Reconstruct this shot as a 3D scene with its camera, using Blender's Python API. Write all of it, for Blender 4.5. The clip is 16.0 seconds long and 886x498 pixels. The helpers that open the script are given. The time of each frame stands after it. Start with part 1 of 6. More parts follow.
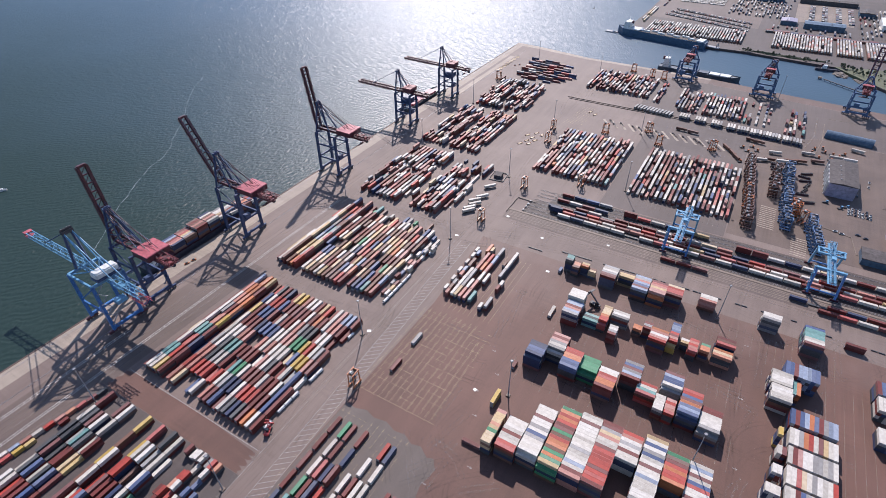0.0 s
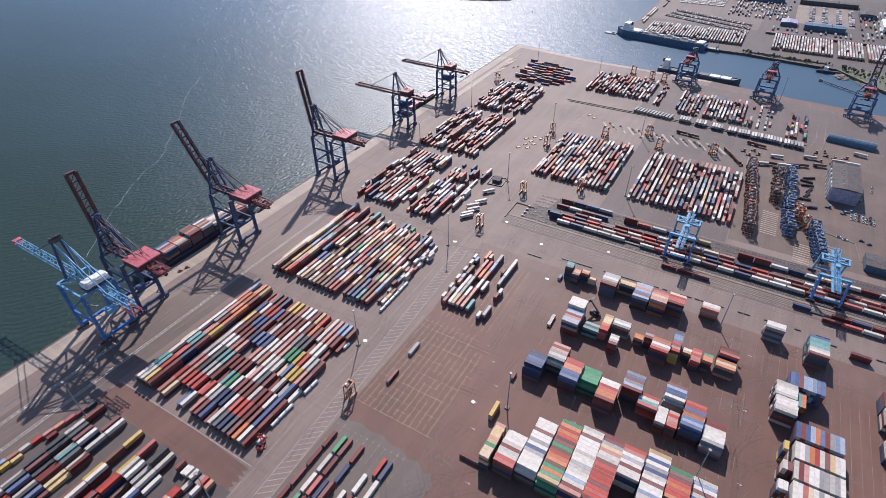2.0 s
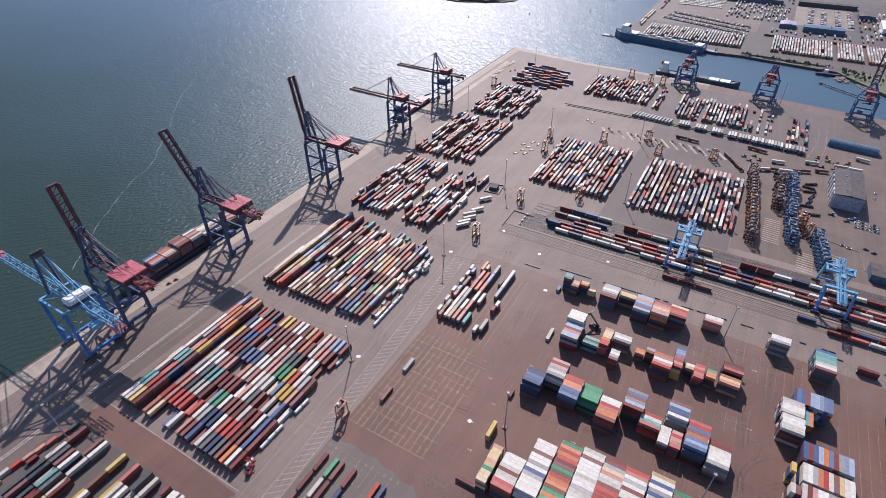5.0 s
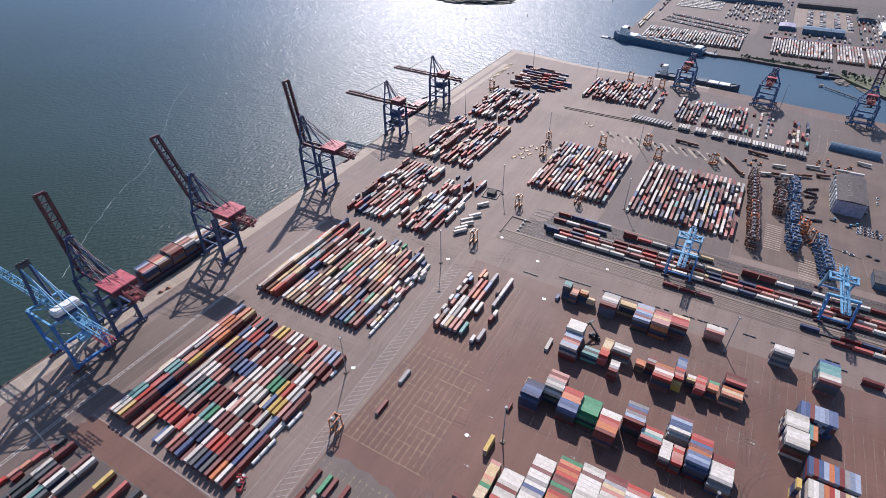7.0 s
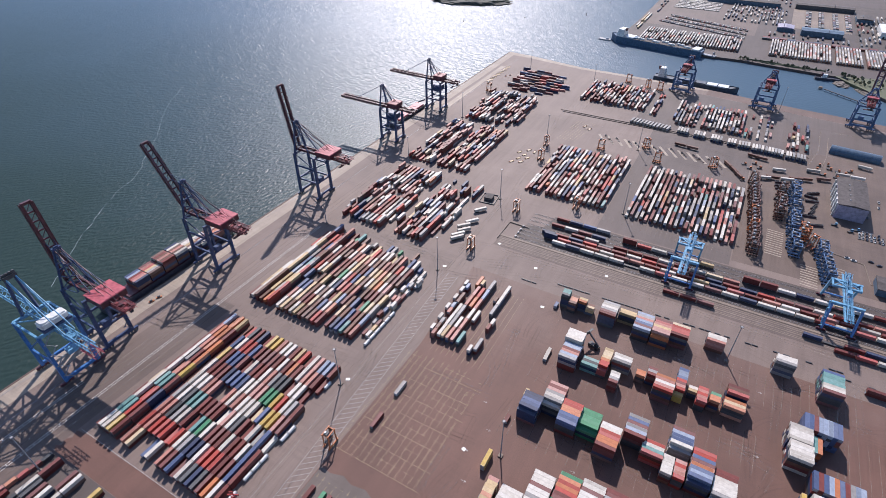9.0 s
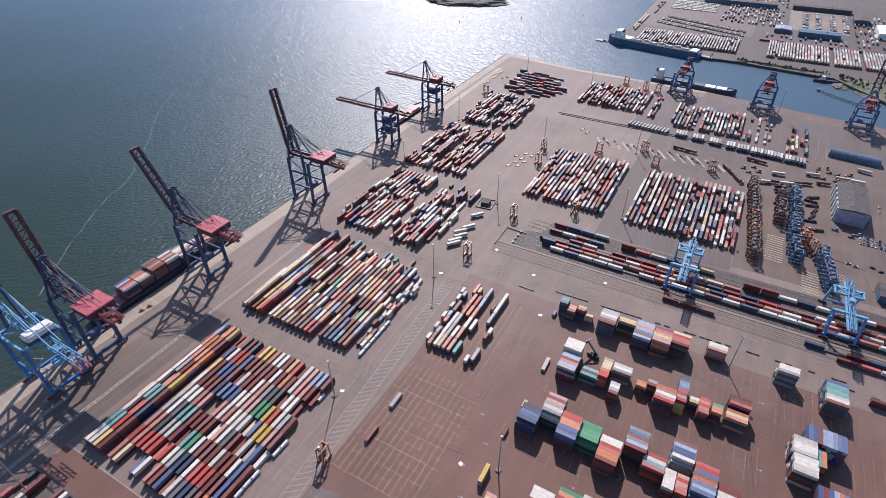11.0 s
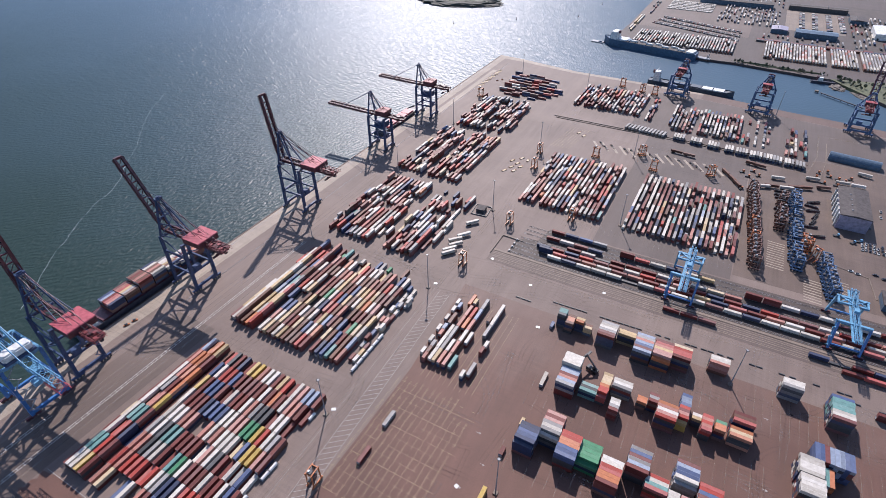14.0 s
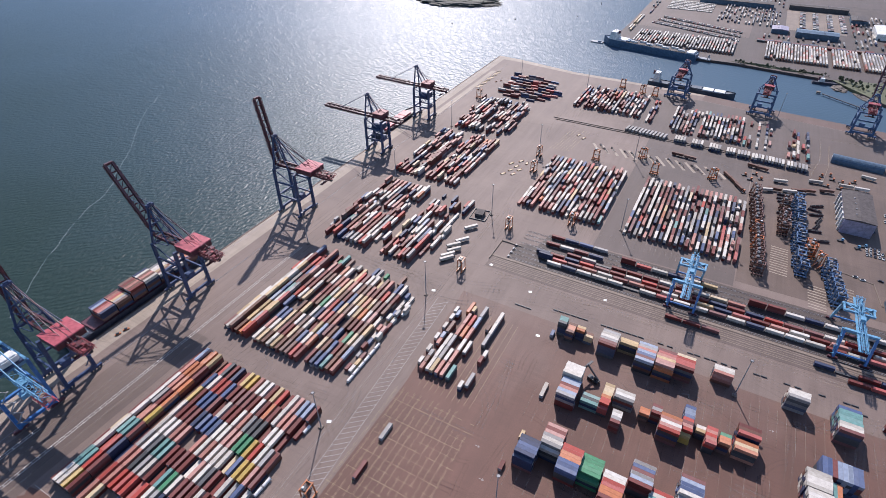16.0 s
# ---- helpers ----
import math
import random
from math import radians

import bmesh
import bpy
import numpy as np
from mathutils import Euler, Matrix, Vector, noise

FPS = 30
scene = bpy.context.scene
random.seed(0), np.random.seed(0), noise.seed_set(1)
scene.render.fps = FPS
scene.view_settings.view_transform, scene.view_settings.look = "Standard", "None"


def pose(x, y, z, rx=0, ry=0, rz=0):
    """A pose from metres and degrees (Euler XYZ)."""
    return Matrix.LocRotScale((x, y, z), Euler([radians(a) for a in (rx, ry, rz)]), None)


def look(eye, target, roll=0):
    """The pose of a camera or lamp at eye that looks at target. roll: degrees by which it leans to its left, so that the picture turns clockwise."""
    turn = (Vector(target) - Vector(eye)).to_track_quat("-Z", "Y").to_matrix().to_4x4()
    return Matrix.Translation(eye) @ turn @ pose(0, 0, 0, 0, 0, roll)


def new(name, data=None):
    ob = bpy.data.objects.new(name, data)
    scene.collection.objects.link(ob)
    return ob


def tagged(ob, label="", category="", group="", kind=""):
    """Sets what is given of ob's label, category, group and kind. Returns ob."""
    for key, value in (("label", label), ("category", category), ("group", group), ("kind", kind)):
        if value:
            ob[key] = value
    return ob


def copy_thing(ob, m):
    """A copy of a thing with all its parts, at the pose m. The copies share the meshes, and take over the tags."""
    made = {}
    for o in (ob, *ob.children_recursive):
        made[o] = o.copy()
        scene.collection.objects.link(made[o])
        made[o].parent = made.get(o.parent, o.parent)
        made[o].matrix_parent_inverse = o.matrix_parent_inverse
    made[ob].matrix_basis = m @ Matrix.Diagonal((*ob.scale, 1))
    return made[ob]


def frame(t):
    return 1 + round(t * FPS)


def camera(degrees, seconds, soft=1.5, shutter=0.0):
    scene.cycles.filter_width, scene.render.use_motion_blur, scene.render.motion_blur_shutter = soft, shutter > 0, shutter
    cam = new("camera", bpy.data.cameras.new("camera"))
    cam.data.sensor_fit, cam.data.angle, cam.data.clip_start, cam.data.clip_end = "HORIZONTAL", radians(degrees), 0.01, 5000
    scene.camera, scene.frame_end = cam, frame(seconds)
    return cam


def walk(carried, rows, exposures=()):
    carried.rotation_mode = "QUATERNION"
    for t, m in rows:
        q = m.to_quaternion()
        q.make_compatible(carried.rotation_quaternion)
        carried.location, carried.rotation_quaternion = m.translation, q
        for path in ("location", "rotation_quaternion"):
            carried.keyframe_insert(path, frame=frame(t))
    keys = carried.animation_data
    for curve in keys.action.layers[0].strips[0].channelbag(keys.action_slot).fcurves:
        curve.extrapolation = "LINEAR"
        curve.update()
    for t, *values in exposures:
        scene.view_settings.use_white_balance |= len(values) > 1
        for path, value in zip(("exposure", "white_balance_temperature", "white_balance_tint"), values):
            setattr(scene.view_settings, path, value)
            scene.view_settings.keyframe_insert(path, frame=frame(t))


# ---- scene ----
cam = camera(80.0, 16.0, soft=0.8)
PATH = [
    (0, (0.262, 0.226, 290.507), (-0.598, 1.664, 289.225), -0.6),
    (0.5, (-0.699, 2.419, 290.519), (-1.558, 3.858, 289.237), -0.6),
    (1, (-1.681, 4.611, 290.538), (-2.538, 6.051, 289.256), -0.6),
    (1.5, (-2.681, 6.814, 290.549), (-3.537, 8.254, 289.268), -0.6),
    (2, (-3.670, 9.002, 290.564), (-4.527, 10.443, 289.282), -0.6),
    (2.5, (-4.627, 11.213, 290.573), (-5.483, 12.655, 289.294), -0.6),
    (3, (-5.537, 13.467, 290.580), (-6.391, 14.910, 289.300), -0.6),
    (3.5, (-6.418, 15.690, 290.596), (-7.271, 17.134, 289.316), -0.7),
    (4, (-7.287, 17.860, 290.622), (-8.139, 19.305, 289.342), -0.7),
    (6.5, (-11.816, 29.076, 290.713), (-12.664, 30.524, 289.434), -0.6),
    (7, (-12.672, 31.302, 290.716), (-13.518, 32.752, 289.438), -0.6),
    (7.5, (-13.502, 33.534, 290.721), (-14.346, 34.985, 289.443), -0.6),
    (8, (-14.362, 35.755, 290.725), (-15.205, 37.208, 289.448), -0.6),
    (8.5, (-15.254, 37.908, 290.727), (-16.095, 39.362, 289.450), -0.6),
    (9, (-16.207, 40.048, 290.724), (-17.047, 41.503, 289.447), -0.6),
    (11.5, (-21.239, 50.845, 290.741), (-22.065, 52.307, 289.464), -0.5),
    (12, (-22.248, 53.006, 290.747), (-23.071, 54.470, 289.469), -0.5),
    (12.5, (-23.244, 55.160, 290.759), (-24.066, 56.624, 289.481), -0.5),
    (13, (-24.245, 57.375, 290.743), (-25.063, 58.841, 289.465), -0.4),
    (13.5, (-25.238, 59.601, 290.709), (-26.054, 61.067, 289.430), -0.4),
    (14, (-26.219, 61.828, 290.680), (-27.034, 63.295, 289.401), -0.5),
    (14.5, (-27.225, 64.087, 290.649), (-28.039, 65.553, 289.370), -0.5),
    (15, (-28.268, 66.378, 290.611), (-29.079, 67.846, 289.331), -0.5),
    (15.5, (-29.332, 68.672, 290.579), (-30.143, 70.139, 289.297), -0.5),
    (16, (-30.396, 70.960, 290.559), (-31.206, 72.427, 289.277), -0.5),
]
walk(cam, [(t, look(eye, target, roll)) for t, eye, target, roll in PATH], exposures=[(0, 0.66, 6150, 18), (16, 0.66, 6150, 18)])

# ---- daylight: a high sun almost ahead of the camera, clear sky ----
SUN_FROM = Vector((-0.343, 0.659, 0.669))
world = bpy.data.worlds.new("sky")
world.use_nodes = True
scene.world = world
wn = world.node_tree.nodes
sky = wn.new("ShaderNodeTexSky")
sky.sky_type, sky.sun_disc = "NISHITA", False
sky.sun_elevation, sky.sun_rotation = radians(42), radians(-27.5)
sky.air_density, sky.dust_density, sky.ozone_density = 1.0, 0.6, 2.5
wn["Background"].inputs[1].default_value = 0.111
world.node_tree.links.new(sky.outputs[0], wn["Background"].inputs[0])
sun = new("sun", bpy.data.lights.new("sun", "SUN"))
sun.data.energy, sun.data.angle, sun.data.color = 4.1, radians(0.53), (1.0, 0.925, 0.835)
sun.matrix_world = look(SUN_FROM * 900, (0, 0, 0))


# ---- materials ----
def shader(name):
    m = bpy.data.materials.new(name)
    m.use_nodes = True
    return m, m.node_tree.nodes, m.node_tree.links, m.node_tree.nodes["Principled BSDF"]


def noise_node(n, l, scale, detail=4.0, rough=0.55, coords=None, stretch=None):
    tex = n.new("ShaderNodeTexNoise")
    tex.inputs["Scale"].default_value, tex.inputs["Detail"].default_value, tex.inputs["Roughness"].default_value = scale, detail, rough
    co = n.new("ShaderNodeTexCoord").outputs["Object"] if coords is None else coords
    if stretch:
        mp = n.new("ShaderNodeMapping")
        mp.inputs["Scale"].default_value = stretch
        l.new(co, mp.inputs["Vector"])
        co = mp.outputs[0]
    l.new(co, tex.inputs["Vector"])
    return tex.outputs["Fac"]


def ramp(n, l, fac, *stops):
    r = n.new("ShaderNodeValToRGB")
    e = r.color_ramp.elements
    while len(e) < len(stops):
        e.new(0.5)
    for k, (at, c) in zip(e, stops):
        k.position, k.color = at, (*c, 1) if len(c) == 3 else c
    l.new(fac, r.inputs[0])
    return r.outputs[0]


def mix(n, l, fac, a, b, how="MIX"):
    m = n.new("ShaderNodeMix")
    m.data_type, m.blend_type = "RGBA", how
    for key, v in ((0, fac), (6, a), (7, b)):
        if isinstance(v, (int, float)):
            m.inputs[key].default_value = v
        elif isinstance(v, tuple):
            m.inputs[key].default_value = (*v, 1)
        else:
            l.new(v, m.inputs[key])
    return m.outputs[2]


def bumped(n, l, b, height, strength, distance):
    bp = n.new("ShaderNodeBump")
    bp.inputs["Strength"].default_value, bp.inputs["Distance"].default_value = strength, distance
    l.new(height, bp.inputs["Height"])
    l.new(bp.outputs[0], b.inputs["Normal"])


def painted(name, color, rough=0.45, metal=0.0, wear=0.35, rust=(0.10, 0.045, 0.025)):
    """Weathered paint on steel: faded patches and rusty stains."""
    m, n, l, b = shader(name)
    fade = noise_node(n, l, 0.35, 5)
    spots = noise_node(n, l, 1.6, 6, 0.7)
    pale = tuple(min(1, c * 1.25 + 0.02) for c in color)
    deep = tuple(c * 0.72 for c in color)
    base = ramp(n, l, fade, (0.3, deep), (0.7, pale))
    mask = ramp(n, l, spots, (0.62, (0, 0, 0)), (0.74, (wear, wear, wear)))
    l.new(mix(n, l, mask, base, rust), b.inputs["Base Color"])
    b.inputs["Roughness"].default_value, b.inputs["Metallic"].default_value = rough, metal
    return m


def container_paint(name, color):
    """Corrugated container steel: each box has its own fading, with dirt and rust streaks."""
    m, n, l, b = shader(name)
    info = n.new("ShaderNodeObjectInfo")
    shift = n.new("ShaderNodeVectorMath")
    shift.operation = "MULTIPLY_ADD"
    shift.inputs[1].default_value = (173.0, 91.0, 57.0)
    l.new(info.outputs["Random"], shift.inputs[0])
    l.new(n.new("ShaderNodeTexCoord").outputs["Object"], shift.inputs[2])
    co = shift.outputs[0]
    rnd = n.new("ShaderNodeMath")
    rnd.operation = "ADD"
    l.new(info.outputs["Random"], rnd.inputs[0])
    l.new(n.new("ShaderNodeNewGeometry").outputs["Random Per Island"], rnd.inputs[1])
    fr = n.new("ShaderNodeMath")
    fr.operation = "FRACT"
    l.new(rnd.outputs[0], fr.inputs[0])
    lum = sum(color) / 3
    grey = tuple(c * 0.72 + lum * 0.28 + 0.04 for c in color)
    base = ramp(n, l, fr.outputs[0], (0.0, tuple(c * 0.66 for c in color)), (0.5, color), (1.0, grey))
    patch = ramp(n, l, noise_node(n, l, 0.5, 5, 0.6, co), (0.35, (0.82, 0.80, 0.78)), (0.65, (1.06, 1.06, 1.05)))
    base = mix(n, l, 1.0, base, patch, "MULTIPLY")
    streak = noise_node(n, l, 0.9, 6, 0.7, co, (1.0, 1.0, 0.35))
    mask = ramp(n, l, streak, (0.60, (0, 0, 0)), (0.75, (0.42, 0.42, 0.42)))
    base = mix(n, l, mask, base, (0.12, 0.07, 0.045))
    specks = ramp(n, l, noise_node(n, l, 2.6, 3, 0.6, co), (0.66, (0, 0, 0)), (0.74, (0.6, 0.6, 0.6)))
    base = mix(n, l, specks, base, (0.10, 0.075, 0.06))
    l.new(base, b.inputs["Base Color"])
    b.inputs["Roughness"].default_value = 0.60
    b.inputs["Specular IOR Level"].default_value = 0.36
    bumped(n, l, b, noise_node(n, l, 3.0, 4, 0.6, co), 0.15, 0.02)
    return m


def paving(name, light, dark, stain, big=0.012, fine=1.4, joints=0.0, rough=0.74, north=None):
    """Asphalt or concrete with worn lanes, patches, oil stains and fine grain."""
    m, n, l, b = shader(name)
    co = n.new("ShaderNodeTexCoord").outputs["Object"]
    broad = noise_node(n, l, big, 6, 0.6, co)
    base = ramp(n, l, broad, (0.36, dark), (0.64, light))
    if north:
        # the older red-brown surfacing gives way to grey in uneven patches towards the north-west
        sep, reach = n.new("ShaderNodeSeparateXYZ"), n.new("ShaderNodeMapRange")
        l.new(co, sep.inputs[0])
        west, wob = n.new("ShaderNodeMath"), n.new("ShaderNodeMath")
        west.operation = wob.operation = "MULTIPLY_ADD"
        west.inputs[1].default_value = -0.25
        l.new(sep.outputs["X"], west.inputs[0])
        l.new(sep.outputs["Y"], west.inputs[2])
        wob.inputs[1].default_value = 190.0
        l.new(noise_node(n, l, 0.021, 5, 0.62, co), wob.inputs[0])
        l.new(west.outputs[0], wob.inputs[2])
        for key, v in ((1, 395.0), (2, 505.0)):
            reach.inputs[key].default_value = v
        l.new(wob.outputs[0], reach.inputs[0])
        base = mix(n, l, reach.outputs[0], base, north)
    for scale, stretch in ((0.5, (1.0, 0.035, 1.0)), (0.42, (0.04, 1.0, 1.0))):
        tracks = ramp(n, l, noise_node(n, l, scale, 4, 0.65, co, stretch), (0.42, (0.80, 0.79, 0.78)), (0.56, (1.03, 1.03, 1.03)))
        where = ramp(n, l, noise_node(n, l, 0.018 + 0.01 * scale, 4, 0.6, co), (0.46, (0.05, 0.05, 0.05)), (0.64, (0.6, 0.6, 0.6)))
        base = mix(n, l, where, base, mix(n, l, 1.0, base, tracks, "MULTIPLY"))
    lanes = ramp(n, l, noise_node(n, l, 0.12, 4, 0.6, co, (1.0, 0.07, 1.0)), (0.35, (0.90, 0.89, 0.88)), (0.65, (1.05, 1.05, 1.05)))
    base = mix(n, l, 1.0, base, lanes, "MULTIPLY")
    grain = ramp(n, l, noise_node(n, l, fine, 5, 0.75, co), (0.30, (0.78, 0.78, 0.78)), (0.70, (1.16, 1.16, 1.16)))
    base = mix(n, l, 1.0, base, grain, "MULTIPLY")
    oil = ramp(n, l, noise_node(n, l, 0.16, 5, 0.7, co), (0.62, (0, 0, 0)), (0.76, (0.55, 0.55, 0.55)))
    base = mix(n, l, oil, base, stain)
    if joints:
        br = n.new("ShaderNodeTexBrick")
        br.offset = 0.0
        for k, v in (("Scale", 1.0), ("Mortar Size", 0.05), ("Brick Width", joints), ("Row Height", joints)):
            br.inputs[k].default_value = v
        br.inputs["Color1"].default_value, br.inputs["Color2"].default_value, br.inputs["Mortar"].default_value = (1, 1, 1, 1), (0.9, 0.9, 0.9, 1), (0.6, 0.58, 0.56, 1)
        l.new(co, br.inputs["Vector"])
        base = mix(n, l, 1.0, base, br.outputs["Color"], "MULTIPLY")
    l.new(base, b.inputs["Base Color"])
    b.inputs["Roughness"].default_value = rough
    bumped(n, l, b, noise_node(n, l, 5.0, 4, 0.7, co), 0.3, 0.02)
    return m


def sea_water():
    """Harbour water: green-blue body, wind ripples in broken crests over a low swell."""
    m, n, l, b = shader("sea_water")
    co = n.new("ShaderNodeTexCoord").outputs["Object"]
    # turbid green near the quay; paler fairway blue has sky reflection painted in
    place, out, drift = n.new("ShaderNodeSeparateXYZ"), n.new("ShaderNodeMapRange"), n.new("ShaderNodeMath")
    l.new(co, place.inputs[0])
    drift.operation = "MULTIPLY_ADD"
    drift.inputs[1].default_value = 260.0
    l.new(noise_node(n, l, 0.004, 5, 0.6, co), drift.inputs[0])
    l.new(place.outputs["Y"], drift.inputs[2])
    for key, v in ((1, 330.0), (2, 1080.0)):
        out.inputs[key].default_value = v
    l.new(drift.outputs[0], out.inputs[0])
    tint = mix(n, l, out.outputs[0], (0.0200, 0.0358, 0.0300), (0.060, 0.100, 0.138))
    n.remove(b)
    body, gloss, both, fres = n.new("ShaderNodeBsdfDiffuse"), n.new("ShaderNodeBsdfGlossy"), n.new("ShaderNodeMixShader"), n.new("ShaderNodeFresnel")
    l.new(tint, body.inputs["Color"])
    gloss.distribution = "BECKMANN"
    gloss.inputs["Roughness"].default_value = 0.43
    gloss.inputs["Color"].default_value = (1, 1, 1, 1)
    fres.inputs["IOR"].default_value = 1.34
    part_gloss = n.new("ShaderNodeMath")
    part_gloss.operation = "MULTIPLY_ADD"
    part_gloss.inputs[1].default_value, part_gloss.inputs[2].default_value = 0.222, 0.020
    l.new(fres.outputs[0], part_gloss.inputs[0])
    l.new(part_gloss.outputs[0], both.inputs[0])
    l.new(body.outputs[0], both.inputs[1])
    l.new(gloss.outputs[0], both.inputs[2])
    l.new(both.outputs[0], n["Material Output"].inputs["Surface"])
    crest = n.new("ShaderNodeTexWave")
    crest.wave_type, crest.bands_direction = "BANDS", "X"
    for key, v in (("Scale", 0.05), ("Distortion", 8.0), ("Detail", 1.5), ("Detail Scale", 1.3), ("Detail Roughness", 0.5)):
        crest.inputs[key].default_value = v
    turn = n.new("ShaderNodeMapping")
    turn.inputs["Rotation"].default_value = (0, 0, radians(38))
    l.new(co, turn.inputs["Vector"])
    l.new(turn.outputs[0], crest.inputs["Vector"])
    chop = noise_node(n, l, 0.36, 2.5, 0.55, co, (1.0, 0.55, 1.0))
    swell = noise_node(n, l, 0.03, 3, 0.5, co)
    add = n.new("ShaderNodeMath")
    add.operation = "MULTIPLY_ADD"
    add.inputs[1].default_value = 0.34
    l.new(crest.outputs["Fac"], add.inputs[0])
    l.new(chop, add.inputs[2])
    more = n.new("ShaderNodeMath")
    more.operation = "ADD"
    l.new(add.outputs[0], more.inputs[0])
    l.new(swell, more.inputs[1])
    # two trains of ripples left by a boat that has passed out of view
    for nx, ny, off in ((0.9952, -0.0975, 973.8), (0.9878, -0.1560, 930.3)):
        side, swing, tail, train = (n.new("ShaderNodeVectorMath"), n.new("ShaderNodeMath"), n.new("ShaderNodeMapRange"), n.new("ShaderNodeMath"))
        side.operation = "DOT_PRODUCT"
        side.inputs[1].default_value = (nx, ny, 0)
        l.new(co, side.inputs[0])
        away, far = n.new("ShaderNodeMath"), n.new("ShaderNodeMath")
        away.operation, away.inputs[1].default_value = "ADD", off
        l.new(side.outputs["Value"], away.inputs[0])
        far.operation = "ABSOLUTE"
        l.new(away.outputs[0], far.inputs[0])
        tail.interpolation_type = "SMOOTHSTEP"
        for key, v in ((1, 0.0), (2, 13.0), (3, 0.13), (4, 0.0)):
            tail.inputs[key].default_value = v
        l.new(far.outputs[0], tail.inputs[0])
        swing.operation = "SINE"
        bent = n.new("ShaderNodeMath")
        bent.operation, bent.inputs[1].default_value = "MULTIPLY", 0.9
        l.new(away.outputs[0], bent.inputs[0])
        l.new(bent.outputs[0], swing.inputs[0])
        train.operation = "MULTIPLY_ADD"
        l.new(swing.outputs[0], train.inputs[0])
        l.new(tail.outputs[0], train.inputs[1])
        l.new(more.outputs[0], train.inputs[2])
        more = train
    # ripples die out in the sheltered basin to the east
    sep, calm, fade = n.new("ShaderNodeSeparateXYZ"), n.new("ShaderNodeMapRange"), n.new("ShaderNodeMath")
    l.new(co, sep.inputs[0])
    for key, v in ((1, -330.0), (2, -120.0), (3, 1.0), (4, 0.5)):
        calm.inputs[key].default_value = v
    l.new(sep.outputs["X"], calm.inputs[0])
    fade.operation = "MULTIPLY"
    l.new(more.outputs[0], fade.inputs[0])
    l.new(calm.outputs[0], fade.inputs[1])
    bumped(n, l, gloss, fade.outputs[0], 1.0, 0.72)
    bumped(n, l, body, fade.outputs[0], 1.0, 0.38)
    return m


def worn_film(name, color, most):
    """A thin worn film on the ground, broken into patches: tyre rubber, old paint."""
    m, n, l, b = shader(name)
    b.inputs["Base Color"].default_value = (*color, 1)
    b.inputs["Roughness"].default_value = 0.8
    co = n.new("ShaderNodeTexCoord").outputs["Object"]
    patch = ramp(n, l, noise_node(n, l, 0.05, 5, 0.65, co), (0.35, (0, 0, 0)), (0.65, (most, most, most)))
    fine = ramp(n, l, noise_node(n, l, 1.3, 4, 0.7, co), (0.3, (0.4, 0.4, 0.4)), (0.6, (1, 1, 1)))
    l.new(mix(n, l, 1.0, patch, fine, "MULTIPLY"), b.inputs["Alpha"])
    return m


WATER = sea_water()
ASPHALT = paving("asphalt", (0.177, 0.129, 0.107), (0.135, 0.096, 0.080), (0.062, 0.043, 0.037))
NORTH_YARD = paving("north_asphalt", (0.103, 0.076, 0.067), (0.078, 0.057, 0.050), (0.049, 0.034, 0.030))
DARK_YARD = paving("dark_worn_asphalt", (0.088, 0.069, 0.061), (0.062, 0.047, 0.043), (0.035, 0.026, 0.024))
RED_YARD = paving("red_brown_asphalt", (0.130, 0.062, 0.044), (0.094, 0.044, 0.031), (0.056, 0.031, 0.023), north=(0.147, 0.095, 0.077))
QUAY_PALE = paving("pale_quay_concrete", (0.345, 0.285, 0.225), (0.265, 0.215, 0.170), (0.120, 0.095, 0.072), joints=7.5)
BROWN_STRIP = paving("red_brown_strip", (0.128, 0.077, 0.062), (0.096, 0.058, 0.047), (0.056, 0.036, 0.030))
CONCRETE = paving("quay_concrete", (0.223, 0.170, 0.131), (0.166, 0.127, 0.099), (0.085, 0.065, 0.047), joints=7.5)
LIGHT_YARD = paving("pale_gravel_yard", (0.073, 0.051, 0.046), (0.052, 0.037, 0.033), (0.041, 0.026, 0.021))
RAIL_LANE = paving("rail_lane_surface", (0.118, 0.082, 0.068), (0.086, 0.060, 0.050), (0.048, 0.034, 0.029))
SERVICE_YARD = paving("service_yard_asphalt", (0.120, 0.081, 0.063), (0.084, 0.056, 0.044), (0.038, 0.026, 0.021), big=0.02)
GREY_PATCH = paving("grey_patched_asphalt", (0.118, 0.092, 0.078), (0.088, 0.068, 0.058), (0.045, 0.034, 0.029))
QUAY_ROAD = paving("quay_road_asphalt", (0.122, 0.087, 0.070), (0.090, 0.063, 0.052), (0.042, 0.030, 0.026))
BALLAST = paving("track_bed", (0.072, 0.050, 0.041), (0.044, 0.031, 0.026), (0.026, 0.019, 0.017), big=0.05)
LINE_WHITE = painted("white_road_paint", (0.32, 0.30, 0.28), 0.7, wear=0.5, rust=(0.25, 0.2, 0.18))
BRIGHT_LINE = painted("bright_white_road_paint", (0.42, 0.40, 0.37), 0.7, wear=0.4, rust=(0.3, 0.26, 0.22))
LINE_YELLOW = painted("yellow_road_paint", (0.31, 0.235, 0.125), 0.7, wear=0.6, rust=(0.2, 0.15, 0.12))
TYRE_BLACK = worn_film("tyre_rubber_film", (0.045, 0.034, 0.030), 0.18)
PALE_DUST = worn_film("pale_dust_film", (0.27, 0.22, 0.19), 0.22)
OLD_LINES = worn_film("old_line_paint", (0.34, 0.28, 0.22), 0.55)
STEEL = painted("grey_steel", (0.22, 0.22, 0.23), 0.5)
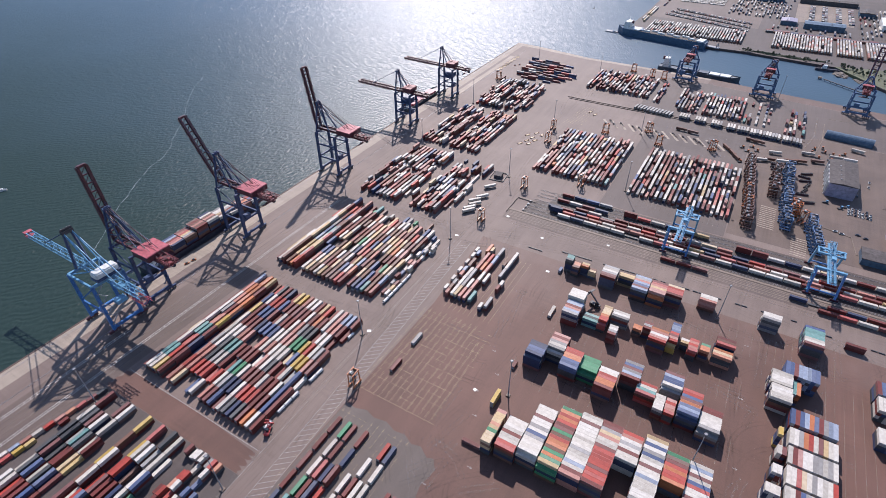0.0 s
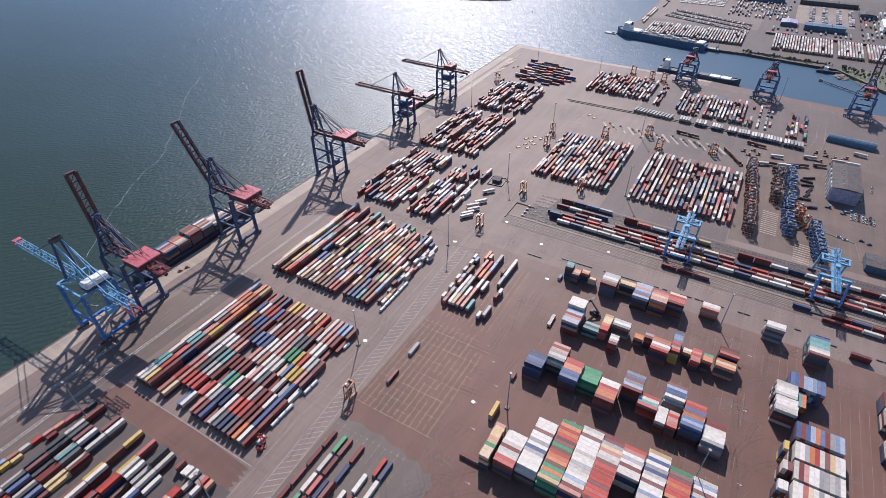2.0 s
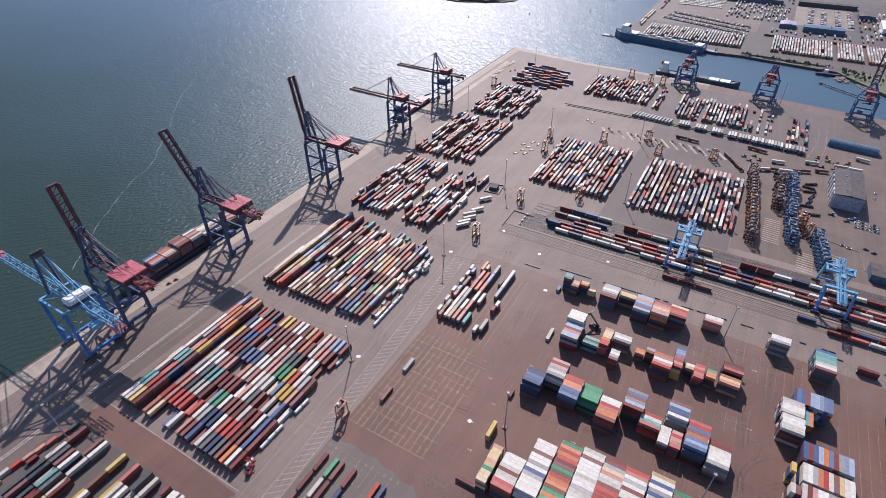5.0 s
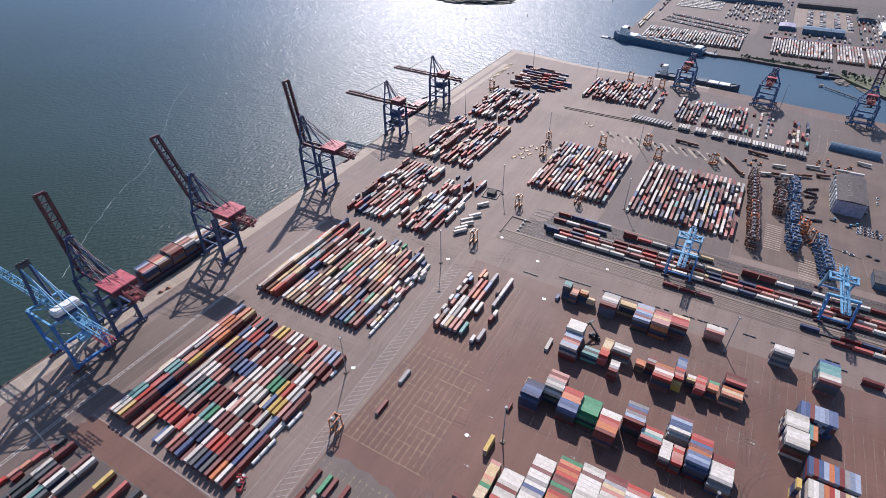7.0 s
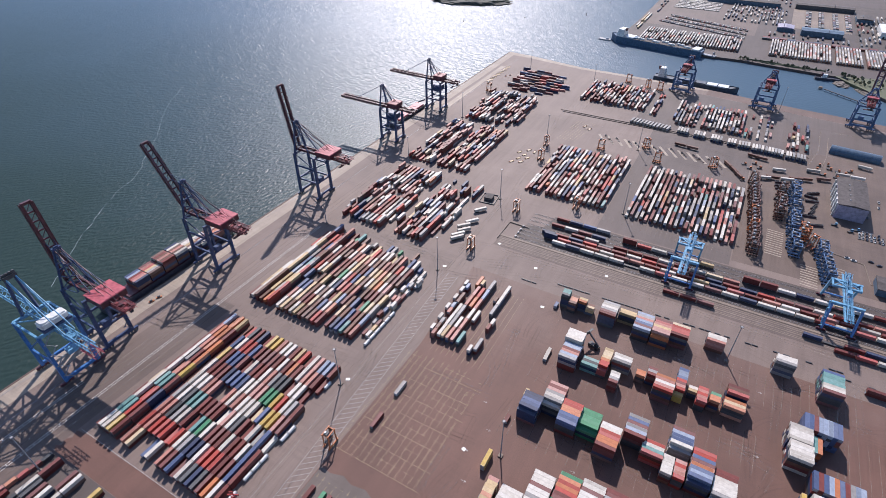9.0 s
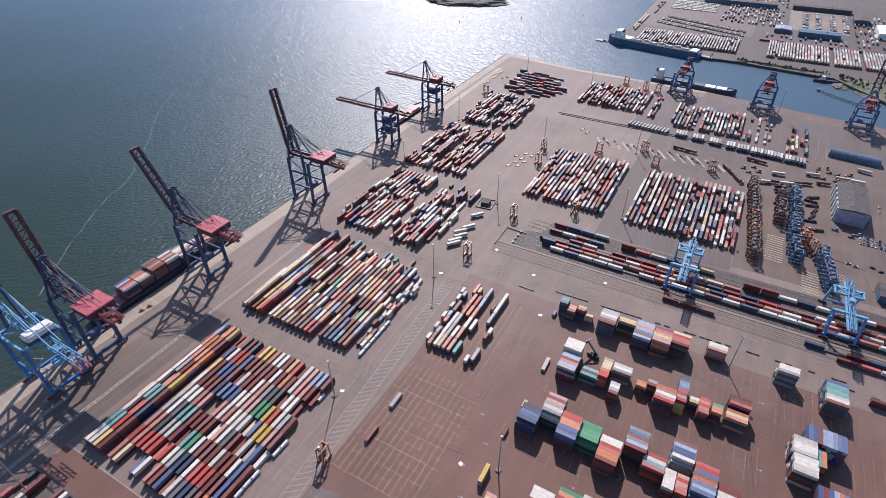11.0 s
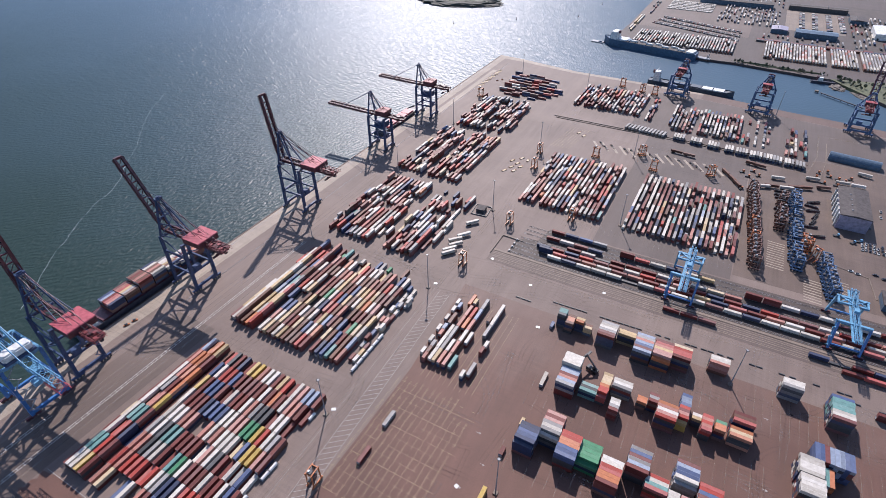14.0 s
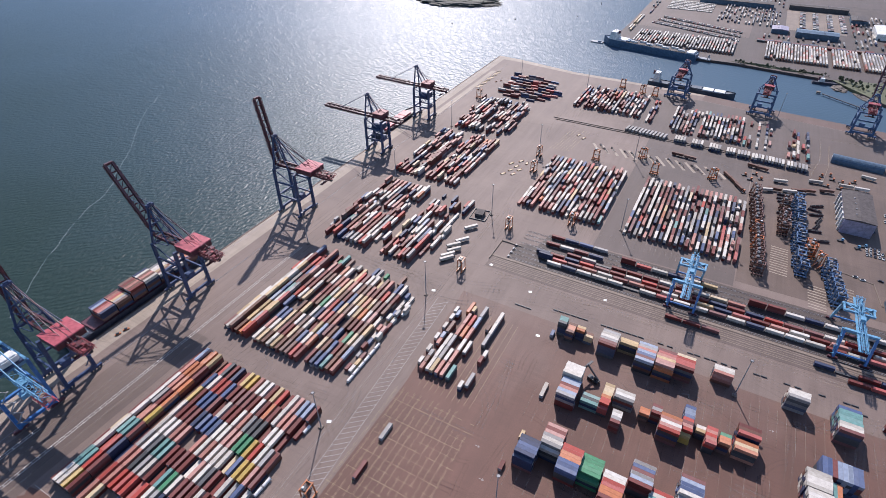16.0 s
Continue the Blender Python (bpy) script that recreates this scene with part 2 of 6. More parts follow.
DARK = painted("dark_steel", (0.035, 0.035, 0.04), 0.55)
CRANE_BLUE = painted("dark_blue_crane_paint", (0.018, 0.040, 0.105), 0.45)
# crane blue lightened to stand for haze over the north basin
HAZY_BLUE = painted("hazy_blue_crane_paint", (0.035, 0.085, 0.18), 0.5)
CRANE_RED = painted("dark_red_crane_paint", (0.070, 0.013, 0.020), 0.45)
DULL_RED = painted("dull_red_sheet", (0.21, 0.030, 0.034), 0.55)
HOUSE_RED = painted("pink_red_sheet", (0.34, 0.055, 0.07), 0.5)
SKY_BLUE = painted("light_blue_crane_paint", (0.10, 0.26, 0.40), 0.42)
CARRIER_BLUE = painted("dull_blue_machine_paint", (0.060, 0.125, 0.235), 0.5)
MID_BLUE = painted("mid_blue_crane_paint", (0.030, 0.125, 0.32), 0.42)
WHITE = painted("white_sheet", (0.56, 0.56, 0.54), 0.45, wear=0.2)
ORANGE = painted("orange_machine_paint", (0.43, 0.13, 0.038), 0.45)
BRIGHT_RED = painted("bright_red_machine_paint", (0.42, 0.035, 0.03), 0.45)
BROWN = painted("brown_machine_paint", (0.13, 0.055, 0.038), 0.5)
RUBBER = painted("rubber", (0.02, 0.02, 0.02), 0.8)
GLASS = painted("dark_glass", (0.02, 0.025, 0.03), 0.12, wear=0.0)
# ferry blue, lightened to carry the haze at the far quay
HULL_BLUE = painted("blue_hull_paint", (0.042, 0.088, 0.15), 0.4)
HULL_SLATE = painted("slate_hull_paint", (0.032, 0.048, 0.070), 0.5)
HULL_DARK = painted("dark_hull_paint", (0.03, 0.03, 0.045), 0.45)
FOAM = painted("foam", (0.24, 0.28, 0.29), 0.8, wear=0)
ROOF_GREY = painted("grey_roof", (0.048, 0.037, 0.035), 0.8)
WALL_LILAC = painted("pale_lilac_cladding", (0.24, 0.215, 0.28), 0.55, wear=0.1)
SHED_BLUE = painted("steel_blue_sheet", (0.035, 0.075, 0.12), 0.45)
LEAF = painted("leaves", (0.030, 0.048, 0.018), 0.7, wear=0)
BARK = painted("bark", (0.09, 0.065, 0.045), 0.8)
ROCK = painted("rock", (0.12, 0.098, 0.080), 0.85)
DARK_ROCK = painted("dark_shore_rock", (0.062, 0.058, 0.046), 0.85)
EARTH = paving("grassy_bank", (0.10, 0.11, 0.05), (0.06, 0.065, 0.03), (0.12, 0.10, 0.07))

PAINT = {
    "W": ("white", (0.50, 0.462, 0.405)), "G": ("light grey", (0.265, 0.252, 0.243)), "r": ("maroon", (0.150, 0.029, 0.024)),
    "R": ("red", (0.365, 0.046, 0.032)), "O": ("orange", (0.45, 0.150, 0.060)), "T": ("tan", (0.475, 0.345, 0.185)),
    "Y": ("yellow", (0.46, 0.31, 0.07)), "g": ("green", (0.045, 0.22, 0.105)), "t": ("teal", (0.125, 0.262, 0.245)),
    "b": ("blue", (0.060, 0.092, 0.195)), "N": ("navy", (0.026, 0.038, 0.088)), "P": ("salmon", (0.395, 0.172, 0.135)),
    "k": ("dark grey", (0.056, 0.059, 0.063)), "B": ("pale blue", (0.235, 0.280, 0.365)), "n": ("brown", (0.145, 0.064, 0.042)),
}
LETTERS = list(PAINT)
BOX_PAINT = {k: container_paint(v[0].replace(" ", "_") + "_container", v[1]) for k, v in PAINT.items()}


# ---- mesh helpers ----
def bx(bm, x, y, z, sx, sy, sz):
    """A box in bm, from its centre and its sizes."""
    return bmesh.ops.create_cube(bm, size=1.0, matrix=Matrix.Translation((x, y, z)) @ Matrix.Diagonal((sx, sy, sz, 1)))["verts"]


def beam(bm, p, q, w, h=None):
    """A box girder from p to q, w wide and h high."""
    p, q = Vector(p), Vector(q)
    d = q - p
    turn = d.to_track_quat("X", "Z").to_matrix().to_4x4()
    bmesh.ops.create_cube(bm, size=1.0, matrix=Matrix.Translation((p + q) / 2) @ turn @ Matrix.Diagonal((d.length, w, h or w, 1)))


def rod(bm, p, q, r, r2=None, sides=8):
    p, q = Vector(p), Vector(q)
    turn = (q - p).to_track_quat("Z", "Y").to_matrix().to_4x4()
    bmesh.ops.create_cone(bm, cap_ends=True, segments=sides, radius1=r, radius2=r if r2 is None else r2, depth=(q - p).length, matrix=Matrix.Translation((p + q) / 2) @ turn)


def truss(bm, p, q, w, h, bays, chord=0.35, lace=0.18):
    """A lattice girder of four chords with zigzag lacing, from p to q (in the x-z plane)."""
    p, q = Vector(p), Vector(q)
    ax = (q - p).normalized()
    up = Vector((-ax.z, 0, ax.x)) if abs(ax.y) < 0.1 else Vector((0, 0, 1))
    side = ax.cross(up)
    if up.z < 0:
        up = -up
    corner = [(s * w / 2, v * h / 2) for s in (-1, 1) for v in (-1, 1)]
    for s, v in corner:
        beam(bm, p + side * s + up * v, q + side * s + up * v, chord)
    for i in range(bays):
        a, c = p.lerp(q, i / bays), p.lerp(q, (i + 1) / bays)
        sg = 1 if i % 2 else -1
        for s in (-1, 1):
            beam(bm, a + side * (s * w / 2) + up * (sg * h / 2), c + side * (s * w / 2) - up * (sg * h / 2), lace)
            beam(bm, a + side * (s * w / 2) - up * (h / 2), a + side * (s * w / 2) + up * (h / 2), lace)
            beam(bm, a + side * (sg * w / 2) + up * (s * h / 2), c - side * (sg * w / 2) + up * (s * h / 2), lace)


def mesh_of(name, bm, *mats):
    me = bpy.data.meshes.new(name)
    bm.to_mesh(me)
    bm.free()
    for m in mats:
        me.materials.append(m)
    return me


def part(name, bm, material, parent, label=""):
    ob = new(name, mesh_of(name, bm, material))
    ob.parent = parent
    return tagged(ob, label)


def thing(name, bm, material, label, category, group="", kind=""):
    return tagged(new(name, mesh_of(name, bm, material)), label, category, group, kind)


def hub(name, label, category, group="", kind=""):
    return tagged(new(name), label, category, group, kind)


def slab(name, corners, top, thick, material, label, category="ground", kind="structure"):
    """A flat slab over the polygon of (x, y) corners."""
    bm = bmesh.new()
    f = bm.faces.new([bm.verts.new((x, y, top)) for x, y in corners])
    if f.normal.z < 0 or f.calc_area() == 0:
        f.normal_update()
    if f.normal.z < 0:
        f.normal_flip()
    geo = bmesh.ops.extrude_face_region(bm, geom=[f])
    bmesh.ops.translate(bm, verts=[v for v in geo["geom"] if isinstance(v, bmesh.types.BMVert)], vec=(0, 0, -thick))
    bmesh.ops.recalc_face_normals(bm, faces=bm.faces)
    return thing(name, bm, material, label, category, kind=kind)


# ---- sea, land and paving ----
bm = bmesh.new()
bmesh.ops.create_grid(bm, x_segments=1, y_segments=1, size=3800, matrix=Matrix.Translation((0, 600, -3.2)))
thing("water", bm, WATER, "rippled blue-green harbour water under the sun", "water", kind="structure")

NORTH_EDGE = [(-391, 934), (-352, 931), (-250, 912), (-180, 911), (-54, 904), (0, 896), (56, 887), (108, 882), (162, 875), (700, 810)]
slab("ground", [(-390, -500), *NORTH_EDGE, (2200, 700), (2200, -500)], 0.0, 9.0, ASPHALT, "worn grey-brown asphalt of the container terminal")
slab("quay_apron", [(-390.3, -500), (-391.3, 934.3), (-352, 931.3), (-377, 920), (-377, 600), (-374.5, 420), (-374.5, -500)], 0.05, 4.0, QUAY_PALE, "pale jointed concrete strip along the quay edge", "quay")
b = bmesh.new()
bx(b, -390.35, 217, 0.12, 1.1, 1434, 0.5)
thing("quay_coping", b, BROWN_STRIP, "worn brown coping along the quay edge", "quay", kind="structure")
slab("north_quay_apron", [(-352, 931.4), (-250, 912.4), (-180, 911.4), (-54, 904.4), (-56, 897), (-180, 902.5), (-252, 903.5), (-350, 918.5), (-377, 920)], 0.045, 4.0, QUAY_PALE, "pale concrete strip along the corner of the north quay", "quay")
slab("north_quay_road", [(-54, 904.4), (0, 896.4), (56, 887.4), (108, 882.4), (162, 875.4), (700, 810.4), (700, 788), (162, 853), (56, 865), (-56, 882)], 0.045, 4.0, BROWN_STRIP, "red-brown worn strip along the north quay", "quay")
slab("storage_strip", [(-371.5, 640), (-372.0, 858), (-364.5, 858), (-363.5, 640)], 0.045, 0.3, QUAY_PALE, "pale concrete storage strip behind the far quay cranes", "quay")
slab("yard", [(-166, -300), (-166, 151.5), (-165, 262), (-172, 362), (420, 362), (420, -300)], 0.04, 0.3, RED_YARD, "red-brown asphalt under the empty container stacks", "yard")
slab("yard", [(-165.8, -300), (-165.5, 152), (-158, 151), (-150, 153.5), (-143, 151.2), (-134, 152.8), (-126, 149.8), (-119, 151), (-112, 147.5), (-106, 149), (-99, 144.5), (-95, 146), (-90.5, 140), (-93, 128), (-89.5, 110), (-92.5, 92), (-90, 60), (-92, -300)], 0.047, 0.3, GREY_PATCH, "patched grey asphalt under rows of marked slots", "yard")
slab("north_yard", [(-96, 472), (-96, 722), (-128, 726), (-124, 760), (-130, 800), (-121, 840), (-126, 878), (-54, 880), (160, 850), (420, 820), (420, 722), (90, 746), (21, 701), (21, 472)], 0.025, 0.3, NORTH_YARD, "darker asphalt of the northern yard", "yard")
slab("quay_road", [(-355.8, -300), (-355.8, 225), (-316, 225), (-316, -300)], 0.03, 0.3, QUAY_ROAD, "darker worn asphalt road behind the quay cranes", "road")
slab("service_yard", [(22, 480), (22, 700), (90, 745), (420, 720), (420, 480)], 0.035, 0.3, SERVICE_YARD, "dark oil-stained asphalt of the service yard", "yard")
EDGE = random.Random(5)


def ragged(x, y0, y1, step=3.0, by=1.6):
    """Corners of a worn edge along y."""
    n = max(1, int(abs(y1 - y0) / step))
    return [(x + EDGE.uniform(-by, by), y0 + (y1 - y0) * k / n) for k in range(n + 1)]


slab("near_yard", [(-320, -300), (-320, 79.8), *ragged(-188, 79.8, -60), (-188, -300)], 0.035, 0.3, DARK_YARD, "dark grey asphalt under the near container rows", "yard")
slab("yard", [*ragged(-315, 80, 95, 2.0, 2.5), (-300, 97.5), (-282, 96.2), (-240, 97.2), (-214, 96.0), *ragged(-190, 95, 80, 1.5, 2.2)], 0.04, 0.3, RED_YARD, "red-brown asphalt lane between container blocks", "yard")


# ---- containers ----
def box_mesh(length, key, height=2.59):
    """A container shell: recessed panels between corner posts and rails on all five outer faces."""
    bm = bmesh.new()
    bx(bm, 0, 0, height / 2, length, 2.44, height)
    bm.normal_update()
    faces = [f for f in bm.faces if f.normal.z > -0.5]
    for f in faces:
        bmesh.ops.inset_individual(bm, faces=[f], thickness=0.14, depth=-0.02)
    return mesh_of("shipping_container", bm, BOX_PAINT[key])


def door_mesh(length, side):
    """One leaf of the door end."""
    bm = bmesh.new()
    bx(bm, length / 2 - 0.03, side * 0.57, 1.3, 0.05, 1.1, 2.3)
    return mesh_of("door", bm, STEEL)


def roof_mesh(length):
    """A roof panel pressed into cross ribs."""
    bm = bmesh.new()
    n = int(length / 0.76)
    pts = [(-length / 2 + 0.15 + (length - 0.3) * (i + f) / n, h) for i in range(n) for f, h in ((0.0, 0.0), (0.5, 0.004))]
    rows = [[bm.verts.new((x, s * 1.08, 2.574 + h)) for s in (-1, 1)] for x, h in pts]
    for a, c in zip(rows, rows[1:]):
        bm.faces.new((a[0], c[0], c[1], a[1]))
    bmesh.ops.recalc_face_normals(bm, faces=bm.faces)
    return bm


L40, L20 = 12.19, 6.06
SHELL = {(n, k): box_mesh(n, k) for n in (L40, L20) for k in LETTERS}
DOORS = {(n, d): door_mesh(n, d) for n in (L40, L20) for d in (-1, 1)}
ROOFS = {(n, k): mesh_of("roof_panel", roof_mesh(n), BOX_PAINT[k]) for n in (L40, L20) for k in LETTERS}
RAW = {n: (np.array([v.co[:] for v in SHELL[n, "W"].vertices]), [tuple(p.vertices) for p in SHELL[n, "W"].polygons]) for n in (L40, L20)}


def container(x, y, z, n, key, along_y, group, where, name="shipping_container", bare=False):
    """One container as a thing of its own, with its roof panel and doors; a bare one, far off, is its shell alone."""
    ob = new(name, SHELL[n, key])
    turn = 90 if along_y else 0
    ob.matrix_world = pose(x, y, z, 0, 0, turn + (180 if RNG.random() < 0.5 else 0))
    size = "forty-foot" if n == L40 else "twenty-foot"
    tagged(ob, f"{PAINT[key][0]} {size} steel container {where}", "container", group)
    for child, data in () if bare else (("roof_panel", ROOFS[n, key]), ("door", DOORS[n, -1]), ("door", DOORS[n, 1])):
        new(child, data).parent = ob
    return ob


class Pile:
    """Containers joined into one mesh, one material a colour."""

    def __init__(self):
        self.v, self.f, self.m, self.n = [], [], [], 0

    def add(self, x, y, z, n, key, along_y):
        v, f = RAW[n]
        p = v[:, [1, 0, 2]] * (-1, 1, 1) if along_y else v
        self.v.append(p + (x, y, z))
        self.f.extend(tuple(i + self.n for i in q) for q in f)
        self.m.extend([LETTERS.index(key)] * len(f))
        self.n += len(v)

    def build(self, name, label):
        if not self.n:
            return
        me = bpy.data.meshes.new(name)
        me.from_pydata(np.concatenate(self.v).tolist(), [], self.f)
        for k in LETTERS:
            me.materials.append(BOX_PAINT[k])
        me.polygons.foreach_set("material_index", self.m)
        tagged(new(name, me), label, "containers", kind="stuff")


RNG = random.Random(7)
TIER, FLOOR = 2.595, 0.04


def pick(weights):
    return RNG.choices(list(weights), [weights[k] for k in weights])[0]


REDDISH = dict(r=30, R=7, W=26, G=8, b=4, N=8, O=2, T=3, t=1, P=16, n=6)
VARIED = dict(r=25, n=13, W=17, T=15, b=7, N=5, R=7, G=7, t=2, g=2, P=9, O=3, B=3)
# far blocks: extra white and salmon stand for haze and roof sheen
PALE = dict(W=34, G=9, r=25, b=4, N=8, O=1, T=3, t=1, P=15, R=6, n=5, B=2)


def block(name, x0, y0, rows, slots, pitch, tiers, colours, label, single=True, gaps=0.04, slot=13.1, skew=0.0, short=0.16, thin=()):
    """A straddle-carrier block: rows along y with gaps between them, boxes stacked in slots. tiers: weights for 0 to 3 high."""
    pile = Pile()
    for i in range(rows):
        x = x0 + (i + 0.5) * pitch
        usual, last = pick(tiers), pick(colours)
        for j in range(slots):
            y = y0 + (j + 0.5) * slot + skew * i
            high = usual if RNG.random() < 0.68 else pick(tiers)
            if thin and i >= thin[0] and j >= thin[1] and RNG.random() < thin[2]:
                high = 0
            last = last if RNG.random() < 0.12 else pick(colours)
            key0 = last
            halves = [(0.0, L40)] if RNG.random() > short else [(-3.15, L20), (3.15, L20)]
            for off, n in halves:
                h = high if n == L40 or RNG.random() > 0.2 else max(0, high - 1)
                jx = RNG.uniform(-0.12, 0.12)
                for k in range(h):
                    key = key0 if k == h - 1 else RNG.choice("rrNknrGr")
                    if single and k == h - 1:
                        container(x + jx, y + off, FLOOR + k * TIER, n, key, True, name, label)
                    else:
                        pile.add(x + jx, y + off, FLOOR + k * TIER, n, key, True)
    pile.build("stacked_containers", f"weathered steel containers of many colours, {label}")


def bay(x0, y_north, colours, tiers, n=L40, group="empty container stacks", lower="NrkkNnNrk"):
    """A block stack of containers side by side, lying along x. colours: one letter each from north to south."""
    pile = Pile()
    for i, key in enumerate(colours):
        y = y_north - 1.24 - i * 2.475
        high = tiers
        if i == len(colours) - 1 and len(colours) > 4 and RNG.random() < 0.35:
            high -= 1
        # tiers below the top mostly dark, to deepen the shade on stack sides
        for k in range(high):
            z = FLOOR + k * TIER
            jx = RNG.uniform(-0.2, 0.2)
            if k == high - 1 and y_north < 300:
                container(x0 + n / 2 + jx, y, z, n, key, False, group, "on a dense stack of empties", "empty_container")
            else:
                pile.add(x0 + n / 2 + jx, y, z, n, key if k == high - 1 or RNG.random() < 0.28 else RNG.choice(lower), False)
    pile.build("stacked_containers", "lower tiers of a dense stack of empty containers")


# rows of the middle yard: x, south end, usual height, and tops from south to north ('-': any colour, '.': empty)
MIDDLE = [(-313.4, 240.0, 1, "rTTW..R-.")]
MIDDLE += [(-308.8 + 4.36 * k, 238.0, 3 if k in (1, 4) else 2, w) for k, w in enumerate(("WWWWWWWWW", "nnnTTWTrb", "nTTBbGrRR", "OWTWtrbRr", "RRTRGnPrP"))]
MIDDLE += [(-287.0, 238.4, 2, "...b-rW-r")]
MIDDLE += [(-282.6 + 4.36 * k, 238.4, 2, w) for k, w in enumerate(("WPb-W-rPg", "TWb-TWnrt", "nTTn--n-n", "WrnTP-W-.", "TrW-n-PWk", "nTn-gWP-W", "nnW-W-T-T", "nb---nPR.", "RWT-b-W-b", "rOB-T-nWG"))]
MIDDLE += [(-239.0, 239.6, 2, "..rP-TnW.")]
MIDDLE += [(-234.7 + 4.36 * k, 239.8 + 0.2 * k, 2, w) for k, w in enumerate(("rTn-W-P-g", "Nnb-T-r-.", "bb-r--nP.", "t-g-WnR-n", "nnT-PrW-.", "P-WT-nrW."))]


def middle_block():
    """The dense middle yard: groups of rows, shifted a little along the rows, with a ragged north end."""
    pile = Pile()
    for i, (x, y0, usual, tops) in enumerate(MIDDLE):
        for j, key in enumerate(tops):
            last = j == len(tops) - 1
            if key == "." or (key == "-" and RNG.random() < 0.12):
                continue
            high = usual if key != "-" or RNG.random() < 0.9 else max(1, usual - 1)
            if last and usual == 2:
                high = RNG.choice((1, 1, 2))
            key = pick(VARIED) if key == "-" else key
            short = RNG.random() < (0.5 if last else 0.1)
            for off, n in [(-3.15, L20), (3.15, L20)][: 1 if last else 2] if short else [(0.0, L40)]:
                jx = RNG.uniform(-0.10, 0.10)
                for k in range(high):
                    if k == high - 1:
                        container(x + jx, y0 + 6.3 + 12.5 * j + off, FLOOR + k * TIER, n, key, True, "containers in the middle yard", "in dense straddle-carrier rows", "yard_container", bare=True)
                    else:
                        pile.add(x + jx, y0 + 6.3 + 12.5 * j + off, FLOOR + k * TIER, n, RNG.choice("rrNknrGr"), True)
    # low broken rows of short boxes along the east side
    for i, x in enumerate((-206.6, -203.0, -199.9)):
        for j in range(16):
            if RNG.random() < (0.75, 0.5, 0.3)[i] and (i < 2 or j > 6):
                for k in range(RNG.choice((1, 1, 2))):
                    pile.add(x + RNG.uniform(-0.2, 0.2), 245 + 6.6 * j, FLOOR + k * TIER, L20, pick(dict(W=45, G=10, b=8, T=8, r=12, n=10, P=7)), True)
    pile.build("stacked_containers", "weathered steel containers of many colours, in dense straddle-carrier rows")


middle_block()
block("containers at the far quay side", -328, 371, 23, 9, 4.7, {0: 20, 1: 16, 2: 44, 3: 20}, PALE, "in broken rows beside the quay road", single=False, short=0.42, slot=12.6, thin=(11, 5, 0.5))
block("containers", -332, 505, 16, 9, 4.9, {0: 16, 1: 18, 2: 46, 3: 20}, REDDISH, "in broken rows far along the quay", single=False, short=0.42)
block("containers", -332, 640, 16, 8, 4.9, {0: 20, 1: 16, 2: 44, 3: 20}, PALE, "in rows far along the quay", single=False, short=0.42)
block("containers", -184, 504, 19, 9, 4.5, {1: 12, 2: 76, 3: 10, 0: 2}, PALE, "in dense rows in the middle of the terminal", single=False, short=0.42, slot=12.55)
block("containers", -78, 503, 22, 9, 4.5, {1: 16, 2: 70, 3: 10, 0: 4}, PALE, "in dense rows beside the trailer park", single=False, short=0.42, slot=12.45)
block("containers", -212, 776, 19, 6, 4.8, {0: 9, 1: 14, 2: 52, 3: 24}, PALE, "in rows near the north quay", single=False, short=0.42)
block("containers", -82, 754, 19, 6, 4.5, {0: 9, 1: 28, 2: 58, 3: 5}, PALE, "in rows near the north quay", single=False, short=0.42)
block("containers", 5, 752, 7, 6, 4.6, {0: 48, 1: 36, 2: 16}, PALE, "in broken rows near the north quay", single=False, short=0.6)
block("containers", 48, 742, 6, 6, 4.8, {0: 44, 1: 36, 2: 20}, PALE, "in broken rows near the long shed", single=False, short=0.5)
block("containers", -113, 768, 2, 6, 4.6, {1: 30, 2: 70}, PALE, "in a double row near the north quay", single=False, short=0.3)


def slots(group, xs, y_north, slot, rows, high, label, single=True, n=L40, turned=False):
    """Containers along y in columns xs; rows from north to south, one letter a column, '.' for an empty slot."""
    pile = Pile()
    lines = rows.split()
    if turned:
        lines = ["".join(c) for c in zip(*lines)][::-1]
    for j, row in enumerate(lines):
        for i, (x, key) in enumerate(zip(xs, row)):
            if key == ".":
                continue
            h = RNG.choice(high[i] if turned else high)
            y = y_north - (j + 0.5) * slot + RNG.uniform(-0.12, 0.12)
            for k in range(h):
                jx = RNG.uniform(-0.12, 0.12)
                if single and k == h - 1:
                    container(x + jx, y, FLOOR + k * TIER, n, key, True, group, label)
                else:
                    pile.add(x + jx, y, FLOOR + k * TIER, n, key if k == h - 1 else RNG.choice("rrNkrnr"), True)
    pile.build("stacked_containers", f"weathered steel containers of many colours, {label}")


def columns(x0, pitch, count):
    return [x0 + pitch * i for i in range(count)]


LANE, BLOCK = "containers by the lane", "in a short block beside marked slots"
slots(LANE, [-160.4, -156.0, -152.9, -148.8, -144.7, -140.0, -131.3, -125.6], 349.0, 12.6, ".O..G.W. ..PRB.W. n.POP.G. .WG.WW.. .WGWP... .WTPPt.G", (2,), BLOCK)
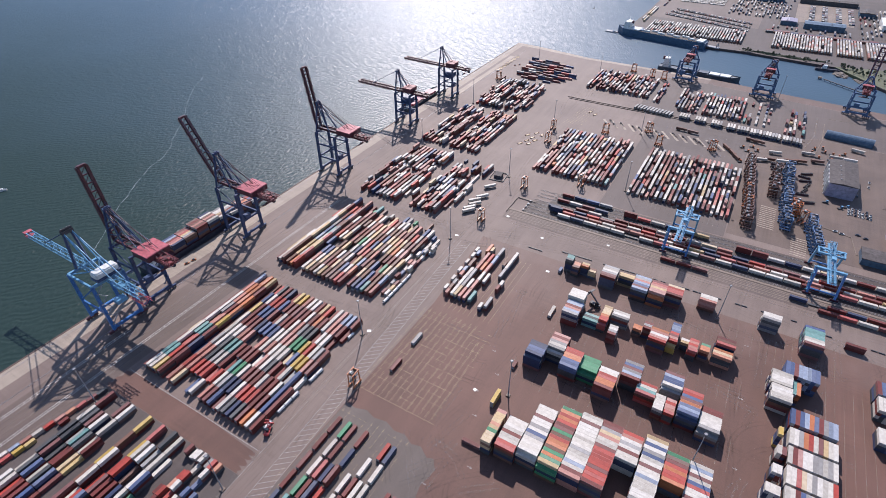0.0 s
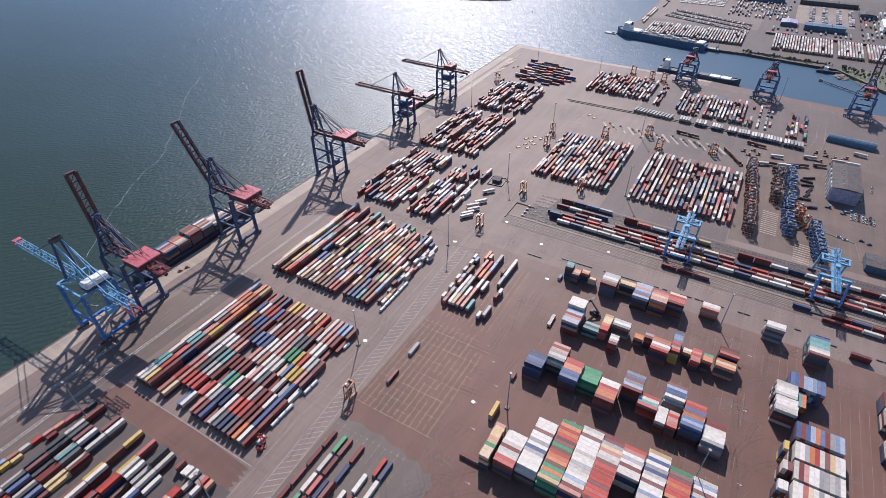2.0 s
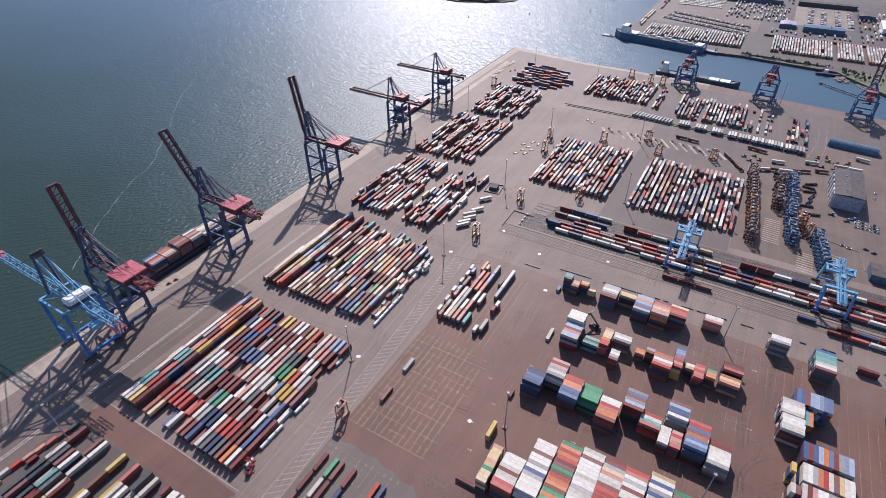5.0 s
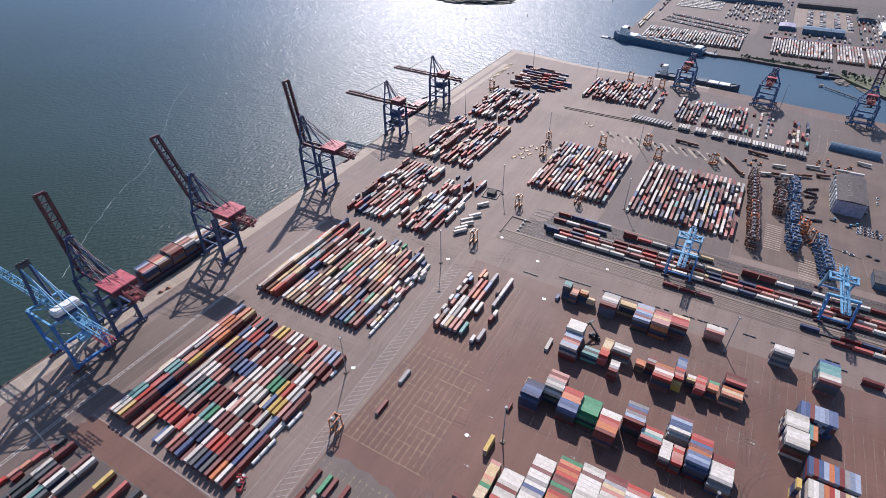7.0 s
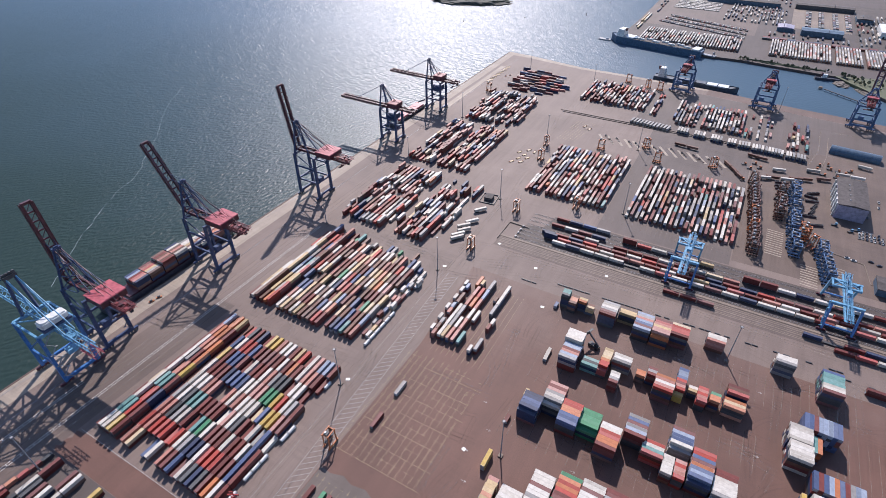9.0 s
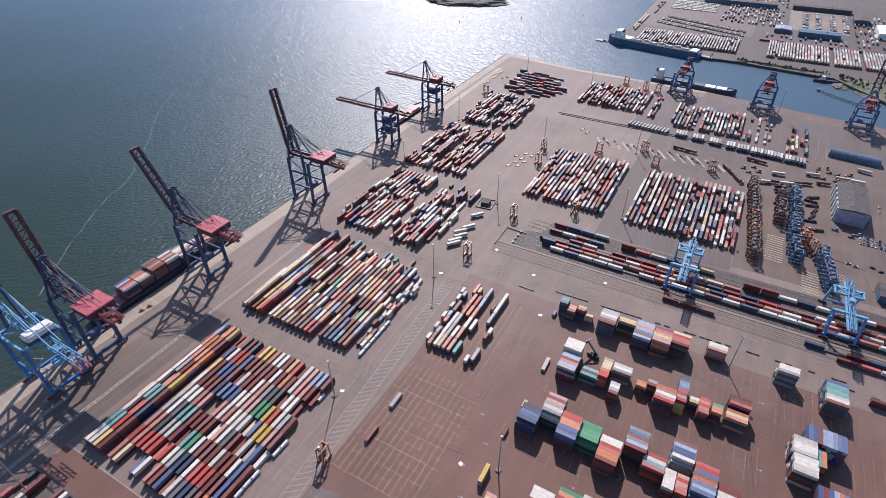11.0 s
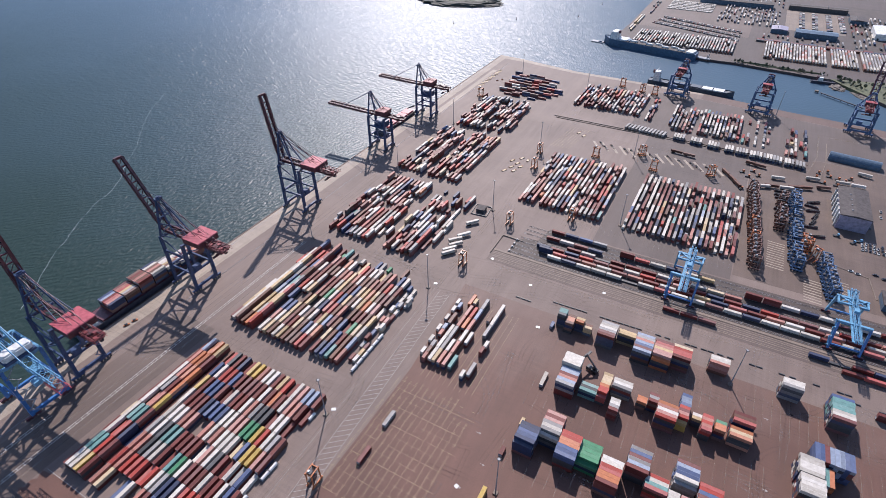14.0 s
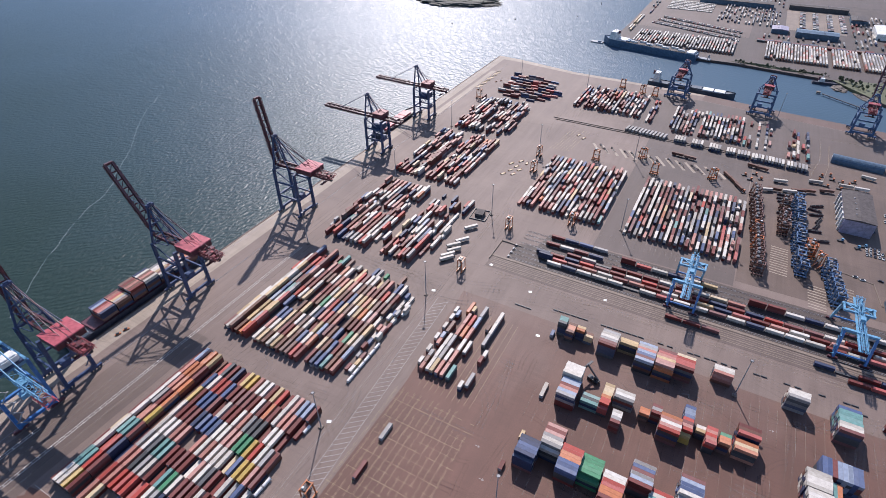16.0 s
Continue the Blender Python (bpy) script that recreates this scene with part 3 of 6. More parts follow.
for x, y, key, high in ((-164.8, 335.9, "W", 2), (-164.2, 327.2, "W", 2), (-161.7, 332.7, "B", 2), (-152.6, 342.4, "T", 2), (-164.6, 316.7, "W", 2), (-164.6, 304.4, "W", 2), (-161.3, 307.2, "B", 2), (-160.9, 300.6, "P", 2), (-164.2, 292.0, "W", 2), (-160.5, 288.2, "G", 2), (-160.5, 281.8, "n", 2), (-163.7, 279.3, "W", 2), (-160.2, 275.4, "P", 2), (-134.9, 329.4, "n", 2), (-126.3, 305.3, "W", 2), (-126.8, 299.0, "r", 2), (-129.4, 273.3, "W", 2)):
    slots(LANE, [x], y + 3.05, 6.1, key, (high,), BLOCK, n=L20)
# rows near the quay: one word a row from west to east, its letters from south to north
QUAY_ROWS = columns(-304.3, 3.8, 2) + [-297.0, -293.0, -288.7, -284.8, -280.5] + columns(-276.0, 4.5, 6) + columns(-249.0, 4.33, 12)
QUAY_TOPS = """rkrTrrrrr WtWWWWWPB WtRtPGPOO YRRtPrOOO rrNrYOOrT .rNrnnnrn PRPGWWYbR TPPWWrrWk .RkkWrbRr .RGtPrbRN bRWtPNrbr WRrr.brrY .Rrr.bWrY
PWtrPbrrP rGgrWWrrW bNWWPWWrW rNrPWPPWr WWrWWPGrT kRrkWgkOR NRWrTgkrr kRrrbYrWW rrrWYRWPP OrWGYWWPB WbbbPGrrB rrrWrr.rr"""
QUAY_HIGH = [(2,), (3,), (2, 3, 3), (3,), (3,), (1,)] + [(2, 2, 2, 2, 2, 2, 1)] * 19
slots("containers near the quay", QUAY_ROWS, 214.6, 12.4, QUAY_TOPS, QUAY_HIGH, "in rows near the quay", turned=True)
NEAR = "in rows on the near yard"
slots("containers on the near yard", columns(-301.5, 4.2, 7), 78.2, 12.6, "r...rW. WkrW.W. kkGtkWr krkrrTY WkbWkbr WWRrrbr rRWrWWG brrNrPr rWRRWbr", (1, 2, 2), NEAR, False)
slots("containers on the near yard", columns(-263.0, 4.25, 9), 78.6, 12.5, "Y..R..kW. n..YWWGWW YW.RRn.Wb nWRrrrNWg rWRbrWNWr WrNrWRrWr rRrbrRPrG WNrRWrrbW", (1, 2, 2, 3), NEAR, False)
slots("containers on the near yard", columns(-223.6, 4.1, 7), 78.8, 6.3, "rWWWGRO ...W.W. ..RR.b. ..OW.bb .rRRW.W ..r.W.. RrWrrbG WrRGbrW brrRrWO rWNrRrr", (1, 1, 2), NEAR, False, n=L20)
for k in range(11):
    y = 75 - 6.5 * k
    for d, keep in ((0.0, "krROPRWPBWr"), (4.2, "....r..YYRR")):
        if keep[k] != ".":
            slots("containers on the near yard", [-311.5 - (77 - y) * 0.13 + d], y + 3.2, 6.4, keep[k], (1,), NEAR, False, n=L20)
slots("containers in marked rows", [-160.3, -152.3, -148.2, -143.7, -139.2, -131.0, -126.5, -122.6, -118.4], 140.6, 13.8, "rgr.r..RN rWr.N.W.WW rWRNrWrWW rgrNRWrWr NtgNrOWrg rWNrR.WbW Rr.WN.rWr", (1, 1, 1, 1, 2), "standing in marked rows")
slots("containers in marked rows", [-104.6, -100.6], 115.0, 13.5, "rr W.", (1,), "standing in marked rows")

PILE = Pile()
for i, (x0, count) in enumerate(((-325, 6), (-326, 6), (-322, 7), (-322, 7), (-318, 7), (-321, 7), (-316, 6), (-320, 6), (-308, 4))):
    for j in range(count):
        if RNG.random() > 0.1:
            for k in range(RNG.choice((1, 2, 2))):
                PILE.add(x0 + j * 12.5, 855 - i * 10.6 - 1.1 * j + RNG.uniform(-0.3, 0.3), k * TIER, L40, pick(dict(r=34, R=10, N=16, b=10, W=10, n=10, P=8, G=5)), False)
PILE.build("stacked_containers", "mixed containers in cross rows near the quay corner")

# empties: four lines of block stacks, each bay 12.6 m long
for x, y, c, t in (
    (-65.4, 188, "WWWWrWWRR", 5), (-52.7, 205, "WWWrWWGWbGWWWWW", 5), (-39.6, 211, "gORORrrgnROOngOgTg", 5), (-27.0, 213, "WWrWWWWWWWGWWWBWrP", 5),
    (-14.7, 214, "rrGTPWWrRRRRRrRRRr", 5), (-2.6, 213, "RPWGWrWW", 5), (10.5, 217, "TWbWGbWWrWWBWWWWWG", 5), (23.2, 212, "gnrRORRO", 5), (36.0, 214, "WBWrWbRWWrWWBWGW", 4),
    (-78.3, 253, "NNbbNN", 5), (-67.0, 268, "PrPGWGW", 5), (-54.2, 259, "RROObbb", 5), (-42.0, 260, "gggggg", 4), (-29.0, 254, "WWRROOr", 5), (-15.9, 268, "GbrGBr", 5), (-4.2, 257, "RWtR", 4), (9.5, 272, "rBbbWG", 5),
    (22.2, 263, "RRbrObBbN", 5), (35.2, 257, "rrWWWWGG", 4),
    (-71.4, 317, "WWWW", 6), (-70.4, 306, "BBrPBG", 5), (-55.6, 304, "tkt", 3), (-37.0, 315, "WWG", 4), (-8.0, 308, "OPWPR", 5), (34.4, 322, "rnR", 5), (34.0, 312, "OTO", 4),
    (-58.4, 361, "GWWGrr", 5), (-45.2, 361, "TT", 4), (-32.6, 361, "BGPBbrB", 5), (-19.6, 361, "rRPTPPO", 5), (-7.6, 362, "TRRRr", 5), (16.5, 366.5, "WWP", 4),
    (60.0, 365.5, "WWG", 5), (87.2, 365, "bttttWWr", 5),
):
    bay(x, y, c, t)
for x, y, c, t in ((-76.0, 358, "TO", 4), (-69.5, 357, "nT", 3), (-20.4, 310, "OO", 3), (-13.8, 314, "rGr", 4), (-73.6, 189, "PTTTOTgTTT", 5), (8.4, 252, "WWWWW", 4), (14.9, 252, "PRPPR", 4), (-44.2, 316, "TTTTORRR", 4), (-35.0, 298, "WWGr", 4), (4.6, 323, "bBBbRrPRY", 4), (12.8, 313, "WT", 3), (18.2, 313, "RPRPR", 4), (25.6, 312, "gOO", 4), (-89.4, 359, "ttk", 5), (-82.6, 358, "nOOn", 4)):
    bay(x, y, c, t, n=L20)
# stacks at the yard's east side
for x, y, c, t, n in (
    (70.0, 309, "WWWWW", 5, L40), (70.6, 296, "WWWWW", 5, L40),
):
    bay(x, y, c, t, n=n)


def cross_bay(x0, y, colours, tiers, n=L40, group="empty container stacks"):
    """Containers side by side along x, lying along y. colours: from west to east."""
    pile = Pile()
    for i, key in enumerate(colours):
        # dark colours below the top tier strengthen the shaded sides
        for k in range(tiers):
            if k == tiers - 1:
                container(x0 + 1.25 + i * 2.475, y, FLOOR + k * TIER, n, key, True, group, "on a dense stack of empties", "empty_container")
            else:
                pile.add(x0 + 1.25 + i * 2.475, y, FLOOR + k * TIER, n, key if RNG.random() < 0.3 else RNG.choice("kNrbNnk"), True)
    pile.build("stacked_containers", "lower tiers of a dense stack of empty containers")


for x, y, c, t in ((77.5, 314.8, "bbrBBBbb", 5), (82.8, 301.0, "tO", 4), (82.5, 274.0, "brbBObrGBB", 5), (82.5, 258.5, "WWGORWrTWW", 5), (82.5, 244.5, "WrPWWGGWGW", 5), (82.5, 230.5, "WWRTWGWWWR", 5), (82.5, 216.5, "WWrbGWWBWW", 5), (82.5, 202.5, "WGWWrWRWbW", 5), (130, 328, "rbGWWNb", 4), (130, 314, "WWWbWWG", 4), (130, 290, "WWbWGWW", 3)):
    cross_bay(x, y, c, t)
for x, y, c in ((77.0, 259, "Y"), (77.0, 245, "Wr"), (75.5, 231, "WW"), (73.0, 217, "WWW")):
    cross_bay(x, y, c, 5, n=L20)
for x, y, z, n, key, ay in ((-79.6, 297.6, FLOOR, L40, "W", True), (-91.7, 349.3, FLOOR, L20, "b", True), (-79.8, 259.2, FLOOR, L20, "T", True), (-82.8, 234.6, FLOOR, L20, "r", True), (-155.1, 221.2, FLOOR, L40, "G", True), (-154.4, 193.0, FLOOR, L40, "r", True), (-81.5, 202, FLOOR, L40, "Y", True), (-81.5, 202, FLOOR + TIER, L40, "Y", True), (-80, 165.5, FLOOR, L40, "r", False), (-74.5, 176, FLOOR, L40, "B", True), (121.5, 369, FLOOR, L40, "r", False), (121.5, 369, FLOOR + TIER, L40, "r", False)):
    container(x, y, z, n, key, ay, "single containers", "standing on the open yard")
# reefers two high in groups along the barrier
PILE = Pile()
for g0, cnt in ((-67, 4), (-47, 4), (-27, 4), (-8, 3), (4, 4), (19, 4), (33, 3), (43, 3), (55, 3), (66, 3)):
    for k in range(cnt):
        for h in range(2):
            PILE.add(g0 + 3.3 * k, 730 - (g0 + 67) * 0.09 + RNG.uniform(-0.8, 0.8), h * TIER, L40, RNG.choice("WWG") if h else "N", True)
PILE.build("stacked_containers", "white reefer containers stacked two high along the barrier")


# ---- quay cranes ----
def quay_crane(label, y, up=True, x=-374.0, leg=CRANE_BLUE, jib=CRANE_RED, roof=HOUSE_RED, half=12.5, wide=10.0, top=47.0, reach=63.0, back=50.0, apex=30.0, house=(16.0, 34.0), turn=0.0, lift=82.0, cover=0.92):
    """A ship-to-shore crane: water side at -x, rails along y."""
    c = hub("quay_crane", label, "crane", "quay cranes")
    for sx in (-1, 1):
        for sy in (-1, 1):
            b = bmesh.new()
            beam(b, (sx * half, sy * wide, 3.4), (sx * half, sy * wide * 0.92, top), 2.1, 2.3)
            part("leg", b, leg, c)
            b = bmesh.new()
            bx(b, sx * half, sy * wide, 2.6, 1.5, 9.0, 1.2)
            bogie = part("bogie", b, leg, c)
            for k in (-3.4, -1.2, 1.2, 3.4):
                b = bmesh.new()
                rod(b, (sx * half - 0.5, sy * wide + k, 0.6), (sx * half + 0.5, sy * wide + k, 0.6), 0.6, sides=10)
                bx(b, sx * half, sy * wide + k, 1.4, 0.9, 1.4, 1.4)
                part("wheel", b, DARK, bogie)
        b = bmesh.new()
        bx(b, sx * half, 0, 4.4, 1.6, 2 * wide, 2.0)
        part("sill_beam", b, leg, c)
        for z in (top * 0.40, top - 1.0):
            b = bmesh.new()
            bx(b, sx * half, 0, z, 1.5, 2 * wide * 0.95, 1.7)
            part("cross_beam", b, leg, c)
    for sy in (-1, 1):
        for z in (top * 0.40, top * 0.72):
            b = bmesh.new()
            beam(b, (-half, sy * wide * 0.96, z), (half, sy * wide * 0.96, z), 1.2, 1.6)
            part("portal_beam", b, leg, c)
        b = bmesh.new()
        beam(b, (-half, sy * wide * 0.96, top * 0.40), (half, sy * wide * 0.94, top * 0.72), 0.7)
        beam(b, (half, sy * wide * 0.94, top * 0.72), (-half, sy * wide * 0.93, top), 0.7)
        part("diagonal_brace", b, leg, c)
        b = bmesh.new()
        beam(b, (-half - 3, sy * 3.2, top + 2), (back, sy * 3.2, top + 2), 1.3, 2.6)
        part("girder", b, jib, c)
    for k in range(9):
        gx, nx = -half + (back + half) * k / 8, -half + (back + half) * (k + 1) / 8
        b = bmesh.new()
        bx(b, gx, 0, top + 2.2, 0.6, 6.4, 1.0)
        part("girder_tie", b, jib, c)
        if k < 8:
            b = bmesh.new()
            beam(b, (gx, -3, top + 2.6), (nx, 3, top + 2.6), 0.35)
            part("girder_diagonal", b, jib, c)
    # machinery house with a low-pitched roof
    hx, hw = (house[0] + house[1]) / 2, house[1] - house[0]
    b = bmesh.new()
    bx(b, hx, 0, top + 5.6, hw, 2 * wide * cover, 4.6)
    m_house = part("machinery_house", b, jib, c)
    b = bmesh.new()
    vs = bx(b, hx, 0, top + 8.2, hw + 0.8, 2 * wide * (cover + 0.03), 0.7)
    for v in vs:
        if v.co.z > top + 8.2:
            v.co.x = hx + (v.co.x - hx) * 0.96
    bx(b, hx, 0, top + 8.65, hw * 0.9, 0.3, 0.3)
    bx(b, hx - hw * 0.2, wide * 0.3, top + 8.9, 1.6, 1.6, 0.8)
    part("roof", b, roof, m_house)
    # tower over the water-side legs
    head = Vector((-half + 0.5, 0, top + apex))
    for sy in (-1, 1):
        b = bmesh.new()
        beam(b, (-half, sy * wide * 0.85, top), head + Vector((0, sy * 2.0, 0)), 1.1, 1.4)
        part("tower_leg", b, leg, c)
        b = bmesh.new()
        beam(b, (half * 0.3, sy * wide * 0.6, top + 2), head + Vector((1.2, sy * 2.0, -2)), 0.9)
        part("tower_brace", b, leg, c)
        b = bmesh.new()
        rod(b, head + Vector((0.5, sy * 2.0, 0)), (house[1] - 2, sy * 3.0, top + 3.5), 0.28)
        part("back_stay", b, jib, c)
        b = bmesh.new()
        rod(b, head + Vector((0.5, sy * 2.4, -6)), (back - 4, sy * 3.2, top + 3.2), 0.18)
        part("back_stay", b, jib, c)
    b = bmesh.new()
    bx(b, head.x, 0, head.z, 2.4, 6.0, 2.2)
    bx(b, head.x, 0, head.z + 1.5, 1.2, 3.0, 1.0)
    part("tower_head", b, leg, c)
    b = bmesh.new()
    bx(b, head.x + 0.4, 0, top + apex * 0.5, 1.0, wide * 1.1, 1.0)
    part("tower_brace", b, leg, c)
    # boom, raised or lowered over the water
    a = radians(lift if up else 1.0)
    way, nor = Vector((-math.cos(a), 0, math.sin(a))), Vector((math.sin(a), 0, math.cos(a)))
    foot = Vector((-half - 3, 0, top + 2))
    tip = foot + way * reach
    for sy in (-1, 1):
        b = bmesh.new()
        beam(b, foot + Vector((0, sy * 3.0, 0)), tip + Vector((0, sy * 3.0, 0)), 1.7, 2.5)
        part("boom_girder", b, jib, c)
    for sy in (-1, 1):
        b = bmesh.new()
        for k in range(14):
            p, q = foot + way * (reach * (0.14 + 0.06 * k)), foot + way * (reach * (0.20 + 0.06 * k))
            e = nor * (1.7 if k % 2 else -1.7)
            beam(b, p + e + Vector((0, sy * 3.9, 0)), q - e + Vector((0, sy * 3.9, 0)), 0.26)
        for s in (-1.8, 1.8):
            beam(b, foot + way * (reach * 0.14) + nor * s + Vector((0, sy * 3.9, 0)), tip + nor * s + Vector((0, sy * 3.9, 0)), 0.24)
        part("boom_walkway", b, jib, c)
    if up:
        for sy in (-1, 1):
            for k in range(3):
                z0, z1 = top + apex * k / 3, top + apex * (k + 1) / 3
                w0, w1 = wide * 0.85 + (2.0 - wide * 0.85) * k / 3, wide * 0.85 + (2.0 - wide * 0.85) * (k + 1) / 3
                b = bmesh.new()
                beam(b, (-half + 0.3, sy * w0, z0), (-half + 0.5, -sy * w1, z1), 0.45)
                part("tower_lacing", b, leg, c)
                b = bmesh.new()
                beam(b, (-half + 0.3, sy * w0, z0 + 1), (half * 0.3 - 4.4 * k, sy * w0 * 0.8, z0 + 2), 0.4)
                part("tower_tie", b, leg, c)
            b = bmesh.new()
            rod(b, head + Vector((1.0, sy * 1.2, -4)), (house[0] + 2, sy * 5.5, top + 8.6), 0.3)
            part("tower_strut", b, leg, c)
            b = bmesh.new()
            rod(b, head + Vector((1.0, sy * 0.6, 0.5)), (back - 1, sy * 1.6, top + 5.5), 0.12, sides=5)
            part("hoist_rope", b, DARK, c)
        b = bmesh.new()
        truss(b, (house[1] + 1, 0, top + 4.4), (back + 4, 0, top + 4.4), 7.6, 2.4, 7, 0.3, 0.18)
        part("rear_lattice", b, DULL_RED, c)
        for k in range(3):
            b = bmesh.new()
            bx(b, house[1] + 4 + 5 * k, (k % 2) * 3 - 1.5, top + 4.3, 2.4, 2.2, 1.5)
            part("winch_box", b, DULL_RED, c)
    for k in (0.02, 0.12, 0.23, 0.34, 0.45, 0.56, 0.67, 0.78, 0.89, 1.0):
        p = foot + way * (reach * k)
        b = bmesh.new()
        beam(b, p + Vector((0, -3.2, 0)), p + Vector((0, 3.2, 0)), 1.8 if k == 1.0 else 0.9)
        if k < 0.95:
            beam(b, p + Vector((0, -3, 0)), p + way * (reach * 0.11) + Vector((0, 3, 0)), 0.35)
        part("boom_tie", b, jib, c)
    for sy in (-1, 1):
        b = bmesh.new()
        if up:
            rod(b, head + Vector((-0.8, sy * 2.2, 0)), foot + way * (reach * 0.52) + nor * 1.5 + Vector((0, sy * 2.6, 0)), 0.2)
        else:
            rod(b, head + Vector((-0.8, sy * 1.4, 0)), foot + way * (reach * 0.62) + Vector((0, sy * 2.6, 1.2)), 0.26)
        part("fore_stay", b, leg, c)
    # trolley, cab, spreader and stairs
    b = bmesh.new()
    bx(b, back - 8, 0, top + 0.4, 7.0, 6.4, 1.0)
    bx(b, back - 8, 0, top + 3.9, 5.0, 4.4, 1.2)
    trolley = part("trolley", b, jib, c)
    b = bmesh.new()
    bx(b, back - 3.2, 2.0, top - 1.6, 2.6, 2.2, 2.4)
    part("cab", b, GLASS, trolley, "glazed operator cab")
    b = bmesh.new()
    bx(b, back - 9, 0, top - 4.5, 2.0, 11.5, 0.6)
    bx(b, back - 9, 0, top - 3.8, 1.4, 4.0, 0.9)
    for k in (-1.5, 1.5):
        rod(b, (back - 9, k, top - 3.5), (back - 9, k, top + 0.4), 0.08, sides=5)
    part("spreader", b, jib, trolley)
    b = bmesh.new()
    for k in range(8):
        z0, z1 = 5 + (top - 6) * k / 8, 5 + (top - 6) * (k + 1) / 8
        sg = 1 if k % 2 else -1
        beam(b, (half + 1.6, wide - 2 - sg * 2.2, z0), (half + 1.6, wide - 2 + sg * 2.2, z1), 0.9, 0.25)
        bx(b, half + 1.6, wide - 2 + sg * 2.6, z1, 1.1, 1.2, 0.2)
    part("stairs", b, leg, c)
    b = bmesh.new()
    for sy in (-1, 1):
        bx(b, (house[0] + back) / 2, sy * 4.4, top + 3.9, back - house[0], 0.08, 0.08)
        bx(b, (house[0] + back) / 2, sy * 4.2, top + 3.0, back - house[0], 0.9, 0.1)
        for k in range(10):
            bx(b, house[0] + (back - house[0]) * k / 9, sy * 4.4, top + 3.5, 0.08, 0.08, 1.0)
    part("walkway", b, jib, c)
    b = bmesh.new()
    bx(b, half - 1, -wide * 0.3, top * 0.40 + 2.6, 4.0, 6.0, 3.4)
    part("electrical_room", b, leg, c)
    if not up:
        b = bmesh.new()
        bx(b, 3, 0, top * 0.72 + 3.2, 13.0, wide * 1.5, 5.0)
        bx(b, 3, 0, top * 0.72 + 0.4, 16.0, wide * 1.8, 0.5)
        part("drive_house", b, leg, c)
    c.matrix_world = pose(x, y, 0.05, 0, 0, turn)
    return c


def blue_quay_crane():
    c = hub("quay_crane", "light blue quay crane, lattice boom lowered, white machinery house", "crane", "quay cranes")
    half, wide, top = 14.5, 11.5, 44.0
    for sx in (-1, 1):
        for sy in (-1, 1):
            b = bmesh.new()
            beam(b, (sx * half, sy * wide, 2.6), (sx * half, sy * wide, top), 2.0, 2.4)
            part("leg", b, MID_BLUE, c)
            b = bmesh.new()
            bx(b, sx * half, sy * wide, 1.9, 1.6, 9.0, 1.6)
            bogie = part("bogie", b, CRANE_RED, c)
            for k in (-3.4, -1.2, 1.2, 3.4):
                b = bmesh.new()
                rod(b, (sx * half - 0.5, sy * wide + k, 0.6), (sx * half + 0.5, sy * wide + k, 0.6), 0.6, sides=10)
                part("wheel", b, DARK, bogie)
        for z in (4.2, top):
            b = bmesh.new()
            bx(b, sx * half, 0, z, 1.8, 2 * wide, 2.0)
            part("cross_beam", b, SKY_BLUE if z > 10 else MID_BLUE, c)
    for sy in (-1, 1):
        b = bmesh.new()
        beam(b, (-half, sy * wide, top), (half, sy * wide, top), 1.4, 1.8)
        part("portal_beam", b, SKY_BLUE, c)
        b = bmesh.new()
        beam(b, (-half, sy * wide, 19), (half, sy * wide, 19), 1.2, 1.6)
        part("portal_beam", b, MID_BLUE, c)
        b = bmesh.new()
        rod(b, (-half, sy * wide, 20), (half, sy * wide, top - 1), 0.6)
        part("diagonal_brace", b, MID_BLUE, c)
    b = bmesh.new()
    truss(b, (-half, 0, top + 3), (56, 0, top + 3), 5.0, 4.2, 16, 0.5, 0.26)
    part("girder", b, SKY_BLUE, c, "light blue lattice girder")
    b = bmesh.new()
    truss(b, (-half, 0, top + 3), (-84, 0, top + 4.5), 4.6, 4.0, 15, 0.5, 0.26)
    part("boom", b, SKY_BLUE, c, "light blue lattice boom")
    b = bmesh.new()
    for z in (1.2, 4.8):
        bx(b, -86, 0, top + z + 1.4, 4.0, 6.0, 0.5)
    for k in (-2.5, 0, 2.5):
        bx(b, -87, k, top + 4.4, 0.4, 0.4, 4.0)
    part("boom_tip", b, HOUSE_RED, c, "red and white boom end platform")
    b = bmesh.new()
    truss(b, (44, 0, top - 1.5), (60, 0, top - 1.5), 6.0, 2.2, 5, 0.35, 0.2)
    part("rear_platform", b, HOUSE_RED, c, "red rear platform")
    b = bmesh.new()
    vs = bx(b, 17, 0, top + 9.2, 7.6, 17.0, 5.0)
    bmesh.ops.bevel(b, geom=[e for e in b.edges], offset=0.9, segments=3, affect="EDGES")
    part("machinery_house", b, WHITE, c, "rounded white machinery house")
    b = bmesh.new()
    bx(b, 17, 0, top + 5.9, 8.6, 18.0, 1.5)
    part("house_base", b, CRANE_BLUE, c)
    head = Vector((-half + 3, 0, top + 33))
    for sy in (-1, 1):
        b = bmesh.new()
        beam(b, (-half, sy * 5.0, top + 1), head + Vector((0, sy * 2.6, 0)), 1.4, 1.7)
        part("tower_leg", b, CRANE_BLUE, c)
        for tx, r in ((16.0, 0.55), (34.0, 0.4)):
            b = bmesh.new()
            rod(b, head + Vector((0, sy * 2.8, 0)), (tx, sy * 3.2, top + 6), r)
            part("back_stay", b, SKY_BLUE, c)
        b = bmesh.new()
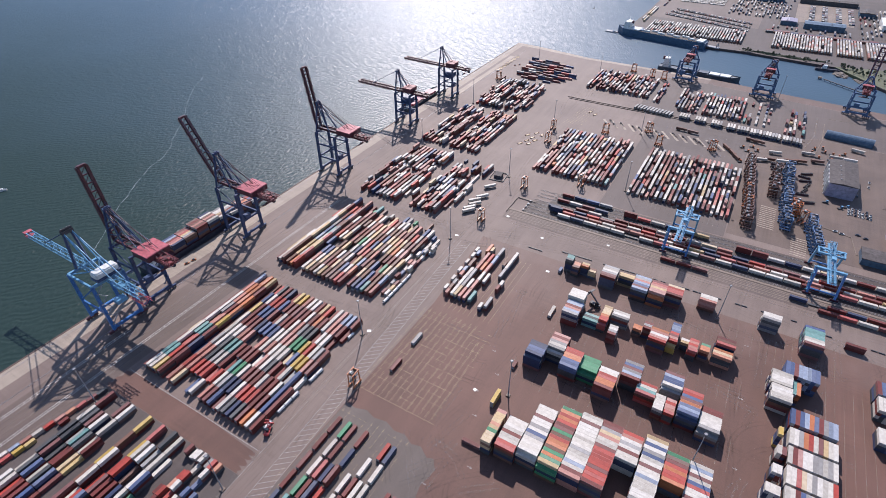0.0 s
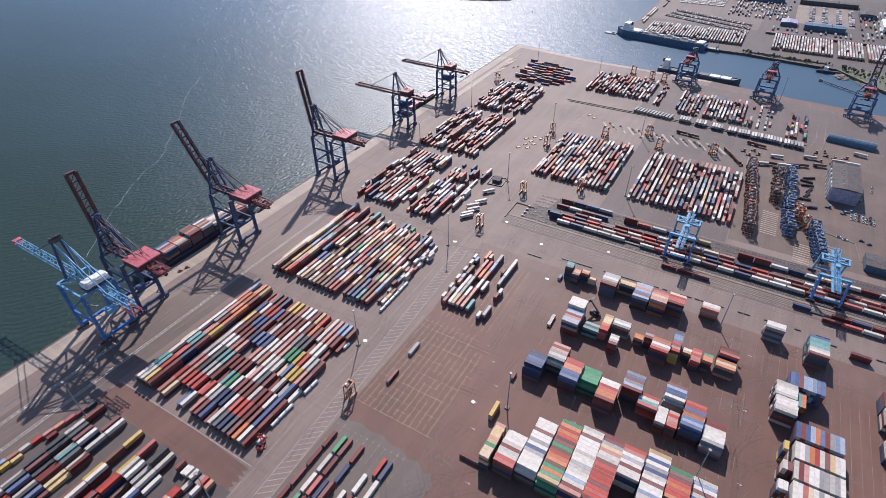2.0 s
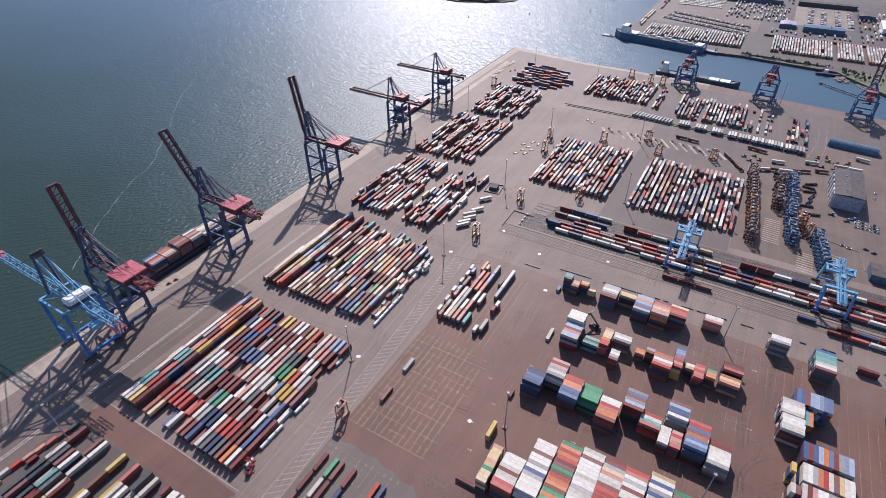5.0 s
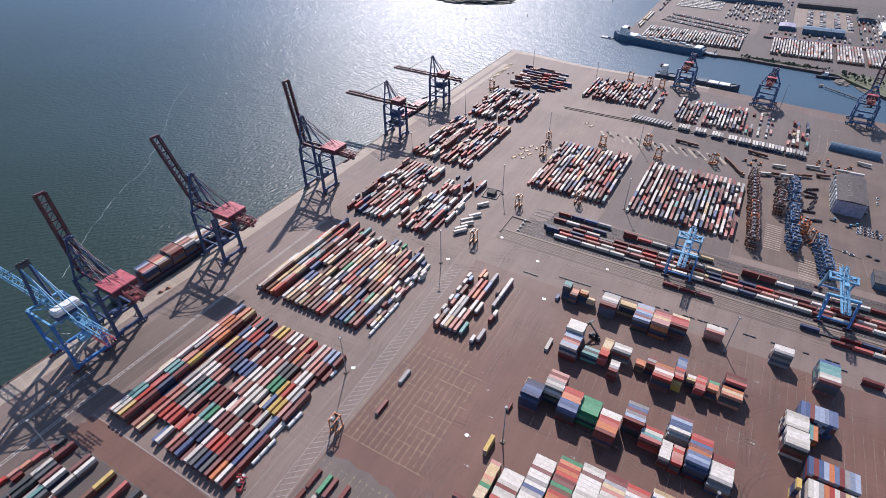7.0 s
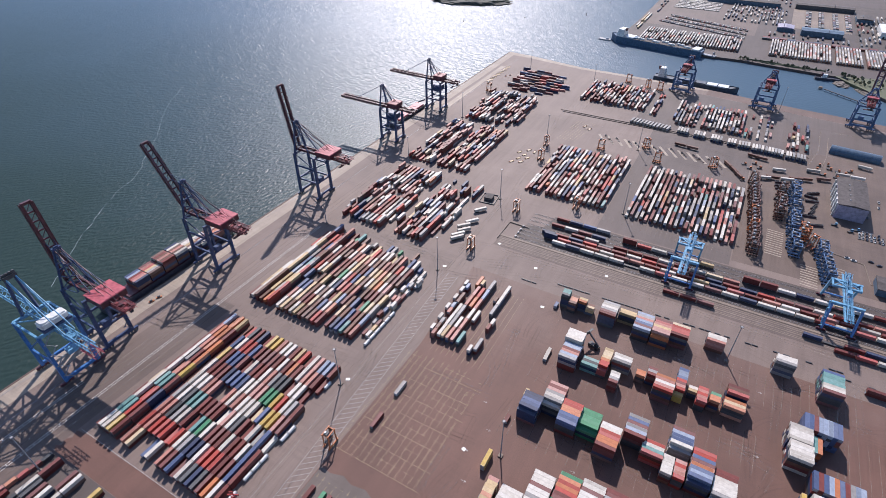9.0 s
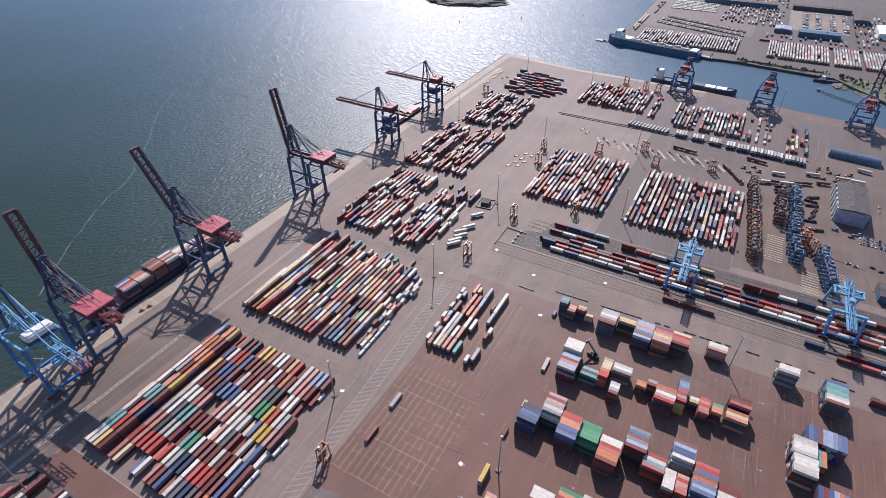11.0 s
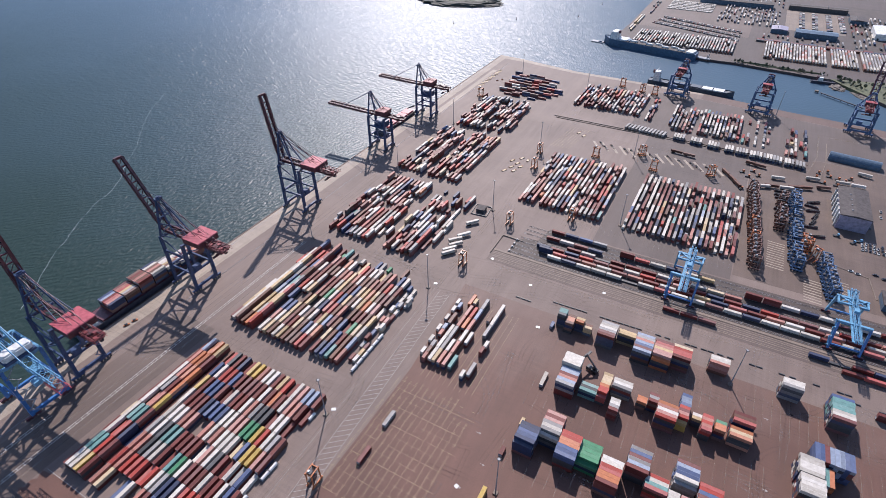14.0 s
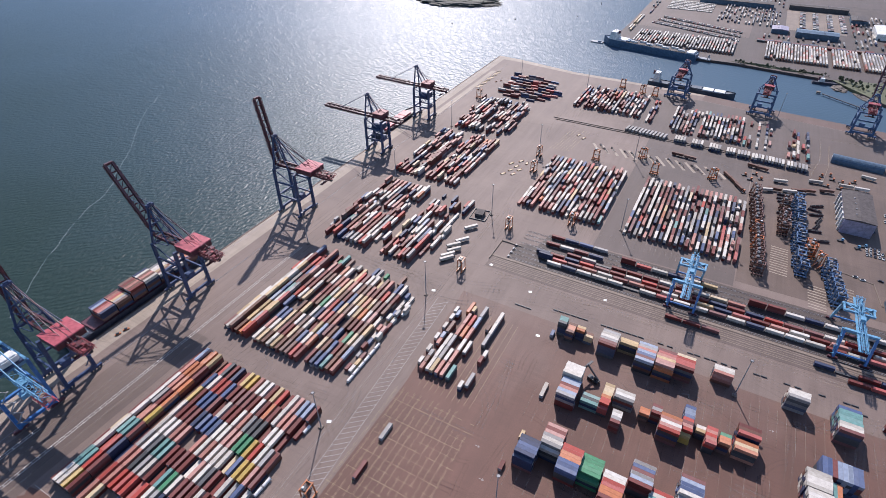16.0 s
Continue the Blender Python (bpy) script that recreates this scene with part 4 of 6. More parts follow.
        rod(b, head + Vector((0, sy * 2.2, 0)), (-58, sy * 2.2, top + 6.4), 0.3)
        part("fore_stay", b, CRANE_BLUE, c)
        b = bmesh.new()
        rod(b, (-half, sy * wide, top), (half * 0.2, sy * 3, top + 4), 0.5)
        part("diagonal_brace", b, SKY_BLUE, c)
    b = bmesh.new()
    bx(b, head.x, 0, head.z, 3.2, 8.0, 2.6)
    for k in (-3, -1, 1, 3):
        rod(b, (head.x - 0.6, k, head.z + 2.0), (head.x + 0.6, k, head.z + 2.0), 1.1, sides=12)
    part("tower_head", b, DARK, c)
    b = bmesh.new()
    bx(b, 30, 0, top + 0.2, 7.0, 6.0, 1.4)
    trolley = part("trolley", b, SKY_BLUE, c)
    b = bmesh.new()
    bx(b, 36, 0, top - 2.0, 2.6, 2.4, 2.6)
    part("cab", b, GLASS, trolley, "glazed operator cab")
    b = bmesh.new()
    for k in range(8):
        z0, z1 = 4 + (top - 5) * k / 8, 4 + (top - 5) * (k + 1) / 8
        sg = 1 if k % 2 else -1
        beam(b, (half + 2.0, -wide + 3 - sg * 2.2, z0), (half + 2.0, -wide + 3 + sg * 2.2, z1), 0.9, 0.25)
        bx(b, half + 2.0, -wide + 3 + sg * 2.6, z1, 1.2, 1.2, 0.2)
    part("stairs", b, STEEL, c)
    b = bmesh.new()
    bx(b, half - 1, 2, 22.0, 5.0, 8.0, 3.4)
    part("electrical_room", b, SKY_BLUE, c)
    c.matrix_world = pose(-371.5, 125.5, 0.05)


UP = "dark blue quay crane, dark red boom raised, pink-red machinery house"
DOWN = "dark blue quay crane, dark red boom lowered, red machinery house"
blue_quay_crane()
for yy, hi, far, house in ((157, 86, 62, (18.5, 36.5)), (259, 62, 62, (16, 34)), (393, 82, 63, (16, 34))):
    quay_crane(UP, yy, lift=hi, reach=far, house=house)
for yy in (541, 650):
    quay_crane(DOWN, yy, up=False, roof=DULL_RED, x=-376.5, half=11.0, wide=8.0, top=40.0, reach=58.0, back=35.0, apex=26.0, house=(0.0, 12.5))
for xx, yy, hi, far in ((-90, 884, 80, 14), (19, 870, 80, 14), (133, 860, 62, 50)):
    quay_crane("dark blue quay crane, red machinery house, at the north basin", yy, up=True, x=xx, half=11.0, wide=11.5, top=30.0, reach=far, back=20.0, apex=15.0, house=(-2.0, 4.0), turn=-95, lift=hi, cover=0.5, leg=HAZY_BLUE)


# ---- rail-mounted portal cranes over the tracks ----
def portal_crane(x, y):
    c = hub("portal_crane", "light blue rail portal crane standing over the freight tracks", "crane", "rail portal cranes")
    w, d, h = 9.6, 15.0, 22.0
    for sx in (-1, 1):
        for sy in (-1, 1):
            b = bmesh.new()
            beam(b, (sx * w, sy * (d + 7), 1.4), (sx * w, sy * d, h), 1.5, 1.8)
            # sunward north legs coloured lighter, shaded south legs darker
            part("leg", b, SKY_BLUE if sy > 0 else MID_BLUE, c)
            b = bmesh.new()
            bx(b, sx * w, sy * (d + 7), 0.8, 6.0, 1.3, 1.5)
            part("bogie", b, CRANE_RED, c)
    for sy in (-1, 1):
        b = bmesh.new()
        bx(b, 0, sy * d, h, 2 * w + 1.5, 2.0, 2.2)
        part("end_beam", b, SKY_BLUE, c)
        b = bmesh.new()
        bx(b, 0, sy * (d + 5.5), 4.6, 2 * w, 0.9, 1.1)
        part("tie_beam", b, MID_BLUE, c)
    b = bmesh.new()
    bx(b, 0, d - 8, h + 0.4, 2 * w, 1.4, 1.6)
    part("end_beam", b, SKY_BLUE, c)
    for k in (-0.5, 0.5):
        b = bmesh.new()
        beam(b, (k * w * 1.8, d - 8, h + 1.0), (0, d, h + 1.4), 0.6)
        part("diagonal_brace", b, SKY_BLUE, c)
    for sx in (-1, 1):
        b = bmesh.new()
        bx(b, sx * (w - 0.4), d - 4, h + 0.2, 1.2, 8.0, 1.4)
        part("side_beam", b, SKY_BLUE, c)
        b = bmesh.new()
        beam(b, (sx * (w - 1), d, h + 1), (0, d - 8, h + 1.6), 0.7)
        part("diagonal_brace", b, SKY_BLUE, c)
    for sx in (-1, 1):
        b = bmesh.new()
        truss(b, (sx * 1.25, -d - 20, h + 1.4), (sx * 1.25, d + 11, h + 1.4), 0.9, 2.4, 20, 0.26, 0.15)
        part("girder", b, SKY_BLUE, c, "light blue lattice girder")
    for k in range(14):
        b = bmesh.new()
        bx(b, 0, -d - 19 + k * 4.6, h + 0.4, 2.6, 0.3, 0.3)
        part("girder_tie", b, SKY_BLUE, c)
    for sx in (-1, 1):
        b = bmesh.new()
        rod(b, (sx * 1.3, d + 4, h + 2), (sx * 1.3, d + 2, h + 7.4), 0.3)
        rod(b, (sx * 1.3, d + 2, h + 7), (sx * 1.3, d + 10, h + 3), 0.16)
        rod(b, (sx * 1.3, d + 2, h + 7), (sx * 1.3, d - 10, h + 3), 0.16)
        part("stay", b, SKY_BLUE, c)
    # decks added so that the girder casts a broad solid shadow
    for sx in (-1, 1):
        b = bmesh.new()
        bx(b, sx * 2.5, -4.5, h + 0.3, 1.3, 60, 0.16)
        part("walkway", b, SKY_BLUE, c)
        b = bmesh.new()
        bx(b, sx * 3.1, -4.5, h + 1.4, 0.1, 60, 0.1)
        for k in range(21):
            bx(b, sx * 3.1, -34 + 3 * k, h + 0.85, 0.08, 0.08, 1.0)
        part("handrail", b, SKY_BLUE, c)
    b = bmesh.new()
    bx(b, 0, -3, h + 4.0, 3.0, 4.4, 1.8)
    part("trolley_house", b, SKY_BLUE, c)
    b = bmesh.new()
    bx(b, 0, -12.0, h - 2.0, 2.4, 2.4, 2.4)
    part("cab", b, GLASS, c, "glazed operator cab")
    b = bmesh.new()
    bx(b, 0, -3, 9.0, 12.0, 2.0, 0.7)
    for kx in (-2, 2):
        rod(b, (kx, -3, 9), (kx, -3, h), 0.07, sides=5)
    part("spreader", b, CRANE_RED, c)
    b = bmesh.new()
    for k in range(6):
        z0, z1 = 2 + 20 * k / 6, 2 + 20 * (k + 1) / 6
        sg = 1 if k % 2 else -1
        yy = -d - 7 + 7 * (k + 0.5) / 6
        beam(b, (-w - 1.4, yy - sg * 1.6, z0), (-w - 1.4, yy + sg * 1.6, z1), 0.9, 0.25)
        bx(b, -w - 1.4, yy + sg * 1.8, z1, 1.1, 1.0, 0.2)
    part("stairs", b, SKY_BLUE, c)
    c.matrix_world = pose(x, y, 0.11)


portal_crane(-13.0, 443)
portal_crane(99.5, 444)


# ---- straddle carriers ----
def straddle_carrier(paint, label, cover=WHITE):
    c = hub("straddle_carrier", label, "straddle carrier", "straddle carriers")
    for sy in (-1, 1):
        b = bmesh.new()
        bx(b, 0, sy * 2.1, 1.7, 9.2, 0.7, 0.9)
        part("side_beam", b, paint, c)
        for k in (-3.6, -1.3, 1.3, 3.6):
            b = bmesh.new()
            rod(b, (k, sy * 2.1 - 0.25, 0.8), (k, sy * 2.1 + 0.25, 0.8), 0.8, sides=12)
            part("wheel", b, RUBBER, c)
        for k in (-3.4, 3.4):
            b = bmesh.new()
            beam(b, (k, sy * 2.1, 2.0), (k * 0.85, sy * 2.1, 12.6), 0.55, 0.6)
            part("upright", b, paint, c)
        b = bmesh.new()
        bx(b, 0, sy * 2.1, 12.7, 7.6, 0.6, 0.7)
        part("top_beam", b, paint, c)
    for k in (-2.9, 2.9):
        b = bmesh.new()
        bx(b, k, 0, 12.8, 0.6, 4.4, 0.7)
        part("cross_beam", b, paint, c)
    b = bmesh.new()
    bx(b, -1.6, 0, 13.5, 2.6, 2.8, 1.0)
    part("engine_deck", b, DARK, c, "dark engine deck")
    b = bmesh.new()
    bx(b, -1.6, 0.5, 14.25, 1.3, 1.1, 0.5)
    part("engine_cover", b, cover, c, "pale engine cover")
    b = bmesh.new()
    bx(b, 3.0, 1.0, 11.0, 1.7, 1.6, 2.2)
    part("cab", b, GLASS, c, "glazed driver cab")
    b = bmesh.new()
    bx(b, 0, 0, 7.4, 9.0, 1.9, 0.5)
    for k in (-2.4, 2.4):
        for sy in (-0.8, 0.8):
            rod(b, (k, sy, 7.5), (k, sy, 12.6), 0.07, sides=5)
    part("spreader", b, DARK, c)
    return c


ORANGE_LABEL = "tall orange straddle carrier with a white engine cover on asphalt"
orange_carrier = straddle_carrier(ORANGE, ORANGE_LABEL)
orange_carrier.matrix_world = pose(-169.7, 166, 0.04, 0, 0, 92)
for x, y, a in ((-200.6, 614, 90), (-193, 576, 80), (-139.4, 635, 0), (-92.6, 664, 40), (-73.9, 633, 0), (-123.8, 495, 90), (-174.2, 461, 90), (-185.7, 384, 90), (-339.6, 743, 0), (-167, 878, 0), (-136, 868, 60), (-118, 866, 0), (-16, 650, 40)):
    copy_thing(orange_carrier, pose(x, y, 0.0, 0, 0, a))
dark_carrier = straddle_carrier(BROWN, "brown straddle carrier parked in a long row", STEEL)
dark_carrier.matrix_world = pose(37, 497, 0.03, 0, 0, 0)
for k in range(1, 22):
    if k not in (6, 10):
        copy_thing(dark_carrier, pose(36.5 - 0.48 * k + RNG.uniform(-0.8, 0.8), 497 + 6.6 * k + RNG.uniform(-0.5, 0.5), 0.03, 0, 0, RNG.uniform(-3, 3)))
for x, y, a in ((33.5, 536.8, 2), (31.6, 563.2, 178), (73, 541, 10), (76, 547, 0), (74, 553, 184), (82, 533, 60)):
    copy_thing(orange_carrier, pose(x, y, 0.03, 0, 0, a))
for x, y, a in ((53.5, 571, 4), (54, 577.5, 180), (53.6, 584.5, -3), (54.2, 591, 2), (53.4, 597.5, 178), (53.6, 618, 8), (54.4, 625, 0)):
    copy_thing(dark_carrier, pose(x, y, 0.03, 0, 0, a))
blue_carrier = straddle_carrier(CARRIER_BLUE, "blue straddle carrier parked in a marked slot", STEEL)
blue_carrier.matrix_world = pose(69, 512, 0)
for k in range(1, 22):
    if k not in (5, 12, 15):
        copy_thing(blue_carrier, pose(68.5 - 0.2 * k + RNG.uniform(-1.6, 1.6), 512 + 5.9 * k + RNG.uniform(-0.7, 0.7), 0, 0, 0, RNG.choice((0, 180)) + RNG.uniform(-6, 6)))
for k in range(9):
    copy_thing(blue_carrier, pose(93.5 - 0.7 * k + RNG.uniform(-1.0, 1.0), 483 + 5.8 * k + RNG.uniform(-0.6, 0.6), 0, 0, 0, RNG.choice((0, 180)) + RNG.uniform(-6, 6)))


# ---- light masts ----
def light_mast():
    c = hub("light_mast", "tall grey steel light mast with a ring of floodlights", "light mast", "light masts")
    b = bmesh.new()
    bx(b, 0, 0, 0.4, 2.6, 2.6, 0.8)
    part("foundation", b, CONCRETE, c, "pale concrete foot")
    b = bmesh.new()
    rod(b, (0, 0, 0.8), (0, 0, 34.5), 0.42, 0.2, 10)
    part("pole", b, STEEL, c)
    b = bmesh.new()
    bmesh.ops.create_cone(b, cap_ends=True, segments=14, radius1=0.9, radius2=0.8, depth=0.4, matrix=Matrix.Translation((0, 0, 34.6)))
    ring = part("head_ring", b, STEEL, c)
    for k in range(8):
        a = k * math.pi / 4
        b = bmesh.new()
        vs = bx(b, 1.15 * math.cos(a), 1.15 * math.sin(a), 34.5, 0.36, 0.36, 0.3)
        part("floodlight", b, DARK, ring)
    return c


mast = light_mast()
mast.matrix_world = pose(-193.2, 205.2, 0)
for x, y in ((-196.8, 343.2), (-75.9, 209.8), (32.3, 354), (-198, 474.5), (7.3, 538.2), (-79.6, 508), (37, 215.8), (-307.6, 68), (-321, 492), (-330, 640), (-204, 624), (-208.5, 832.5), (-317.5, 850.5), (-100, 654.5), (40, 860), (-327, 352), (-188.8, 69.3)):
    copy_thing(mast, pose(x, y, 0))


# ---- ships ----
def hull(name, length, beam_w, depth, material, bow=0.16):
    """A hull along +y: tapered to the bow, with a rounded stern and sheer."""
    b = bmesh.new()
    rings = []
    for k in range(13):
        u = k / 12
        w = beam_w / 2 * (1 if u < 1 - bow else max(0.05, math.cos((u - 1 + bow) / bow * math.pi / 2) ** 0.7))
        w *= 0.86 + 0.14 * min(1, u / 0.06)
        z = depth + (2.4 * max(0, (u - 0.8) / 0.2) ** 2)
        yy = (u - 0.5) * length
        rings.append([b.verts.new(p) for p in ((-w * 0.8, yy, -6), (-w, yy, z), (-w * 0.97, yy, z), (-w * 0.97, yy, z - 1.1), (w * 0.97, yy, z - 1.1), (w * 0.97, yy, z), (w, yy, z), (w * 0.8, yy, -6))])
    for r0, r1 in zip(rings, rings[1:]):
        for i in range(7):
            b.faces.new((r0[i], r0[i + 1], r1[i + 1], r1[i]))
    b.faces.new(rings[0])
    b.faces.new(rings[-1])
    bmesh.ops.recalc_face_normals(b, faces=b.faces)
    return b


def superstructure(ship, y, w, floors, base, length=9.0):
    for k in range(floors):
        b = bmesh.new()
        bx(b, 0, y, base + 1.4 + 2.8 * k, w - 0.8 * k, length - 0.7 * k, 2.7)
        deck = part("deckhouse", b, WHITE, ship, "white deckhouse")
        b = bmesh.new()
        bx(b, 0, y + (length - 0.7 * k) / 2 + 0.03, base + 1.7 + 2.8 * k, w - 2 - 0.8 * k, 0.06, 0.8)
        part("window_band", b, GLASS, deck)
    b = bmesh.new()
    rod(b, (0, y, base + 2.8 * floors), (0, y, base + 2.8 * floors + 8), 0.35, 0.15)
    bx(b, 0, y, base + 2.8 * floors + 4, 5, 0.3, 0.3)
    part("mast", b, WHITE, ship)
    b = bmesh.new()
    bx(b, 0, y - length * 0.55, base + 2.8 * floors - 1, 3.2, 3.0, 5)
    part("funnel", b, CRANE_RED, ship, "dark red funnel")


feeder = hub("container_ship", "small container ship moored at the quay, decks loaded", "ship")
part("hull", hull("hull", 132, 19, 5.0, HULL_DARK), HULL_DARK, feeder)
superstructure(feeder, -56, 15, 4, 4.0)
for k in range(9):
    b = bmesh.new()
    bx(b, 0, -42 + k * 13.0, 4.7, 16, 12.4, 1.5)
    part("hatch_cover", b, CRANE_RED, feeder)
feeder.matrix_world = pose(-401.5, 236, -0.5)
CARGO = ("bBrRPN", "rPRTGn", "nrnPnr", "NWnPnW", "GWWTnW", "WGrWnW", "nWrOPr", "NrRbrW")
lower_cargo = Pile()
for k, row in enumerate(CARGO):
    high = (3, 3, 4, 4, 3, 2, 2, 2)[k]
    for i, key in enumerate(row):
        for h in range(high):
            place = (-401.5 - 6.4 + i * 2.56, 203 + k * 13.0, 4.97 + h * TIER)
            if h == high - 1:
                container(*place, L40, key, True, "ship's cargo", "stacked on a ship's hatch cover", "deck_container")
            else:
                lower_cargo.add(*place, L40, "rNnNnN"[(i * 2 + h + 3 * k) % 6], True)
lower_cargo.build("stacked_containers", "lower tiers of cargo containers on the ship's deck")

coaster = hub("cargo_ship", "small cargo ship with rust-red hatches moored at the quay", "ship")
part("hull", hull("hull", 92, 15, 4.6, HULL_DARK), HULL_DARK, coaster)
for k in range(4):
    b = bmesh.new()
    bx(b, 0, -22 + k * 15.5, 5.0, 12, 14.4, 2.6)
    part("hatch_cover", b, HOUSE_RED, coaster, "faded red hatch cover")
superstructure(coaster, -38, 12, 3, 3.6, 8)
coaster.matrix_world = pose(-399.5, 612, -0.5)

ferry = hub("cargo_ferry", "long dark blue roll-on ship with white bridge at the far quay", "ship")
part("hull", hull("hull", 168, 24, 8.6, HULL_BLUE, 0.1), HULL_BLUE, ferry)
b = bmesh.new()
bx(b, 0, -12, 8.0, 20, 120, 1.4)
part("weather_deck", b, ROOF_GREY, ferry)
for k in range(7):
    b = bmesh.new()
    bx(b, -4 + (k % 2) * 8, -58 + k * 14, 10.0, 2.6, 12, 2.6)
    part("deck_trailer", b, WHITE, ferry)
superstructure(ferry, 64, 22, 5, 7.4, 13)
for k, (y, w, d, z) in enumerate(((48, 19, 18, 9.0), (38, 14, 9, 8.6), (-74, 20, 12, 8.8))):
    b = bmesh.new()
    bx(b, 0, y, z, w, d, 3.4)
    bmesh.ops.bevel(b, geom=list(b.edges), offset=0.3, segments=1, affect="EDGES")
    part("deckhouse", b, (WHITE, HULL_BLUE, WHITE)[k], ferry, ("white deckhouse", "blue deckhouse", "white deckhouse")[k])
ferry.matrix_world = pose(-172, 1086, 0.0, 0, 0, 79.5)

barge = hub("cargo_ship", "slate-blue cargo ship with pale hatches at the north quay", "ship")
part("hull", hull("hull", 122, 16, 4.4, HULL_SLATE), HULL_SLATE, barge)
for k in range(5):
    b = bmesh.new()
    bx(b, 0, -24 + k * 16, 4.4, 12, 14.6, 2.0)
    part("hatch_cover", b, WHITE if k > 2 else HULL_SLATE, barge)
superstructure(barge, -50, 14, 5, 3.4, 10)
barge.matrix_world = pose(-77, 920, -0.5, 0, 0, -94)


# ---- freight tracks and trains ----
slab("track_bed", [(-158.5, 418.7), (-158.5, 442), (-140, 448), (-136, 470), (700, 470), (700, 418.7)], 0.06, 0.4, BALLAST, "dark brown ballast of the freight tracks", "track bed")
slab("rail_lane", [(-171, 400.5), (-171, 415.9), (700, 415.9), (700, 400.5)], 0.05, 0.3, RAIL_LANE, "brown surfaced lane with sunken rails beside the freight tracks", "track bed")
slab("rail_walkway", [(-171, 416.0), (-171, 418.6), (700, 418.6), (700, 416.0)], 0.3, 0.5, CONCRETE, "pale concrete walkway along the freight tracks", "walkway")
b = bmesh.new()
for p, q in (((-171.6, 411, 0.45), (-171.9, 440.2, 0.45)), ((-171.9, 440.4, 0.45), (-152, 439.6, 0.45))):
    beam(b, p, q, 0.8, 0.9)
thing("kerb", b, CONCRETE, "pale concrete kerb round the end of the freight tracks", "kerb", kind="structure")
b = bmesh.new()
for y, w in ((403.7, 0.7), (405.4, 0.5), (408.0, 0.9), (410.0, 0.5), (412.4, 0.8), (414.4, 0.6)):
    bx(b, 265, y, 0.07, 868, w, 0.03)
thing("rail_bands", b, CONCRETE, "pale concrete bands beside the sunken rails", "track bed", kind="structure")
b = bmesh.new()
for yy in (421, 427.5, 433.3, 439.3, 446, 453.5, 459.5, 466):
    for s in (-0.72, 0.72):
        bx(b, 272, yy + s, 0.14, 856, 0.14, 0.16)
thing("rails", b, STEEL, "long steel rails of the freight tracks", "rails", kind="structure")
WAGON = bmesh.new()
bx(WAGON, 0, 0, 1.05, 12.6, 2.2, 0.35)
for k in (-4.6, 4.6):
    bx(WAGON, k, 0, 0.62, 2.6, 1.9, 0.7)
WAGON = mesh_of("flat_wagon", WAGON, DARK)
for yy, x0, x1, cols, high, hole in ((427.5, -124, 176, "WNWWWrWRWWr", 1, 0.02), (433.3, -134, 176, "NRrPWrPrWrT", 1, 0.04), (439.3, -138, 176, "NrNRrrWRrPr", 1, 0.06), (446, -112, 30, "rWNrrrWrWTP", 1, 0.10), (454, -134, -80, "rWrNr", 1, 0.0), (466, -133, -82, "rNbG", 1, 0.0), (459.5, -68, 8, "rRWNWT", 1, 0.0), (453.0, 33, 176, "rrWNWTWrWrN", 1, 0.0), (408, -22, 22, "rrr", 1, 0.0), (408, 78, 176, "Nrr", 1, 0.1), (401, 98, 176, "rRWr", 1, 0.2)):
    x, k = x0 + 6.3, 0
    low = -0.05 if yy > 418 else -0.185 if yy > 405 else -0.22
    while x < x1:
        w = new("flat_wagon", WAGON)
        w.matrix_world = pose(x, yy, low)
        tagged(w, "dark steel flat railway wagon on the freight track", "wagon", "flat wagons")
        if RNG.random() > hole:
            for h in range(2 if ((yy, k) in ((459.5, 0), (433.3, 0), (453.0, 0), (453.0, 1))) else high):
                container(x, yy, 1.225 + low + h * TIER, L40, cols[k % len(cols)], False, "train cargo", "on a railway wagon", "rail_container", bare=True)
        x += 13.1
        k += 1


# ---- painted markings and rails on the terminal ground ----
def strip(b, p, q, w, z=0.075):
    p, q = Vector((*p, z)), Vector((*q, z))
    beam(b, p, q, w, 0.02)


b = bmesh.new()
for k in range(64):
    y = 66 + k * 4.3
    x = -169.5 - (y - 78) * 0.047
    strip(b, (x - 4.2, y - 1.0), (x + 4.2, y + 6.2), 0.26)
strip(b, (-164.5, 60), (-177.2, 345), 0.22)
strip(b, (-173.6, 60), (-186.5, 345), 0.22)
strip(b, (-186.8, 60), (-191.5, 345), 0.2)
strip(b, (-314, 97), (-190, 97), 0.25)
thing("road_marking", b, LINE_WHITE, "faded white hatched lane marking on the main yard road", "road marking", kind="stuff")
b = bmesh.new()
for x0, y0, y1 in ((-329.5, -60, 345), (-349.5, -60, 120)):
    strip(b, (x0 - 1.0, y0), (x0 - 1.0, y1), 0.34)
    strip(b, (x0 + 1.0, y0), (x0 + 1.0, y1), 0.34)
    for k in range(int((y1 - y0) / 4)):
        strip(b, (x0 - 1.0, y0 + 4 * k), (x0 + 1.0, y0 + 4 * k), 0.45, 0.078)
thing("ladder_marking", b, BRIGHT_LINE, "white ladder-shaped lane marking beside the crane rails", "road marking", kind="stuff")
b = bmesh.new()
